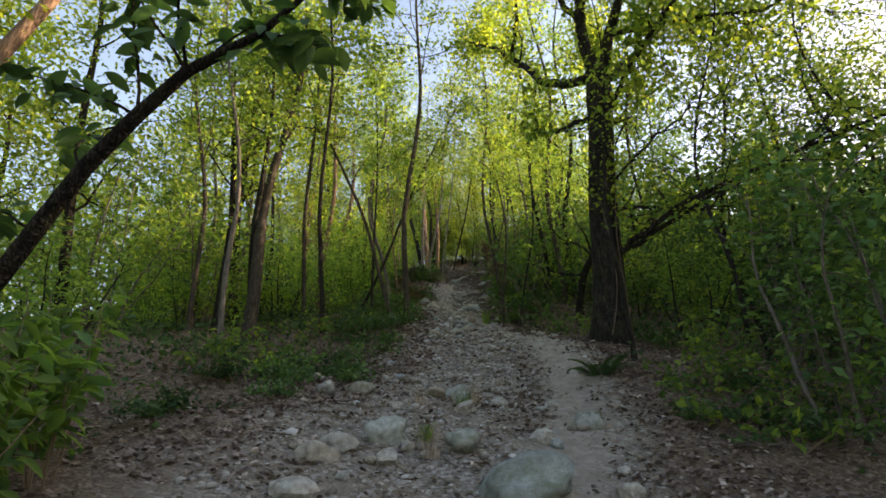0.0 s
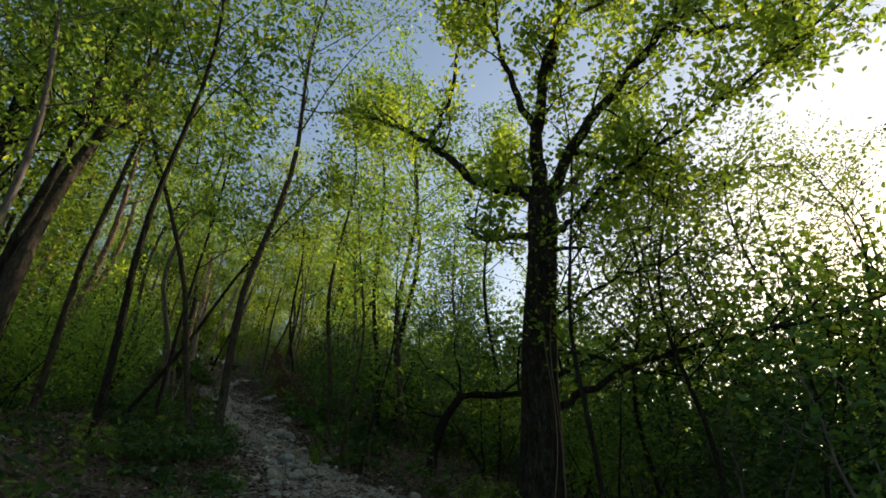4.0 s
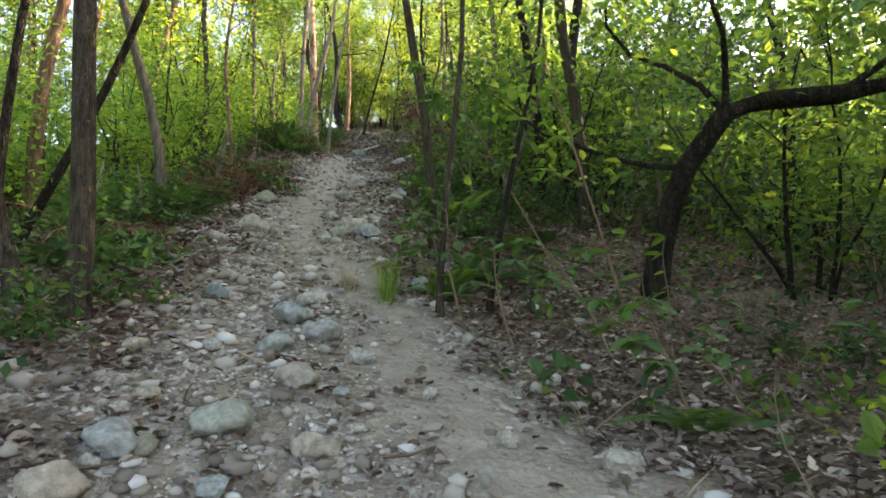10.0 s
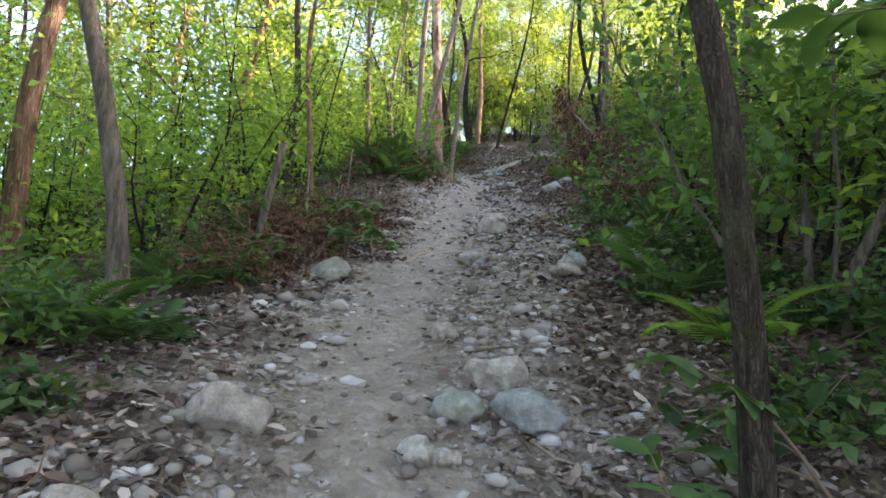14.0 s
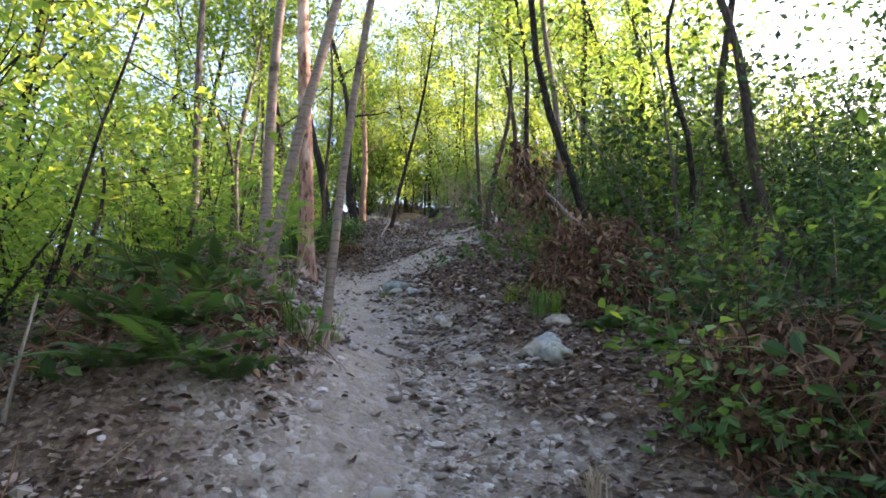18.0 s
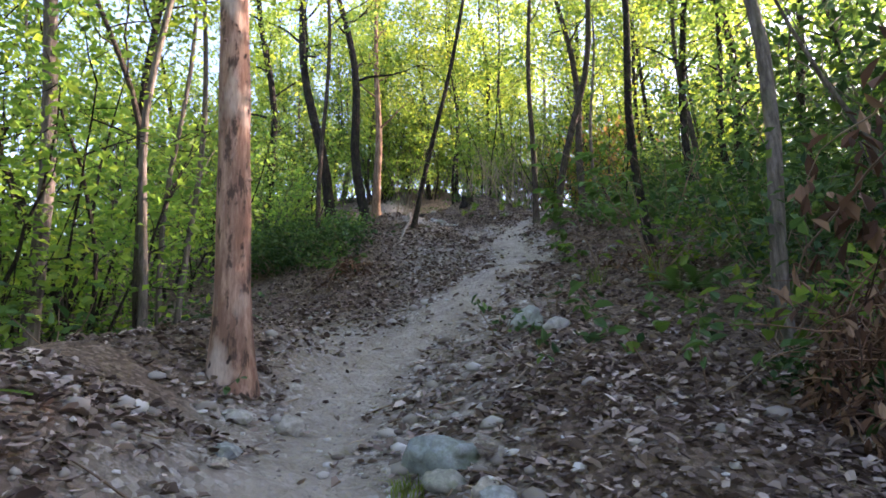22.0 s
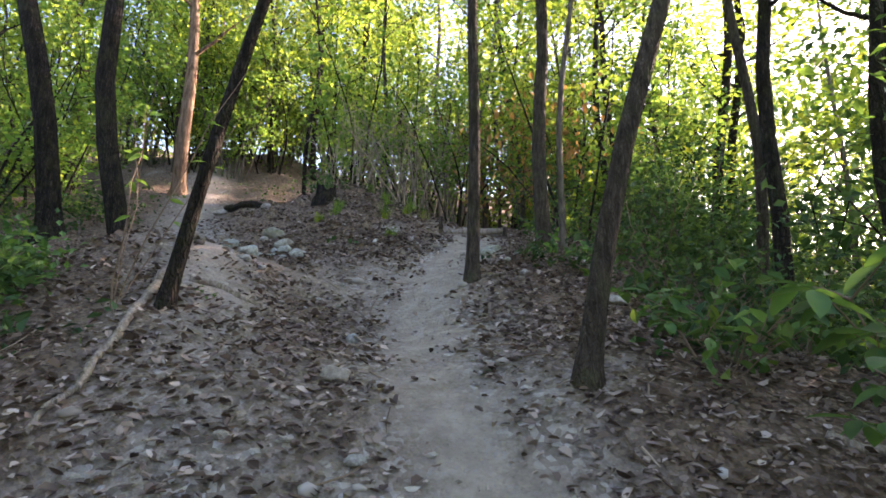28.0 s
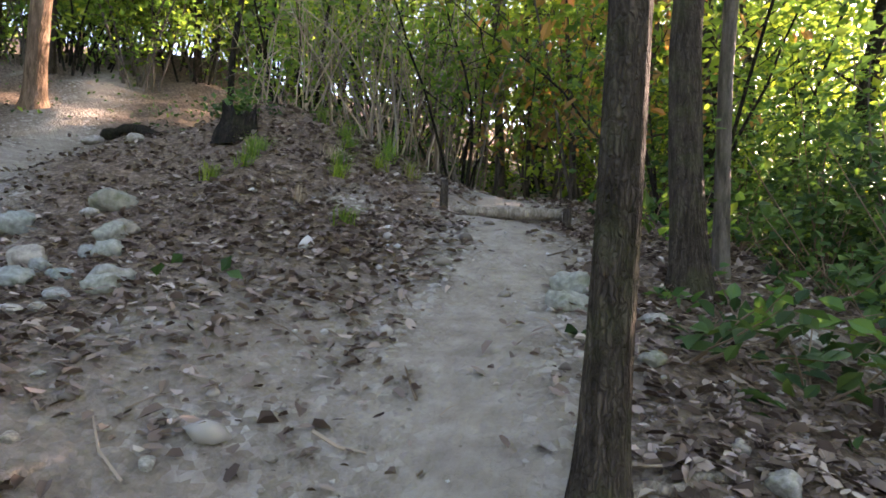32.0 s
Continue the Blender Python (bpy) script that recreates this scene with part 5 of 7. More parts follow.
for x, y, size, kind, mossy in [(-7.09, 9.75, 0.1, 2, 0), (-6.94, 9.55, 0.25, 3, 0), (-7.26, 9.32, 0.1, 4, 0), (-7.66, 11.33, 0.2, 2, 1), (-8.39, 10.04, 0.13, 5, 0), (-7.34, 9.09, 0.11, 6, 0), (-9.84, 12.37, 0.26, 2, 1), (-8.17, 10.9, 0.17, 7, 0), (-8.98, 9.1, 0.09, 8, 0), (-8.93, 8.66, 0.09, 0, 0)]:
    stone(x, y, size * 1.15, x * 7 + y, kind, bool(mossy), tall=0.75 if size > 0.5 else 1.0, sink=0.36 if size > 0.3 else 0.28)


for x, y, size, kind, mossy in [(-20.85, 21.81, 0.23, 0, 1), (-20.53, 21.10, 0.20, 1, 1), (-20.45, 21.28, 0.14, 2, 1), (-19.95, 21.21, 0.18, 0, 1), (-20.77, 21.61, 0.14, 3, 0), (-19.91, 20.92, 0.10, 4, 0), (-19.94, 20.81, 0.11, 5, 0), (-19.07, 20.42, 0.06, 6, 0), (-18.77, 20.65, 0.07, 7, 0), (-19.31, 20.61, 0.05, 8, 0), (-25.16, 24.14, 0.31, 0, 0), (-22.60, 23.06, 0.22, 1, 0), (-17.97, 22.28, 0.22, 2, 1), (-17.51, 21.82, 0.11, 1, 1), (-17.20, 21.42, 0.07, 3, 0), (-18.65, 20.31, 0.05, 4, 0)]:
    stone(x, y, size * 1.1, x * 7 + y, kind, bool(mossy))


def drifts(q):
    """Loose stones lie in drifts beside the worn line, fewer towards the top."""
    way = along(q, CENTRE)[2]
    near = np.minimum(along(q, TRAIL)[0], along(q, OAK_TRACK)[0])
    return (0.16 + 0.84 * ease(near + 0.1 * ripple(q, 0.8), 0.1, 0.55)) * np.clip(0.65 + 0.5 * ripple(q, 1.4), 0.1, 1) * (1 - 0.45 * ease(way, 20, 24) - 0.4 * ease(way, 29, 33))


for x, y, size, kind, mossy in [(-7.75, 9.15, 0.34, 1, 0), (-6.89, 9.42, 0.33, 0, 0), (-6.99, 9.55, 0.13, 3, 0), (-6.69, 10.01, 0.26, 2, 1), (-7.53, 10.08, 0.16, 4, 0), (-7.11, 10.26, 0.2, 0, 1), (-9.19, 9.06, 0.13, 5, 0),
                                (-9.08, 8.74, 0.16, 6, 0), (-8.76, 8.9, 0.12, 7, 0), (-8.07, 10.78, 0.13, 8, 0), (-7.23, 9.3, 0.12, 0, 0), (-12.64, 13.39, 0.2, 1, 1), (-11.64, 12.81, 0.14, 1, 0), (-11.48, 12.92, 0.15, 2, 0),
                                (-10.0, 12.53, 0.27, 3, 0), (-11.05, 11.32, 0.15, 4, 0), (-11.78, 11.61, 0.13, 5, 0), (-11.06, 13.31, 0.15, 6, 0)]:
    stone(x, y, size, x * 5 + y, kind, bool(mossy))


def scatter_stones():
    n = 0
    while n < 140:
        w = RNG.uniform(0, 1)
        i = RNG.integers(0, 15)
        a, b = CENTRE[i], CENTRE[i + 1]
        side = RNG.normal(0.15, 0.75 if i > 4 else 1.1)
        v = (b - a) / np.hypot(*(b - a))
        x, y = a + (b - a) * w + side * np.array([-v[1], v[0]])
        stony_part = 1.0 if i < 9 else 0.35
        if RNG.random() > stony_part or RNG.random() > drifts(np.array([[x, y]]))[0] + 0.1:
            continue
        stone(x, y, min(0.06 + RNG.exponential(0.06 if i < 8 else 0.04), 0.30), RNG.uniform(0, 6.28), RNG.integers(0, 9), sink=0.32)
        n += 1


scatter_stones()


def loose(name, count, maker, mat, label, category):
    """Many small pieces strewn over the ground, in one mesh."""
    v, f = maker(count)
    return tagged(new(name, mesh_of(name, v, f, mat, False)), label, category, kind="stuff")


def strewn(count, near, spread_out, keep):
    pts = []
    while sum(len(p) for p in pts) < count:
        i = RNG.integers(0, 15, count)
        w = RNG.uniform(0, 1, count)[:, None]
        a, b = CENTRE[i], CENTRE[i + 1]
        v = (b - a) / np.linalg.norm(b - a, axis=1)[:, None]
        p = a + (b - a) * w + (RNG.normal(near, spread_out, count))[:, None] * np.c_[-v[:, 1], v[:, 0]]
        pts.append(p[RNG.random(count) < keep(p)])
    p = np.concatenate(pts)[:count]
    return np.c_[p, heights(p)]


def pebbles(count):
    p = strewn(count, 0.1, 0.95, drifts)
    s = np.minimum(0.009 + RNG.exponential(0.010, count), 0.055)
    g = (1 + 5**0.5) / 2
    ball = np.array([(-1, g, 0), (1, g, 0), (-1, -g, 0), (1, -g, 0), (0, -1, g), (0, 1, g), (0, -1, -g), (0, 1, -g), (g, 0, -1), (g, 0, 1), (-g, 0, -1), (-g, 0, 1)]) / 1.9
    v = ball[None] * (1 + RNG.normal(0, 0.14, (count, 12, 1))) * [1.15, 0.85, 0.6]
    a = RNG.uniform(0, 6.28, count)
    rot = np.stack([np.stack([np.cos(a), -np.sin(a), 0 * a], 1), np.stack([np.sin(a), np.cos(a), 0 * a], 1), np.stack([0 * a, 0 * a, 1 + 0 * a], 1)], 1)
    v = np.einsum("nij,nkj->nki", rot, v) * s[:, None, None] + p[:, None]
    f = np.array([(0, 11, 5), (0, 5, 1), (0, 1, 7), (0, 7, 10), (0, 10, 11), (1, 5, 9), (5, 11, 4), (11, 10, 2), (10, 7, 6), (7, 1, 8), (3, 9, 4), (3, 4, 2), (3, 2, 6), (3, 6, 8), (3, 8, 9), (4, 9, 5), (2, 4, 11), (6, 2, 10), (8, 6, 7), (9, 8, 1)])
    return v.reshape(-1, 3), (f[None] + 12 * np.arange(count)[:, None, None]).reshape(-1, 3)


def off_trail(q):
    """How far a place lies from the worn lines."""
    return np.minimum(along(q, TRAIL)[0], np.minimum(along(q, LEFT_FORK[2:])[0] + 0.1, along(q, OAK_TRACK)[0]))


def litter(count):
    def keep(q):
        way = along(q, CENTRE)[2]
        leafy_part = 0.16 + 0.24 * ease(way, 24, 30) + 0.2 * ease(way, 31, 34)
        wide = worn_width(q, way)
        out = off_trail(q) + 0.12 * ripple(q, 0.9)
        beside = ease(along(q, CENTRE)[0] + 0.3 * ripple(q, 1.1), wide * 0.45, wide * 1.0)
        bare = 1 - 0.8 * np.exp(-((q[:, 0] + 18.6) ** 2 + (q[:, 1] - 21.1) ** 2) / 0.5) - 0.85 * np.exp(-((q[:, 0] + 15.35) ** 2 + (q[:, 1] - 14.75) ** 2) / 0.4)
        return bare * ease(out, 0.08, 0.62) ** 1.3 * np.clip(leafy_part * (1 + 0.5 * ripple(q, 0.7)) + 0.8 * beside, 0.02, 1) + 0.02
    p = strewn(count, -0.25, 2.7, keep)
    s = (0.012 + 0.03 * RNG.uniform(0, 1, count) ** 1.5)[:, None]
    a = RNG.uniform(0, 6.28, count)
    d = np.c_[np.cos(a), np.sin(a), RNG.normal(0, 0.28, count)]
    e = np.c_[-np.sin(a), np.cos(a), RNG.normal(0, 0.3, count)]
    c = p + RNG.uniform(0.004, 0.03, (count, 1)) * [0, 0, 1]
    fold = RNG.uniform(0.05, 0.6, (count, 1)) * s * [0, 0, 1]
    bend = RNG.uniform(-0.35, 0.5, (count, 1)) * s * [0, 0, 1]
    ends = (c - d * s + bend, c + d * s * RNG.uniform(0.8, 1.1, (count, 1)) + bend)
    one, two = RNG.uniform(0.42, 0.62, (count, 1)), RNG.uniform(0.42, 0.62, (count, 1))
    v = np.stack([ends[0], c - d * s * 0.45 + e * s * one + fold, c + d * s * 0.4 + e * s * one * 0.9 + fold, ends[1], c + d * s * 0.4 - e * s * two * 0.9 + fold, c - d * s * 0.45 - e * s * two + fold], 1)
    k = 6 * np.arange(count)[:, None]
    return v.reshape(-1, 3), np.concatenate([k + [0, 1, 2, 3], k + [0, 3, 4, 5]])


def grit(count):
    p = strewn(count, 0.1, 0.85, drifts)
    s = RNG.uniform(0.005, 0.016, count)
    o = np.array([(1, 0, 0), (0, 1, 0), (-1, 0, 0), (0, -1, 0), (0, 0, 0.7), (0, 0, -0.7)], float)
    v = (o[None] * RNG.uniform(0.7, 1.3, (count, 6, 1)) + RNG.normal(0, 0.15, (count, 6, 3))) * s[:, None, None] + p[:, None] + [0, 0, 0.003]
    f = np.array([(0, 1, 4), (1, 2, 4), (2, 3, 4), (3, 0, 4), (1, 0, 5), (2, 1, 5), (3, 2, 5), (0, 3, 5)])
    return v.reshape(-1, 3), (f[None] + 6 * np.arange(count)[:, None, None]).reshape(-1, 3)


def twigs(count):
    p = strewn(count, 0.0, 1.9, lambda q: 0.06 + 0.94 * ease(off_trail(q), 0.2, 0.6))
    pieces = []
    for c in p:
        a, ln = RNG.uniform(0, 6.28), RNG.uniform(0.06, 0.35)
        w = np.array([math.cos(a), math.sin(a), 0]) * ln
        mid = c + RNG.normal(0, ln * 0.08, 3)
        pts = np.array([c - w / 2, mid, c + w / 2])
        pts[:, 2] = heights(pts[:, :2]) + 0.008 + RNG.uniform(0, 0.02, 3)
        pieces.append(tube(pts, np.array([1.0, 0.8, 0.4]) * RNG.uniform(0.003, 0.008), 4))
    return joined(pieces)


def cobbles(count):
    bm = bmesh.new()
    bmesh.ops.create_icosphere(bm, subdivisions=1, radius=1.0)
    bm.verts.index_update()
    ball = np.array([v.co[:] for v in bm.verts])
    f = np.array([[v.index for v in q.verts] for q in bm.faces])
    bm.free()
    n = len(ball)
    p = strewn(count, 0.1, 0.95, drifts)
    s = np.minimum(0.016 + RNG.exponential(0.016, count), 0.08)
    k = RNG.normal(0, 1, (count, 8, 3))
    k /= np.linalg.norm(k, axis=2)[:, :, None]
    v = np.repeat(ball[None], count, 0)
    for j in range(8):
        over = np.maximum((v * k[:, None, j]).sum(2) - RNG.uniform(0.42, 0.8, (count, 1)), 0)
        v = v - 0.9 * over[:, :, None] * k[:, None, j]
    v = v * np.stack([RNG.uniform(0.9, 1.35, count), RNG.uniform(0.7, 1.0, count), RNG.uniform(0.5, 0.75, count)], 1)[:, None]
    a = RNG.uniform(0, 6.28, count)
    rot = np.stack([np.stack([np.cos(a), -np.sin(a), 0 * a], 1), np.stack([np.sin(a), np.cos(a), 0 * a], 1), np.stack([0 * a, 0 * a, 1 + 0 * a], 1)], 1)
    v = np.einsum("nij,nkj->nki", rot, v) * s[:, None, None] + p[:, None] + (s * 0.2)[:, None, None] * [0, 0, 1]
    return v.reshape(-1, 3), (f[None] + n * np.arange(count)[:, None, None]).reshape(-1, 3)


v_smooth = loose("cobbles", 4600, cobbles, PEBBLE, "loose grey cobbles strewn over the path", "stones")
v_smooth.data.polygons.foreach_set("use_smooth", np.ones(len(v_smooth.data.polygons), bool))
loose("grit", 18000, grit, PEBBLE, "fine grey grit on the trodden path", "gravel")
loose("fallen_twigs", 1500, twigs, TWIG, "thin fallen twigs strewn over the ground", "twigs")
loose("gravel", 6000, pebbles, PEBBLE, "loose grey gravel and small stones on the path", "gravel")
loose("leaf_litter", 190000, litter, DRY_LEAF, "brown dry fallen leaves covering the forest floor", "leaf litter")

# ---------------------------------------------------------------- plants beside the path
def leaf_mesh(name, mat, broad=0.5, curl=0.18):
    """One leaf of unit length from its stalk, folded along the midrib."""
    u = np.array([0, 0.12, 0.3, 0.5, 0.7, 0.87, 1.0])
    w = broad / 2 * np.array([0.02, 0.5, 0.9, 1.0, 0.8, 0.42, 0.0])
    z = -curl * u**2
    v = np.concatenate([np.c_[u, 0 * u, z], np.c_[u, w, z + 0.25 * w], np.c_[u, -w, z + 0.25 * w]])
    k = np.arange(6)
    return mesh_of(name, v, np.concatenate([np.c_[k, k + 1, k + 8, k + 7], np.c_[k + 1, k, k + 14, k + 15]]), mat)


BROAD = [leaf_mesh("leaf", LEAF_FRESH), leaf_mesh("leaf", LEAF_SHADED), leaf_mesh("leaf", LEAF_MID, 0.45)]


def set_leaf(me, parent, at, az, tilt, size, roll=0.0):
    ob = part("leaf", me, parent)
    ob.matrix_basis = Matrix.Translation(Vector(at)) @ Matrix.Rotation(az, 4, "Z") @ Matrix.Rotation(-tilt, 4, "Y") @ Matrix.Rotation(roll, 4, "X") @ Matrix.Diagonal((size, size, size, 1))
    return ob


def broadleaf(x, y, height, spread, count, size, kind, seed, label="", name="woodland_plant"):
    """A leafy young plant: thin arching stems with single large leaves."""
    rng = np.random.default_rng(seed)
    root = tagged(new(name), label or "young broad-leaved plant with fresh green leaves", "plant", "plants beside the path")
    root.location = (x, y, ground_at(x, y))
    stems = max(2, count // 8)
    joint, spots = seed >= 800, []
    for i in range(stems):
        a = i * 2.4 + rng.uniform(-0.4, 0.4)
        pts = wander(rng, (0, 0, -0.05), (spread * math.cos(a), spread * math.sin(a), height), math.hypot(spread, height) * rng.uniform(0.8, 1.15), 7, 0.12, -0.03)
        stem = part("stem", mesh_of("stem", *tube(pts, np.linspace(0.006, 0.002, 8), 5), TWIG), root)
        if joint:
            spots += list(pts[rng.integers(3, 8, count // stems)])
            continue
        for j in range(count // stems):
            q = pts[rng.integers(3, 8)]
            set_leaf(BROAD[kind], stem, q, a + rng.uniform(-1.5, 1.5), rng.uniform(-0.5, 0.45), size * rng.uniform(0.6, 1.25), rng.normal(0, 0.3))
    if joint:
        c = np.array(spots) + rng.normal(0, 0.035, (len(spots), 3))
        part("foliage", mesh_of("foliage", *leaves(rng, c, size * 1.15, 0.55, fine=True), (LEAF_FRESH, LEAF_SHADED, LEAF_MID)[kind], False), root)
    return root


broadleaf(-3.95, 7.05, 0.95, 0.35, 26, 0.13, 0, 501, "sapling with large fresh leaves reaching over the path")
broadleaf(-4.3, 7.35, 0.8, 0.45, 20, 0.12, 0, 502)
broadleaf(-1.6, 7.0, 0.7, 0.5, 24, 0.12, 0, 503)
broadleaf(-2.2, 7.6, 0.9, 0.5, 26, 0.12, 2, 504)
broadleaf(-1.1, 6.1, 0.45, 0.4, 20, 0.11, 1, 505)
broadleaf(-2.63, 6.34, 0.4, 0.3, 20, 0.09, 1, 506)
broadleaf(-13.45, 17.4, 1.9, 0.85, 110, 0.13, 0, 507, "bushy sapling with bright green leaves over the litter")
broadleaf(-13.0, 18.3, 2.0, 0.85, 100, 0.13, 0, 508)
broadleaf(-14.75, 18.2, 0.6, 0.45, 26, 0.13, 2, 509, "low plant with large bright leaves beside a curved tree")
broadleaf(-14.5, 19.0, 0.3, 0.4, 18, 0.11, 1, 510)
broadleaf(-13.75, 15.95, 0.4, 0.35, 24, 0.10, 1, 511)
broadleaf(-12.95, 15.4, 0.3, 0.25, 16, 0.11, 0, 512)
broadleaf(-17.25, 22.1, 0.22, 0.3, 16, 0.10, 1, 513)
broadleaf(-16.9, 22.6, 0.2, 0.35, 18, 0.10, 1, 514)
broadleaf(-17.05, 23.1, 0.2, 0.35, 18, 0.09, 1, 515)
broadleaf(-8.75, 12.3, 0.7, 0.5, 34, 0.10, 1, 516, "dense dark green plant on the path's edge")
broadleaf(-9.2, 13.0, 0.8, 0.6, 36, 0.10, 1, 517)
broadleaf(-9.35, 14.6, 0.9, 0.6, 36, 0.11, 1, 518)
broadleaf(-11.1, 10.9, 0.5, 0.3, 22, 0.09, 2, 519)
broadleaf(-11.5, 10.9, 0.6, 0.3, 24, 0.10, 2, 520)
broadleaf(-12.3, 11.0, 0.7, 0.35, 24, 0.09, 2, 521)
broadleaf(-8.3, 8.1, 0.35, 0.3, 20, 0.10, 1, 522)
broadleaf(-6.4, 5.6, 0.4, 0.4, 24, 0.09, 1, 523)
broadleaf(-4.0, 4.0, 0.3, 0.4, 22, 0.09, 1, 524)
broadleaf(-3.4, 2.2, 0.5, 0.5, 30, 0.09, 1, 525)
broadleaf(-1.6, 0.2, 0.45, 0.5, 30, 0.09, 1, 526)
broadleaf(-2.4, 1.2, 0.4, 0.5, 30, 0.08, 1, 527)
broadleaf(1.4, 6.0, 0.5, 0.5, 30, 0.09, 0, 528)
broadleaf(2.5, 4.8, 0.5, 0.5, 30, 0.09, 1, 529)
broadleaf(3.2, 4.0, 0.4, 0.5, 26, 0.09, 1, 530)
broadleaf(-14.3, 13.15, 0.16, 0.2, 10, 0.08, 1, 531)
broadleaf(-18.75, 18.35, 1.75, 0.25, 40, 0.09, 2, 534, "thin sapling with bright yellow-green leaves beside a leaning tree")
broadleaf(-19.0, 16.9, 0.6, 0.5, 26, 0.08, 1, 532)
broadleaf(-20.4, 17.4, 0.7, 0.6, 28, 0.08, 1, 533)


def chestnut(x, y, height, toward, whorls, size, seed, kind=0):
    """A sapling whose shoots end in whorls of long drooping leaves."""
    rng = np.random.default_rng(seed)
    root = tagged(new("chestnut_sapling"), "young chestnut with whorls of long fresh green leaves", "sapling", "chestnut saplings beside the path")
    root.location = (x, y, ground_at(x, y))
    stem = wander(rng, (0, 0, -0.05), (toward[0] * 0.5, toward[1] * 0.5, 1), height, 8, 0.06)
    part("stem", mesh_of("stem", *tube(stem, np.linspace(0.012, 0.004, 9), 6), TWIG), root)
    for i in range(whorls):
        q = stem[8 - (i % 5)]
        a = math.atan2(toward[1], toward[0]) + rng.normal(0, 1.0)
        shoot = wander(rng, q, (math.cos(a), math.sin(a), 0.45), rng.uniform(0.15, 0.35), 4, 0.1, -0.05)
        twig = part("shoot", mesh_of("shoot", *tube(shoot, np.linspace(0.005, 0.002, 5), 5), TWIG), root)
        for j in range(7):
            b = a + (j - 3) * 0.75 + rng.normal(0, 0.2)
            set_leaf(BROAD[kind], twig, shoot[4 - (j % 2)], b, rng.uniform(-0.6, 0.2), size * rng.uniform(0.7, 1.2), rng.normal(0, 0.3))
    return root


chestnut(-3.6, 7.05, 0.9, (-0.2, -0.6), 6, 0.11, 551, 1)
chestnut(-3.05, 6.95, 0.75, (-0.3, -0.6), 5, 0.11, 553, 1)
chestnut(-2.5, 7.3, 0.9, (-0.3, -0.6), 6, 0.13, 554)
chestnut(-1.9, 6.9, 0.6, (-0.3, -0.6), 6, 0.13, 555)
chestnut(-3.4, 8.3, 2.3, (-0.3, -0.9), 9, 0.13, 556, 0)
chestnut(-2.7, 8.0, 2.4, (-0.2, -0.9), 5, 0.12, 557, 2)
chestnut(-4.3, 7.6, 0.5, (-0.4, -0.3), 4, 0.11, 558)
chestnut(-4.45, 8.2, 0.7, (-0.8, -0.6), 5, 0.13, 559)
chestnut(-14.2, 17.6, 1.0, (-0.7, -0.5), 8, 0.15, 560)
chestnut(-13.8, 18.1, 1.5, (-0.7, -0.6), 9, 0.15, 561)
chestnut(-14.3, 19.2, 1.2, (-0.8, -0.5), 8, 0.15, 562)
chestnut(-14.9, 18.5, 0.4, (-0.8, -0.4), 6, 0.14, 563)


for n, (px, py, h, size, kind) in enumerate([(-8.42, 8.24, 0.4, 0.11, 0), (-8.3, 8.45, 0.3, 0.1, 0), (-8.73, 7.57, 0.45, 0.11, 1), (-8.37, 7.92, 0.3, 0.1, 1), (-8.68, 12.49, 0.6, 0.12, 0), (-7.65, 11.7, 0.5, 0.1, 1), (-9.46, 14.56, 0.8, 0.12, 0),
                                             (-9.3, 15.6, 1.1, 0.12, 0), (0.87, 6.15, 0.5, 0.1, 0), (2.21, 5.6, 0.6, 0.1, 0), (3.1, 4.4, 0.5, 0.1, 1), (2.3, 3.9, 0.4, 0.09, 0), (-15.43, 19.9, 0.4, 0.12, 0), (-15.24, 20.1, 0.45, 0.12, 1), (-15.2, 21.36, 0.5, 0.1, 1)]):
    chestnut(px, py, h, (math.cos(n * 2.4), math.sin(n * 2.4)), 6, size, 570 + n, kind)


def fern_frond(mat, length=0.6):
    n = 20
    u = np.linspace(0.12, 1, n)
    z = 0.55 * u - 0.65 * u**2
    c = np.c_[u, 0 * u, z] * length
    w = 0.30 * length * np.sin(np.pi * (0.15 + 0.85 * u) ** 0.9) + 0.01
    v, f = list(c) + list(c + [0, 0, 0.006]), [(i, i + 1, n + i + 1, n + i) for i in range(n - 1)]
    for i in range(n):
        for s in (1, -1):
            tip = c[i] + np.array([0.12 * length * (1 - u[i]) + 0.03, s * w[i], -0.03])
            half = (c[i] + tip) / 2
            side_w = np.array([0.022, 0, 0]) * length * 1.3
            f.append((i, len(v), len(v) + 1, len(v) + 2))
            v += [half + side_w, tip, half - side_w]
    f.append((0, len(v), len(v) + 1, n))
    v += [np.zeros(3), np.array([0, 0, 0.006])]
    return mesh_of("frond", np.array(v), np.array(f), mat)


FRONDS = [fern_frond(LEAF_FRESH), fern_frond(LEAF_SHADED), fern_frond(LEAF_MID)]
DEAD_FROND = fern_frond(DRY_FERN)


def fern(x, y, size, count, kind, seed):
    rng = np.random.default_rng(seed)
    root = tagged(new("fern"), "green fern with feathery arching fronds", "fern", "ferns beside the path")
    root.location = (x, y, ground_at(x, y) - 0.01)
    for i in range(count):
        ob = part("frond", FRONDS[kind], root)
        k = size / 0.6 * rng.uniform(0.75, 1.2)
        ob.matrix_basis = Matrix.Rotation(i * 6.28 / count + rng.uniform(-0.3, 0.3), 4, "Z") @ Matrix.Rotation(-rng.uniform(0.1, 0.75), 4, "Y") @ Matrix.Diagonal((k, k, k, 1))
    return root


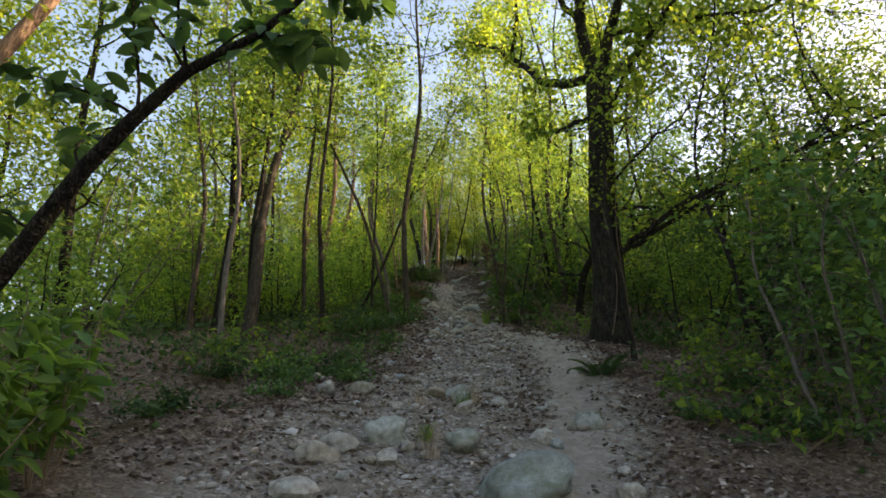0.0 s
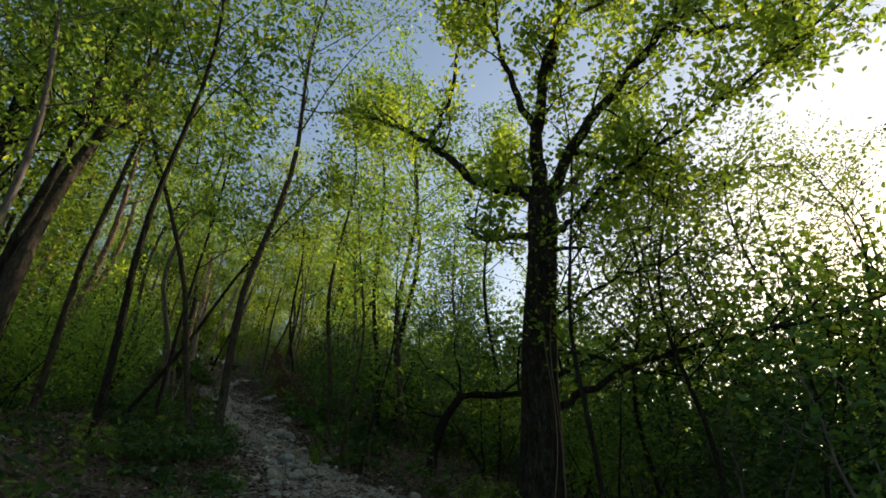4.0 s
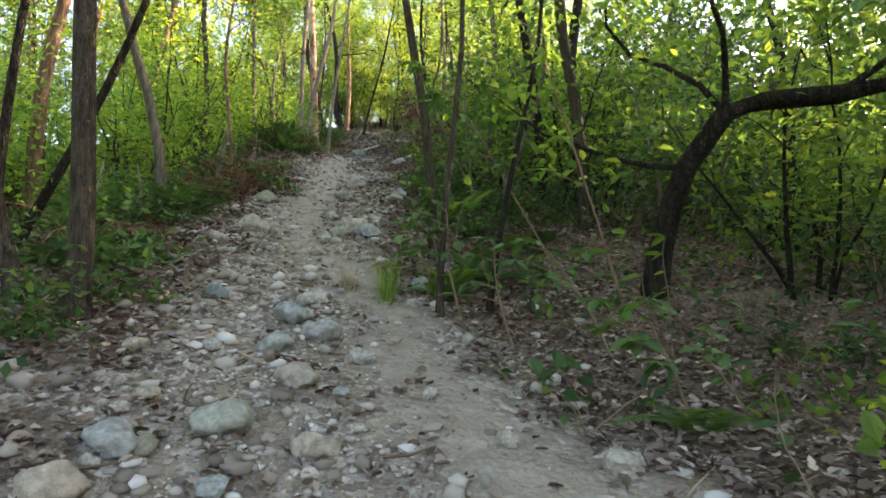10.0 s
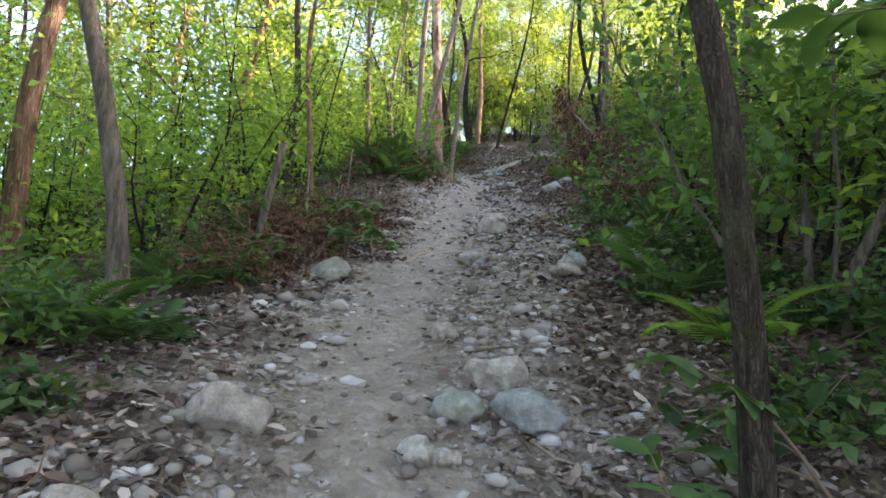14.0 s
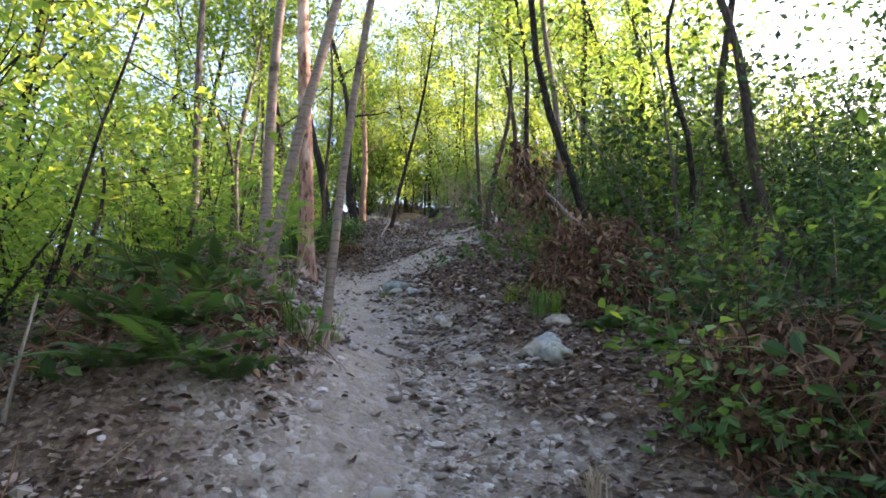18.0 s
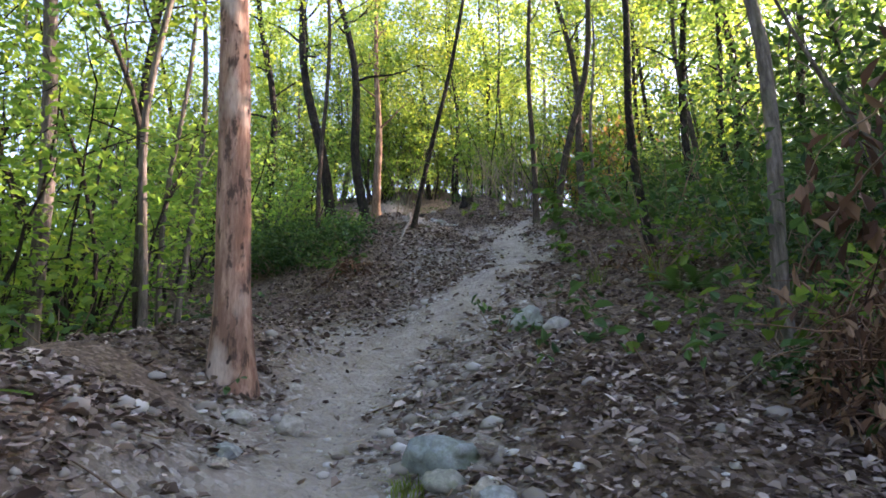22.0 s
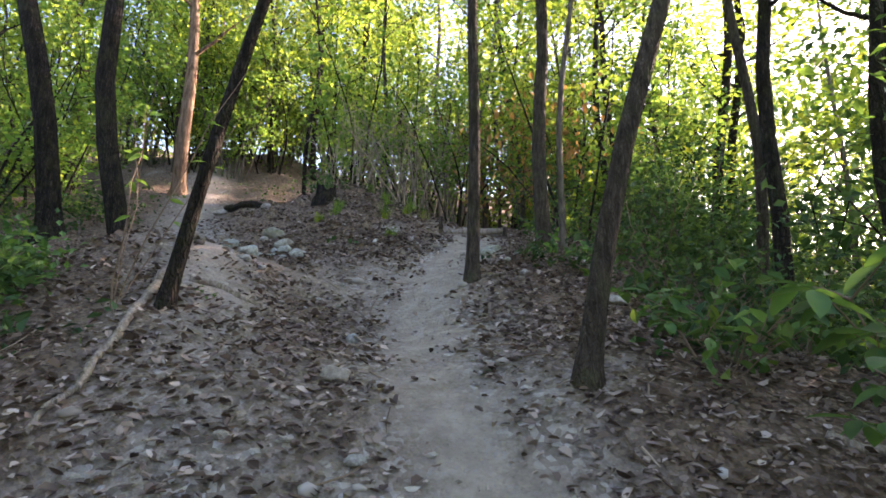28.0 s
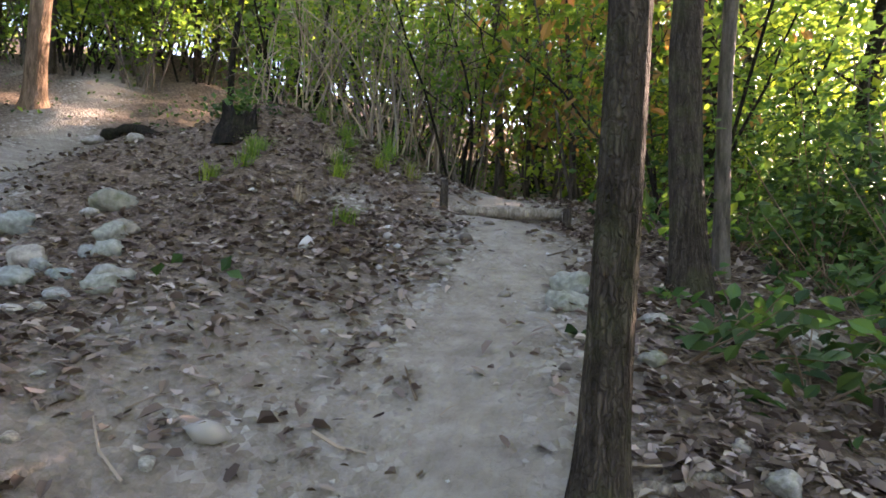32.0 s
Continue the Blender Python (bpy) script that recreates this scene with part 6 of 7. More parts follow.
for n, (x, y, size, kind) in enumerate([(-4.1, 7.45, 0.45, 2), (-4.0, 7.8, 0.5, 1), (-11.55, 10.5, 0.5, 1), (-11.1, 10.55, 0.4, 1), (-10.9, 10.0, 0.4, 1), (-3.9, 7.2, 0.4, 0), (-6.9, 6.4, 0.5, 1), (-7.2, 6.2, 0.55, 0), (-5.6, 4.9, 0.45, 1),
                                       (0.9, 3.9, 0.5, 1), (-12.5, 10.6, 0.6, 1), (-10.2, 9.0, 0.5, 1), (-9.2, 7.6, 0.5, 1), (-19.6, 17.6, 0.5, 0), (-6.1, 9.6, 0.6, 0), (-6.8, 10.4, 0.6, 0), (-5.4, 9.1, 0.55, 2), (-7.6, 11.6, 0.5, 1)]):
    fern(x, y, size, 8, kind, 560 + n)


def grass(x, y, height, count, mat, seed, label):
    rng = np.random.default_rng(seed)
    a, o = rng.uniform(0, 6.28, count), rng.uniform(0, 0.09, count)
    base = np.c_[o * np.cos(a * 3), o * np.sin(a * 3), -0.02 + 0 * a]
    h = height * rng.uniform(0.5, 1.15, count)
    out = rng.uniform(0.2, 1.2, count) * h
    d = np.c_[np.cos(a), np.sin(a), 0 * a]
    s = np.c_[-np.sin(a), np.cos(a), 0 * a] * 0.0026
    mid = base + d * out[:, None] * 0.35 + np.c_[0 * a, 0 * a, h * 0.7]
    tip = base + d * out[:, None] + np.c_[0 * a, 0 * a, h * 0.85]
    v = np.stack([base - s, base + s, mid + s * 0.8, mid - s * 0.8, tip], 1).reshape(-1, 3)
    k = 5 * np.arange(count)[:, None]
    ob = new("grass_tuft", mesh_of("grass_tuft", v, [k + [0, 1, 2, 3], k + [3, 2, 4]], mat, False))
    ob.location = (x, y, ground_at(x, y))
    return tagged(ob, label, "grass", "grass tufts")


for n, (x, y, h) in enumerate([(-10.9, 13.35, 0.28), (-4.15, 6.75, 0.4), (-4.3, 6.95, 0.35), (-13.5, 17.4, 0.3), (-13.9, 16.9, 0.25), (-11.0, 10.95, 0.3), (-10.95, 11.2, 0.28), (-20.3, 23.4, 0.25), (-20.9, 23.0, 0.2), (-19.9, 23.9, 0.22), (-21.3, 24.3, 0.25), (1.3, 0.5, 0.2), (-12.75, 13.3, 0.12), (-20.6, 24.6, 0.3), (-19.6, 22.6, 0.16)]):
    grass(x, y, h, 70, LEAF_MID if n % 3 else LEAF_SUN, 600 + n, "tuft of long green grass")
for n, (x, y, h) in enumerate([(0.28, 2.1, 0.3), (-10.6, 13.7, 0.3), (-20.1, 22.7, 0.2), (-4.45, 6.6, 0.25), (0.1, 1.4, 0.2), (-9.0, 11.3, 0.25)]):
    grass(x, y, h, 60, STRAW, 630 + n, "tuft of dry straw-coloured grass")


def dead_heap(x, y, radius, height, count, seed, label):
    """A tangle of dry bracken: bent stalks and dead fronds."""
    rng = np.random.default_rng(seed)
    root = tagged(new("dry_bracken"), label, "dry bracken")
    root.location = (x, y, ground_at(x, y))
    pieces = []
    for i in range(count):
        a, r = rng.uniform(0, 6.28), radius * rng.uniform(0, 1) ** 0.6
        h = height * (1 - (r / radius) ** 2) * rng.uniform(0.2, 1.0)
        px, py = r * math.cos(a), r * math.sin(a)
        start = (px, py, ground_at(x + px, y + py) - ground_at(x, y) + h)
        pieces.append(tube(wander(rng, start, rng.normal(0, 1, 3) * [1, 1, 0.5] + [0, 0, -0.25], rng.uniform(0.25, 0.7), 5, 0.2, -0.06), np.linspace(0.0045, 0.002, 6), 4))
    tangle = part("tangle", mesh_of("tangle", *joined(pieces), DRY_FERN), root, "tangled brown stalks")
    tangle["kind"] = "stuff"
    m = int(5 * count * min(1, height))
    a, r = rng.uniform(0, 6.28, m), radius * rng.uniform(0, 1, m) ** 0.55
    c = np.c_[r * np.cos(a), r * np.sin(a)]
    h = height * (1 - (r / radius) ** 2) * rng.uniform(0.1, 1.0, m) ** 0.7 * (0.8 + 0.3 * ripple(c + [x, y], 0.7))
    c = np.c_[c, heights(c + [x, y]) - ground_at(x, y) + 0.02 + np.abs(h)]
    part("withered_leaves", mesh_of("withered_leaves", *leaves(rng, c, 0.075, 0.4, 1.2, fine=True), DRY_FERN, False), root, "withered red-brown leaves")["kind"] = "stuff"
    for i in range(count // 7):
        a, r = rng.uniform(0, 6.28), radius * rng.uniform(0.1, 0.95)
        h = height * (1 - (r / radius) ** 2) * rng.uniform(0.5, 1.0)
        ob = part("frond", DEAD_FROND, root)
        k = rng.uniform(0.2, 0.42)
        px, py = r * math.cos(a), r * math.sin(a)
        ob.matrix_basis = Matrix.Translation((px, py, ground_at(x + px, y + py) - ground_at(x, y) + h)) @ Euler((rng.normal(0, 0.7), rng.uniform(-0.2, 0.9), rng.uniform(0, 6.28))).to_matrix().to_4x4() @ Matrix.Diagonal((k, k, k, 1))
    return root


dead_heap(-10.2, 14.1, 0.9, 1.1, 620, 701, "heap of dry red-brown bracken beside the path")
dead_heap(-9.9, 15.2, 0.8, 0.9, 420, 702, "heap of dry red-brown bracken beside the path")
dead_heap(-11.2, 15.1, 0.5, 0.9, 220, 703, "heap of dry red-brown bracken beside the path")
dead_heap(-9.0, 7.75, 0.75, 0.4, 380, 704, "flattened dry brown bracken on the bank")
dead_heap(-9.6, 8.6, 0.7, 0.45, 240, 705, "flattened dry brown bracken on the bank")
dead_heap(-8.3, 7.25, 0.6, 0.35, 160, 706, "flattened dry brown bracken on the bank")
dead_heap(-10.6, 8.3, 0.7, 0.5, 160, 707, "flattened dry brown bracken on the bank")
dead_heap(-5.9, 5.3, 0.6, 0.25, 60, 708, "flattened dry brown bracken on the bank")
dead_heap(-13.9, 18.0, 0.6, 0.3, 50, 710, "flattened dry brown bracken on the bank")


def dead_treetop():
    """A dead treetop that hangs over the bracken, with brown leaves still on it."""
    rng = np.random.default_rng(61)
    at = np.array([-10.0, 14.1, ground_at(-10.0, 14.1)])
    root = tagged(new("fallen_treetop"), "dead fallen treetop with withered brown leaves over the bracken", "fallen branch")
    root.location = at
    pts = np.array([(-9.9, 14.2, at[2] - 0.1), (-10.1, 14.05, 4.1), (-10.38, 13.9, 4.5), (-10.71, 13.76, 4.95), (-10.85, 13.7, 5.2), (-10.95, 13.65, 5.45)]) - at
    part("bough", mesh_of("bough", *tube(pts, np.linspace(0.035, 0.008, 6), 7), WOOD_GREY), root)
    wood, spots = [], []
    for i in range(34):
        k = rng.uniform(0.6, 4.9)
        q = np.array([np.interp(k, np.arange(6), pts[:, j]) for j in range(3)])
        sub = wander(rng, q, rng.normal(0, 0.7, 3) + [0.1, -0.1, -0.5], rng.uniform(0.25, 0.75), 5, 0.2, -0.1)
        wood.append(tube(sub, np.linspace(0.006, 0.002, 6), 4))
        spots += list(sub[1:])
    part("branchwork", mesh_of("branchwork", *joined(wood), TWIG), root)["kind"] = "stuff"
    spots = np.array(spots)
    c = spots[rng.integers(0, len(spots), 900)] + rng.normal(0, 0.05, (900, 3))
    part("dead_leaves", mesh_of("dead_leaves", *leaves(rng, c, 0.09, 0.4, 1.5, fine=True), DRY_FERN, False), root, "withered brown leaves")


dead_treetop()


# ---------------------------------------------------------------- wood on the ground
def stick(name, pts, r0, r1, mat, label, category, lift=0.0, sides=8):
    """A bent piece of wood lying along points of the plan."""
    fine = np.array([np.interp(np.linspace(0, len(pts) - 1, 4 * len(pts)), np.arange(len(pts)), [p[i] for p in pts]) for i in (0, 1)]).T
    fine = fine + 0.012 * np.c_[np.sin(np.arange(len(fine)) * 1.3), np.cos(np.arange(len(fine)) * 1.7)]
    r = np.linspace(r0, r1, len(fine)) * (1 + 0.08 * np.sin(np.arange(len(fine)) * 2.1))
    at = np.array([pts[0][0], pts[0][1], ground_at(*pts[0])])
    z = heights(fine) + r * 0.55 + lift
    v, f = tube(np.c_[fine, z] - at, r, sides)
    n = len(v)
    caps = [np.array([list(range(sides))[::-1]]), np.array([[n - sides + k for k in range(sides)]])]
    ob = new(name, mesh_of(name, v, [f] + caps, mat))
    ob.location = at
    return tagged(ob, label, category)


stick("exposed_root", [(-22.3, 21.6), (-21.2, 20.7), (-20.2, 20.0), (-19.3, 19.2), (-18.75, 18.65)], 0.06, 0.035, WOOD_GREY, "long pale exposed tree root along the bank", "root", 0.02)
stick("exposed_root", [(-18.75, 18.65), (-18.4, 18.25), (-18.05, 17.85), (-17.85, 17.5)], 0.035, 0.015, WOOD_GREY, "pale exposed tree root hanging down the bank", "root", 0.01)
stick("fallen_branch", [(-14.86, 19.49), (-14.5, 19.6), (-14.11, 19.83)], 0.028, 0.02, WOOD_GREY, "grey fallen branch lying in the litter", "branch")
stick("exposed_root", [(-15.7, 14.3), (-15.85, 14.6), (-15.9, 14.95), (-15.7, 15.3)], 0.016, 0.01, WOOD_GREY, "thin curved root across the path's edge", "root")
stick("exposed_root", [(-11.58, 12.51), (-11.2, 12.7), (-10.88, 12.95)], 0.03, 0.015, BARK_GREY, "worn root crossing the path", "root", -0.012)
stick("exposed_root", [(-11.3, 12.2), (-10.9, 12.35), (-10.5, 12.5)], 0.022, 0.012, BARK_GREY, "worn root crossing the path", "root", -0.01)
stick("curved_root", [(-1.95, 4.72), (-1.78, 4.95), (-1.72, 5.15), (-1.76, 5.3)], 0.03, 0.018, WOOD_GREY, "pale curved root lying on the path", "root")
stick("exposed_root", [(-8.45, 9.68), (-8.2, 9.45), (-7.99, 9.25), (-7.8, 9.3), (-7.5, 9.4)], 0.04, 0.03, WOOD_GREY, "grey root forming a small step in the path", "root", -0.01)
stick("dead_stick", [(-8.03, 8.63), (-8.3, 9.0), (-8.56, 9.34)], 0.014, 0.008, STRAW, "dry stick lying on the path", "stick")
stick("dead_stick", [(-2.95, 3.9), (-2.77, 3.76), (-2.6, 3.6)], 0.016, 0.01, WOOD_GREY, "dry stick lying on the path", "stick")
stick("dead_stick", [(-13.5, 13.95), (-13.6, 14.25), (-13.7, 14.6)], 0.013, 0.008, WOOD_GREY, "dry stick lying on the path", "stick")
stick("dead_stick", [(-14.55, 13.6), (-14.75, 13.85), (-15.0, 14.2), (-15.3, 14.5)], 0.012, 0.006, WOOD_GREY, "dry stick beside the dead trunk", "stick")
stick("broken_log", [(-7.95, 6.3), (-7.85, 6.7), (-7.75, 7.1)], 0.055, 0.045, BARK_BROWN, "broken weathered log on the bank", "log", -0.01)
stick("wooden_edge", [(-18.85, 18.98), (-18.6, 19.2), (-18.42, 19.45)], 0.03, 0.03, WOOD_GREY, "worn timber edge of an old path step", "step edge", -0.01)


def build_log_step():
    root = tagged(new("log_step"), "path step made of a log held by wooden stakes", "step")
    a, b = np.array((-19.3, 23.62)), np.array((-18.5, 23.9))
    root.location = (a[0], a[1], ground_at(*a))
    pts = np.array([a + (b - a) * k for k in np.linspace(0, 1, 7)])
    z = np.full(7, (ground_at(*a) + ground_at(*b)) / 2 + 0.05)
    v, f = tube(np.c_[pts, z] - [a[0], a[1], ground_at(*a)], np.full(7, 0.05) + 0.004 * np.sin(np.arange(7) * 2), 12)
    caps = [np.array([list(range(12))[::-1]]), np.array([[len(v) - 12 + k for k in range(12)]])]
    part("log", mesh_of("log", v, [f] + caps, WOOD_GREY), root)
    for q, h in ((a + [-0.07, -0.05], 0.24), (b + [0.05, -0.03], 0.15)):
        base = np.array([q[0] - a[0], q[1] - a[1], ground_at(*q) - ground_at(*a)])
        pv, pf = tube(np.array([base + [0, 0, k] for k in (-0.15, 0, h * 0.6, h)]), np.array([0.035, 0.035, 0.034, 0.03]), 9)
        part("stake", mesh_of("stake", pv, [pf, np.array([[len(pv) - 9 + k for k in range(9)]])], BARK_BROWN), root)


build_log_step()


def build_stump(x, y):
    rng = np.random.default_rng(9)
    root = tagged(new("tree_stump"), "old split dark tree stump on the mound", "stump")
    root.location = (x, y, ground_at(x, y))
    sides = 22
    a = np.arange(sides) * 2 * math.pi / sides
    rows = []
    for h, r in ((-0.15, 0.23), (0.0, 0.19), (0.06, 0.165), (0.12, 0.155), (0.17, 0.15)):
        top = (0.13 * np.abs(np.sin(a * 1.5 + 1)) ** 2 - 0.07 * np.abs(np.cos(a * 4)) + rng.normal(0, 0.015, sides)) * (h > 0.15)
        rr = r * (1 + 0.12 * np.sin(a * 5) + rng.normal(0, 0.04, sides))
        rows.append(np.c_[rr * np.cos(a), rr * np.sin(a), h + top])
    for h, r in ((0.1, 0.09), (0.04, 0.03)):
        rows.append(np.c_[r * np.cos(a), r * np.sin(a), np.full(sides, h)])
    v = np.concatenate(rows)
    i = (np.arange(6)[:, None] * sides + np.arange(sides)).ravel()
    j = (np.arange(6)[:, None] * sides + (np.arange(sides) + 1) % sides).ravel()
    part("wood", mesh_of("wood", v, np.c_[i, j, j + sides, i + sides], BARK_DARK), root)


build_stump(-21.57, 23.43)


# ---------------------------------------------------------------- the leaning tree at the start
def build_leaning_tree():
    rng = np.random.default_rng(21)
    at = Vector((1.35, -3.3, ground_at(1.35, -3.3)))
    root = tagged(new("leaning_tree"), "dark young tree leaning over the path with large leaves", "tree")
    root.location = at
    pts = np.array([(1.35, -3.3, at.z - 0.3), (1.4, -3.25, at.z + 0.3), (1.58, -3.05, -2.8), (1.74, -2.92, -2.42), (1.91, -2.81, -2.2), (2.08, -2.72, -1.98), (2.34, -2.59, -1.68), (2.59, -2.44, -1.43), (2.82, -2.29, -1.22), (3.12, -2.04, -1.04), (3.37, -1.86, -0.8), (3.6, -1.5, -0.5)]) - np.array(at)
    wood = [tube(pts, np.array([0.08, 0.06, 0.055, 0.052, 0.05, 0.047, 0.043, 0.038, 0.032, 0.022, 0.014, 0.007]), 12)]
    for j, way, n in ((7, (0.2, 0.1, 0.8), 20), (7, (-0.5, -0.4, 0.5), 22), (8, (0.3, 0.5, 0.3), 16), (8, (0.5, -0.3, 0.2), 18), (9, (0.5, 0.6, -0.1), 22), (9, (0.3, 0.7, 0.2), 20), (10, (0.6, 0.4, 0.0), 22), (10, (0.2, 0.9, 0.1), 22), (11, (0.5, 0.5, 0.1), 18), (6, (-0.6, -0.3, 0.6), 20), (5, (-0.5, -0.6, 0.7), 20), (8, (-0.2, -0.3, 0.8), 16)):
        sub = wander(rng, pts[j], way, rng.uniform(0.55, 0.9) if j < 9 else rng.uniform(0.28, 0.42), 6, 0.16, -0.03)
        wood.append(tube(sub, np.linspace(0.010, 0.003, 7), 5))
        for i in range(int(1.5 * n)):
            q = sub[rng.integers(2, 7)] + rng.normal(0, 0.05, 3)
            set_leaf(BROAD[1 if i % 3 else 0], root, q, rng.uniform(0, 6.28), rng.uniform(-1.0, 0.1), rng.uniform(0.09, 0.17), rng.normal(0, 0.4))
    part("trunk", mesh_of("trunk", *joined(wood), BARK_DARK), root)


build_leaning_tree()


def build_side_bush(x, y, z_low, z_high, count, seed):
    """The leafy shoots that hang into view low down beside the start."""
    rng = np.random.default_rng(seed)
    at = Vector((x, y, ground_at(x, y)))
    root = tagged(new("leafy_shrub"), "shrub with large fresh green leaves beside the start of the path", "shrub")
    root.location = at
    for i in range(7):
        a = rng.uniform(0, 6.28)
        pts = wander(rng, (0.08 * math.cos(a), 0.08 * math.sin(a), -0.05), (0.14 * math.cos(a), 0.14 * math.sin(a), 1), z_high * rng.uniform(0.75, 1.0), 7, 0.05)
        stem = part("stem", mesh_of("stem", *tube(pts, np.linspace(0.009, 0.003, 8), 5), TWIG), root)
        for j in range(count // 7):
            q = pts[rng.integers(3, 8)] + rng.normal(0, 0.05, 3)
            set_leaf(BROAD[2 if j % 3 else 0], stem, q, rng.uniform(0, 6.28), rng.uniform(-0.8, 0.25), rng.uniform(0.10, 0.19), rng.normal(0, 0.35))


build_side_bush(2.0, -2.95, 0.3, 1.35, 240, 31)
build_side_bush(1.6, -2.85, 0.3, 1.3, 210, 32)
build_side_bush(1.25, -2.65, 0.3, 1.2, 190, 33)
build_side_bush(0.75, -2.3, 0.3, 1.1, 190, 34)
build_side_bush(0.7, -2.7, 0.3, 1.25, 150, 35)
for n, (px, py, h, kind) in enumerate([(-15.67, 21.28, 0.5, 1), (-15.39, 21.0, 0.4, 1), (-15.25, 19.9, 0.45, 1), (-15.5, 21.6, 0.6, 1), (-15.0, 21.7, 0.7, 0), (-14.9, 20.6, 0.6, 1), (-14.6, 21.2, 0.8, 1), (-19.08, 16.67, 0.5, 1), (-18.53, 17.05, 0.45, 1), (-17.77, 16.43, 0.4, 1), (-18.9, 17.5, 0.5, 1),
                                       (-13.2, 18.6, 0.8, 0), (-13.0, 18.0, 0.9, 1), (-12.4, 17.4, 0.8, 1), (-12.0, 16.6, 0.7, 1), (-9.0, 13.6, 0.9, 1), (-8.4, 12.9, 0.8, 1), (-8.0, 12.2, 0.8, 1), (-7.4, 11.4, 0.7, 1), (-13.3, 19.4, 0.9, 1)]):
    broadleaf(px, py, h, 0.45, 40, 0.10, kind, 800 + n)

for n in range(26):
    i = n % 13 + 4
    a, b = CENTRE[i // 2 + 2], CENTRE[i // 2 + 3]
    w, off = RNG.uniform(0, 1), RNG.uniform(1.3, 2.2) * (1 if n % 2 else -1)
    v = (b - a) / np.hypot(*(b - a))
    q = a + (b - a) * w + off * np.array([-v[1], v[0]])
    broadleaf(q[0], q[1], RNG.uniform(0.3, 0.6), 0.4, 24, 0.09, int(n % 3 == 0), 840 + n)
for n in range(14):
    i = n // 2 + 4
    a, b = CENTRE[i], CENTRE[i + 1]
    v = (b - a) / np.hypot(*(b - a))
    q = a + (b - a) * RNG.uniform(0, 1) + RNG.uniform(1.35, 2.3) * (1 if n % 3 else -1) * np.array([-v[1], v[0]])
    fern(q[0], q[1], RNG.uniform(0.3, 0.5), 8, n % 2, 870 + n)

for n, (px, py, h, kind) in enumerate([(-11.05, 10.1, 0.3, 1), (-11.15, 10.3, 0.35, 0), (-10.8, 10.4, 0.35, 1), (-11.1, 10.65, 0.5, 0), (-10.92, 10.77, 0.45, 0), (-10.65, 10.2, 0.25, 1), (-10.66, 10.77, 0.4, 0), (-10.5, 10.35, 0.22, 1), (-11.5, 10.9, 0.6, 0), (-12.1, 11.4, 0.4, 1), (-12.6, 11.6, 0.45, 0), (-11.9, 10.6, 0.5, 1),
                                       (-3.0, 1.1, 0.45, 1), (-3.3, 2.1, 0.4, 0), (-3.8, 1.85, 0.5, 1), (-3.9, 2.6, 0.45, 0), (0.8, 6.3, 0.6, 1), (1.3, 4.5, 0.45, 1), (2.2, 4.85, 0.5, 0), (-12.75, 14.5, 0.2, 1), (-13.9, 15.3, 0.25, 1)]):
    broadleaf(px, py, h, 0.3, 24, 0.075, kind, 900 + n)
for n, (px, py, size) in enumerate([(-10.62, 10.05, 0.42), (-10.45, 10.2, 0.36), (-10.9, 10.2, 0.36), (-11.2, 9.9, 0.4), (-11.3, 10.5, 0.36), (-10.75, 9.8, 0.4)]):
    fern(px, py, size, 7, n % 2, 930 + n)
for n, (px, py, h) in enumerate([(1.3, 0.55, 0.2), (0.55, 1.65, 0.3), (1.6, 0.3, 0.25), (1.95, 2.2, 0.2), (-10.75, 10.95, 0.28), (-10.9, 10.9, 0.25)]):
    grass(px, py, h, 60, LEAF_FRESH if n % 2 else STRAW, 940 + n, "tuft of grass between the stones")

dead_heap(-11.4, 9.9, 0.6, 0.3, 140, 711, "flattened dry brown bracken on the bank")
dead_heap(-10.75, 10.5, 0.35, 0.25, 70, 712, "flattened dry brown bracken on the bank")
dead_heap(-17.65, 16.5, 0.4, 0.3, 70, 713, "withered russet fern beside the path")
dead_heap(-8.3, 12.6, 0.8, 0.8, 500, 714, "heap of dry red-brown bracken beside the path")


def bracken_shoot(x, y, height, seed):
    """A tall young stalk of bracken that is just unfolding its first fronds."""
    rng = np.random.default_rng(seed)
    root = tagged(new("bracken_shoot"), "tall pale-green stalk of unfolding bracken", "fern", "bracken shoots on the bank")
    root.location = (x, y, ground_at(x, y))
    pts = wander(rng, (0, 0, -0.05), (rng.normal(0, 0.06), rng.normal(0, 0.06), 1), height, 7, 0.04)
    part("stalk", mesh_of("stalk", *tube(pts, np.linspace(0.0055, 0.003, 8), 6), LEAF_MID), root)
    for i in range(5):
        ob = part("frond", FRONDS[2], root)
        k = rng.uniform(0.22, 0.4)
        ob.matrix_basis = Matrix.Translation(Vector(pts[7 - i // 2])) @ Matrix.Rotation(i * 2.5 + rng.uniform(-0.3, 0.3), 4, "Z") @ Matrix.Rotation(-rng.uniform(0.2, 0.7), 4, "Y") @ Matrix.Diagonal((k, k, k, 1))


for n, (px, py, h) in enumerate([(-11.95, 11.55, 0.85), (-12.1, 11.62, 0.7), (-11.75, 11.2, 0.9), (-12.4, 11.75, 0.6), (-11.3, 10.6, 0.8), (-11.0, 10.9, 0.7)]):
    bracken_shoot(px, py, h, 960 + n)
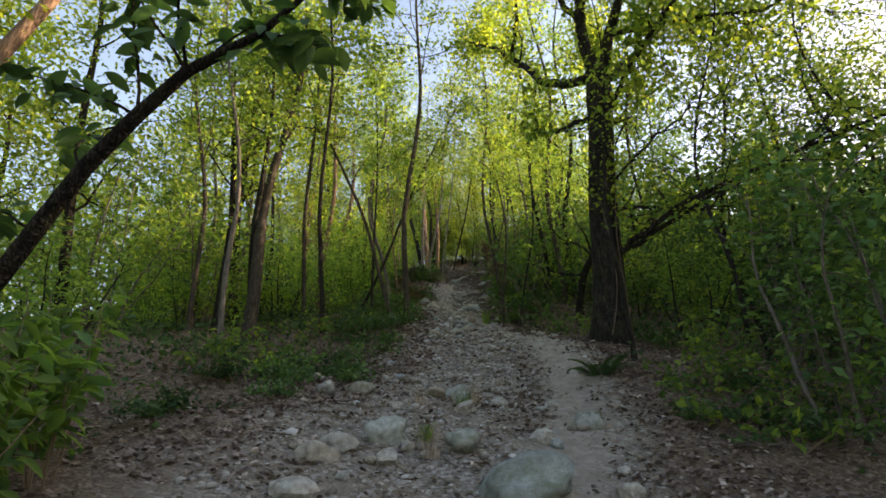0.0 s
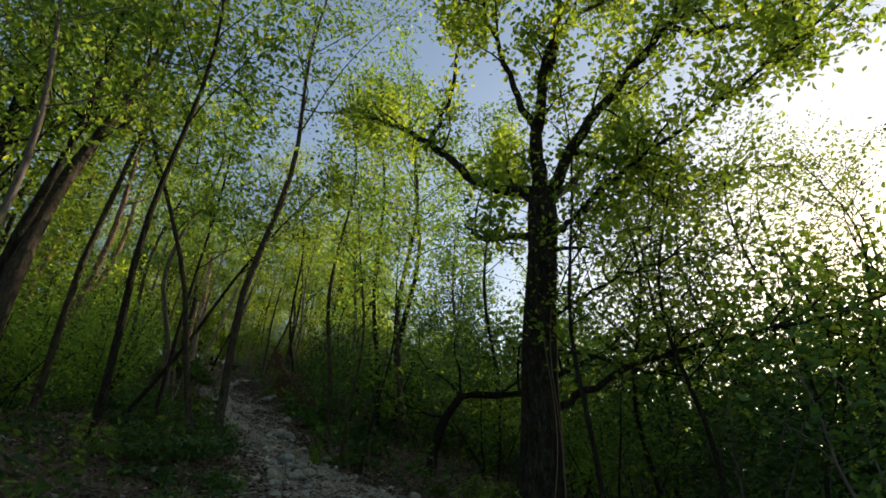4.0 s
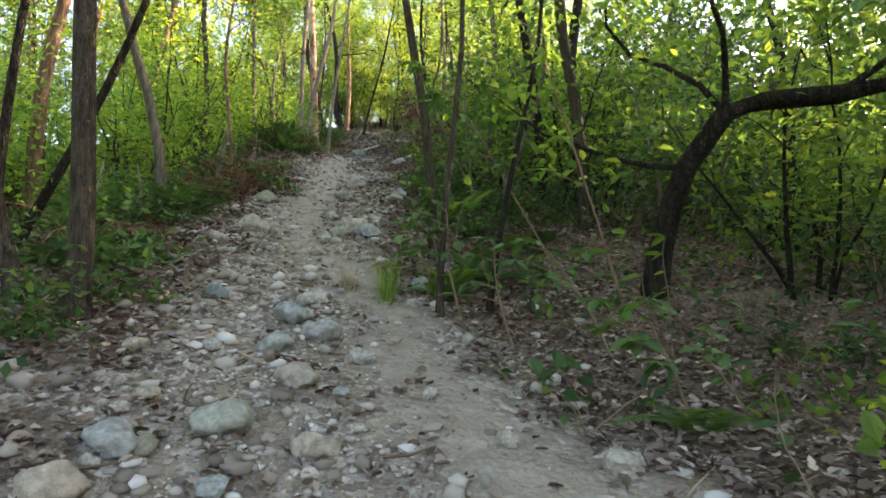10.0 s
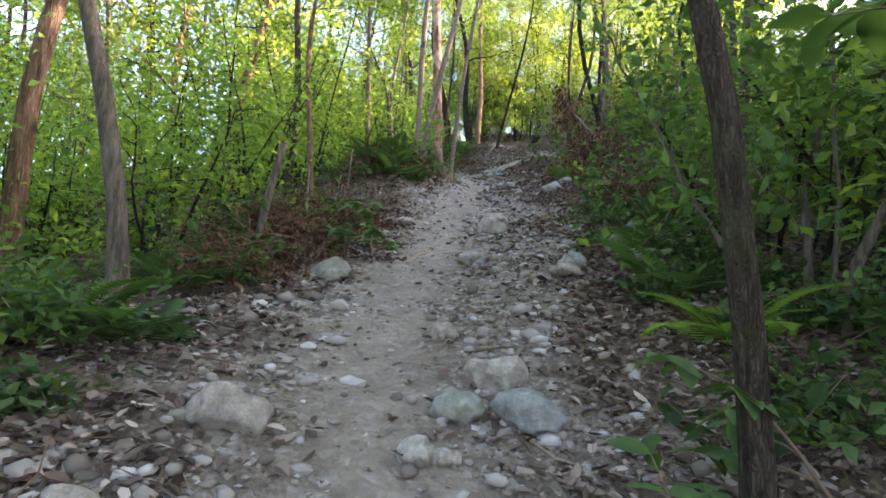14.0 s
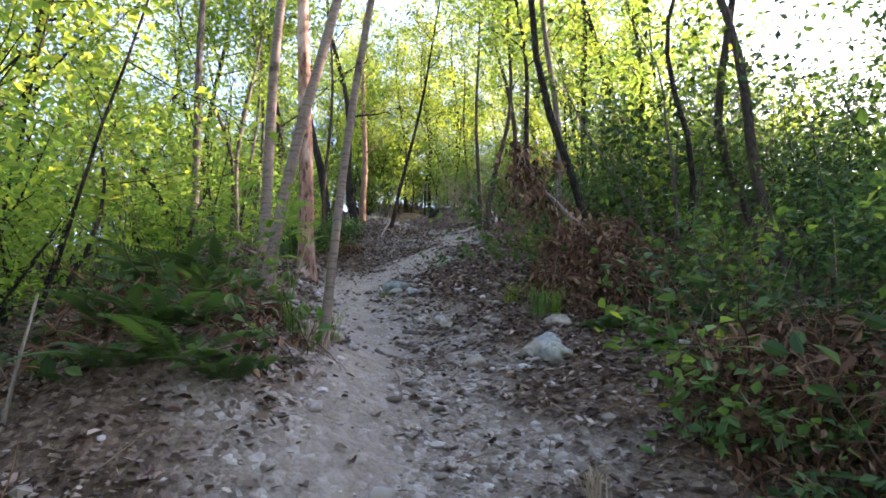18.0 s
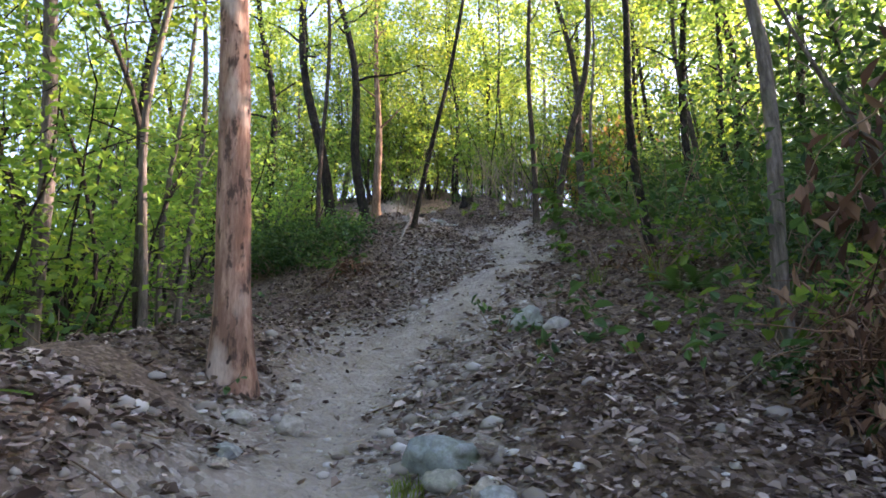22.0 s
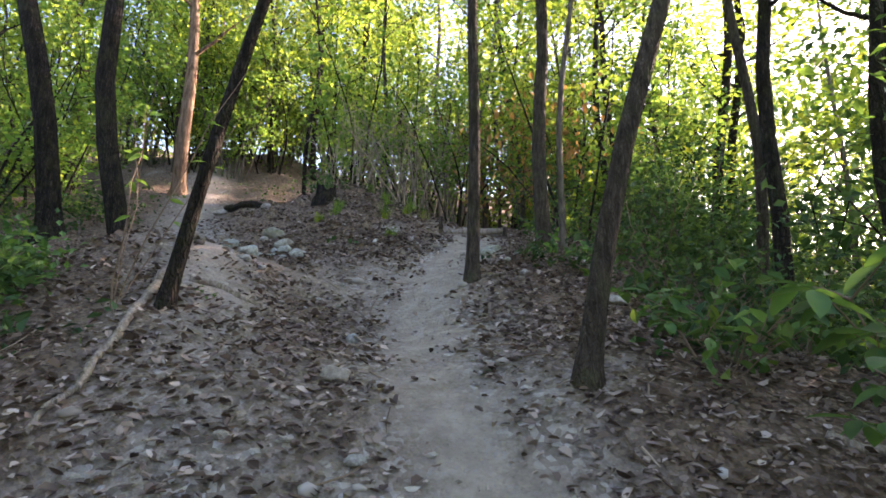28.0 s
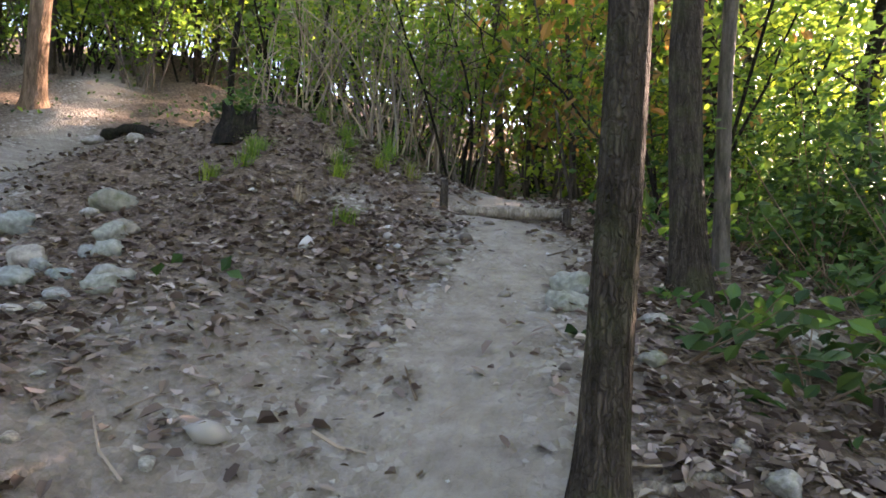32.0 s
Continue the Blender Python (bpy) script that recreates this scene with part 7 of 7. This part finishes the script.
# stones, roots and plants of the middle stretch
for x, y, size, kind in [(-12.04, 12.97, 0.2, 0), (-11.64, 12.77, 0.17, 5), (-11.46, 12.9, 0.18, 1), (-11.27, 12.78, 0.17, 2), (-9.99, 12.42, 0.32, 4), (-12.42, 13.41, 0.14, 3), (-10.97, 11.26, 0.2, 6), (-10.48, 12.31, 0.1, 7), (-10.9, 12.95, 0.13, 8)]:
    stone(x, y, size, x * 5 + y, kind, sink=0.3)
stick("exposed_root", [(-11.35, 12.2), (-11.15, 12.42), (-11.0, 12.66)], 0.03, 0.014, BARK_GREY, "worn grey root crossing the path", "root", -0.012)
stick("exposed_root", [(-10.85, 12.2), (-10.7, 12.42), (-10.6, 12.62)], 0.024, 0.012, BARK_GREY, "worn grey root crossing the path", "root", -0.01)
stick("exposed_root", [(-11.15, 11.8), (-10.98, 11.98), (-10.82, 12.12)], 0.022, 0.01, BARK_GREY, "worn grey root crossing the path", "root", -0.01)
grass(-10.4, 13.05, 0.38, 110, LEAF_FRESH, 960, "tuft of long green grass at the foot of the bracken")
grass(-10.3, 13.15, 0.3, 90, LEAF_MID, 961, "tuft of long green grass at the foot of the bracken")
for n, (px, py, h, kind) in enumerate([(-9.6, 16.0, 1.2, 2), (-9.3, 15.3, 1.1, 2), (-9.2, 14.3, 0.9, 2), (-9.5, 13.4, 0.5, 1), (-9.1, 12.9, 0.5, 2), (-9.9, 16.7, 1.3, 2), (-11.5, 16.0, 0.8, 2), (-11.9, 15.7, 0.6, 2)]):
    broadleaf(px, py, h, 0.55, 90, 0.095, kind, 840 + n, "bushy green plant beside the dry bracken")

# low plants either side of the start
for n, (px, py, h, kind) in enumerate([(1.9, 4.4, 0.6, 2), (2.3, 4.1, 0.55, 2), (2.7, 4.4, 0.6, 2), (2.1, 5.0, 0.7, 2), (2.6, 3.6, 0.5, 2), (3.1, 4.7, 0.7, 1), (1.7, 5.7, 0.7, 2), (2.9, 3.2, 0.45, 2), (3.3, 3.8, 0.6, 1), (3.5, 3.0, 0.5, 2),
                                       (-2.9, 0.6, 0.4, 2), (-2.4, 0.9, 0.35, 2), (-3.4, 1.2, 0.45, 2), (-2.2, 0.3, 0.4, 2), (-3.8, 1.9, 0.5, 2), (-4.1, 2.6, 0.5, 2), (-2.7, -0.1, 0.5, 1), (-3.3, 0.3, 0.5, 2), (-1.7, -0.5, 0.5, 2), (-2.1, -0.9, 0.6, 1)]):
    broadleaf(px, py, h, 0.5, 72, 0.095, kind, 850 + n, "low leafy green plant on the forest floor")
build_side_bush(0.25, -2.25, 0.3, 1.45, 130, 36)
for n, (px, py, h, kind) in enumerate([(-1.16, 7.32, 0.35, 2), (-0.97, 8.46, 0.40, 1), (-0.77, 7.55, 0.45, 1), (-0.62, 6.03, 0.50, 2), (-0.43, 7.82, 0.35, 1), (-0.92, 11.57, 0.40, 1), (-0.56, 5.50, 0.45, 2), (-1.54, 8.15, 0.50, 1), (-0.35, 10.24, 0.35, 1)]):
    broadleaf(px, py, h, 0.45, 80, 0.085, kind, 950 + n, "dark green plant on the shaded bank below the path")

# the upper fork: stones in the litter, low plants, bare brush behind the stump
for x, y, size, kind, mossy in [(-21.68, 21.65, 0.3, 0, 1), (-21.35, 22.12, 0.32, 1, 1), (-20.64, 21.65, 0.24, 2, 1), (-19.7, 20.29, 0.2, 0, 1), (-19.54, 20.05, 0.15, 1, 0), (-19.34, 19.89, 0.13, 2, 0), (-20.73, 21.32, 0.13, 3, 0), (-19.15, 19.94, 0.11, 4, 0),
                                (-18.5, 20.31, 0.1, 5, 0), (-18.71, 20.11, 0.06, 6, 0), (-18.65, 20.18, 0.07, 7, 0), (-20.85, 21.18, 0.12, 8, 0), (-21.39, 21.97, 0.14, 0, 0), (-18.98, 19.89, 0.06, 1, 0), (-17.1, 21.3, 0.12, 2, 0), (-16.3, 20.85, 0.17, 1, 1)]:
    stone(x, y, size * 1.1, x * 7 + y, kind, bool(mossy), sink=0.3)
for n, (px, py, h, kind) in enumerate([(-17.41, 21.96, 0.28, 1), (-17.2, 22.5, 0.3, 0), (-16.97, 22.08, 0.3, 1), (-16.7, 21.8, 0.28, 0), (-16.5, 22.5, 0.4, 0), (-16.2, 22.0, 0.35, 1), (-15.9, 21.9, 0.4, 0), (-15.6, 21.5, 0.4, 0), (-15.5, 20.2, 0.4, 0), (-15.3, 20.0, 0.35, 0), (-15.3, 19.7, 0.3, 0), (-17.9, 24.0, 0.4, 0), (-17.6, 23.7, 0.4, 2), (-17.3, 24.4, 0.6, 0),
                                       (-18.0, 25.2, 0.6, 2), (-16.8, 23.4, 0.5, 1), (-16.3, 23.2, 0.6, 0), (-15.7, 22.8, 0.7, 1)]):
    broadleaf(px, py, h, 0.4, 56, 0.09, kind, 880 + n, "low green plant in the leaf litter")
for n, (px, py, h, mat) in enumerate([(-20.94, 22.62, 0.17, LEAF_SUN), (-20.99, 23.14, 0.2, LEAF_MID), (-20.83, 22.85, 0.16, LEAF_MID), (-20.2, 23.25, 0.15, LEAF_SUN), (-20.29, 24.1, 0.2, LEAF_MID), (-20.1, 23.7, 0.17, LEAF_SUN), (-20.6, 23.9, 0.2, LEAF_MID), (-20.9, 24.2, 0.22, LEAF_MID), (-19.9, 23.9, 0.18, STRAW), (-20.5, 23.5, 0.17, STRAW)]):
    grass(px, py, h, 90, mat, 970 + n, "tuft of yellow-green grass on the mound")
broadleaf(-18.55, 18.81, 0.1, 0.12, 16, 0.05, 0, 535, "seedling with small green leaves beside a leaning tree")
broadleaf(-16.58, 19.32, 0.08, 0.12, 16, 0.05, 1, 536, "seedling with small green leaves at the trail's edge")
stick("fallen_branch", [(-17.6, 20.65), (-17.57, 20.85), (-17.6, 21.0)], 0.016, 0.01, WOOD_GREY, "short grey stick in the litter", "branch")
stick("fallen_branch", [(-17.5, 21.05), (-17.35, 21.15), (-17.2, 21.3)], 0.02, 0.014, WOOD_GREY, "short grey stick beside a tree's foot", "branch")
stick("exposed_root", [(-25.2, 24.35), (-24.5, 24.3), (-23.7, 24.1)], 0.1, 0.07, BARK_DARK, "dark root that forms a step in the path", "root")


def bare_brush(x, y, height, count, seed):
    """Thin leafless stems that stand and arch out of one stool."""
    rng = np.random.default_rng(seed)
    root = tagged(new("bare_brush"), "clump of pale leafless shrub stems arching over", "shrub", "bare shrubs behind the stump")
    root.location = (x, y, ground_at(x, y))
    for i in range(count):
        a = rng.uniform(0, 6.28)
        pts = wander(rng, (rng.normal(0, 0.2), rng.normal(0, 0.2), -0.08), (0.3 * math.cos(a), 0.3 * math.sin(a), 1), height * rng.uniform(0.6, 1.15), 9, 0.08, -0.05)
        pieces = [tube(pts, np.linspace(rng.uniform(0.007, 0.014), 0.003, 10), 5)]
        for j in (4, 5, 6, 7, 8):
            sub = wander(rng, pts[j], (pts[j] - pts[j - 1]) * 3 + rng.normal(0, 0.5, 3), height * rng.uniform(0.15, 0.4), 5, 0.16, -0.08)
            pieces.append(tube(sub, np.linspace(0.005, 0.002, 6), 4))
        part("stem", mesh_of("stem", *joined(pieces), STRAW if i % 3 else WOOD_GREY), root)


bare_brush(-21.9, 25.0, 2.2, 14, 91)
bare_brush(-21.2, 25.4, 2.5, 14, 92)
bare_brush(-20.6, 25.6, 2.6, 12, 93)
bare_brush(-22.6, 24.9, 1.8, 10, 94)

# grass-thin stems and stubs that stand in the undergrowth of the banks
for n, (px, py, h) in enumerate([(-9.6, 8.3, 0.9), (-9.95, 8.75, 0.7), (-8.7, 7.5, 0.8), (-6.9, 5.9, 0.6), (-6.2, 5.2, 0.8), (-10.9, 9.4, 0.7)]):
    pts = wander(np.random.default_rng(980 + n), (0, 0, -0.05), (0.06 * (n % 3 - 1), 0.05, 1), h, 5, 0.05)
    ob = new("dead_sapling", mesh_of("dead_sapling", *tube(pts, np.linspace(0.012, 0.006, 6), 6), WOOD_GREY))
    ob.location = (px, py, ground_at(px, py))
    tagged(ob, "thin grey dead sapling standing in the undergrowth", "sapling", "dead saplings on the bank")
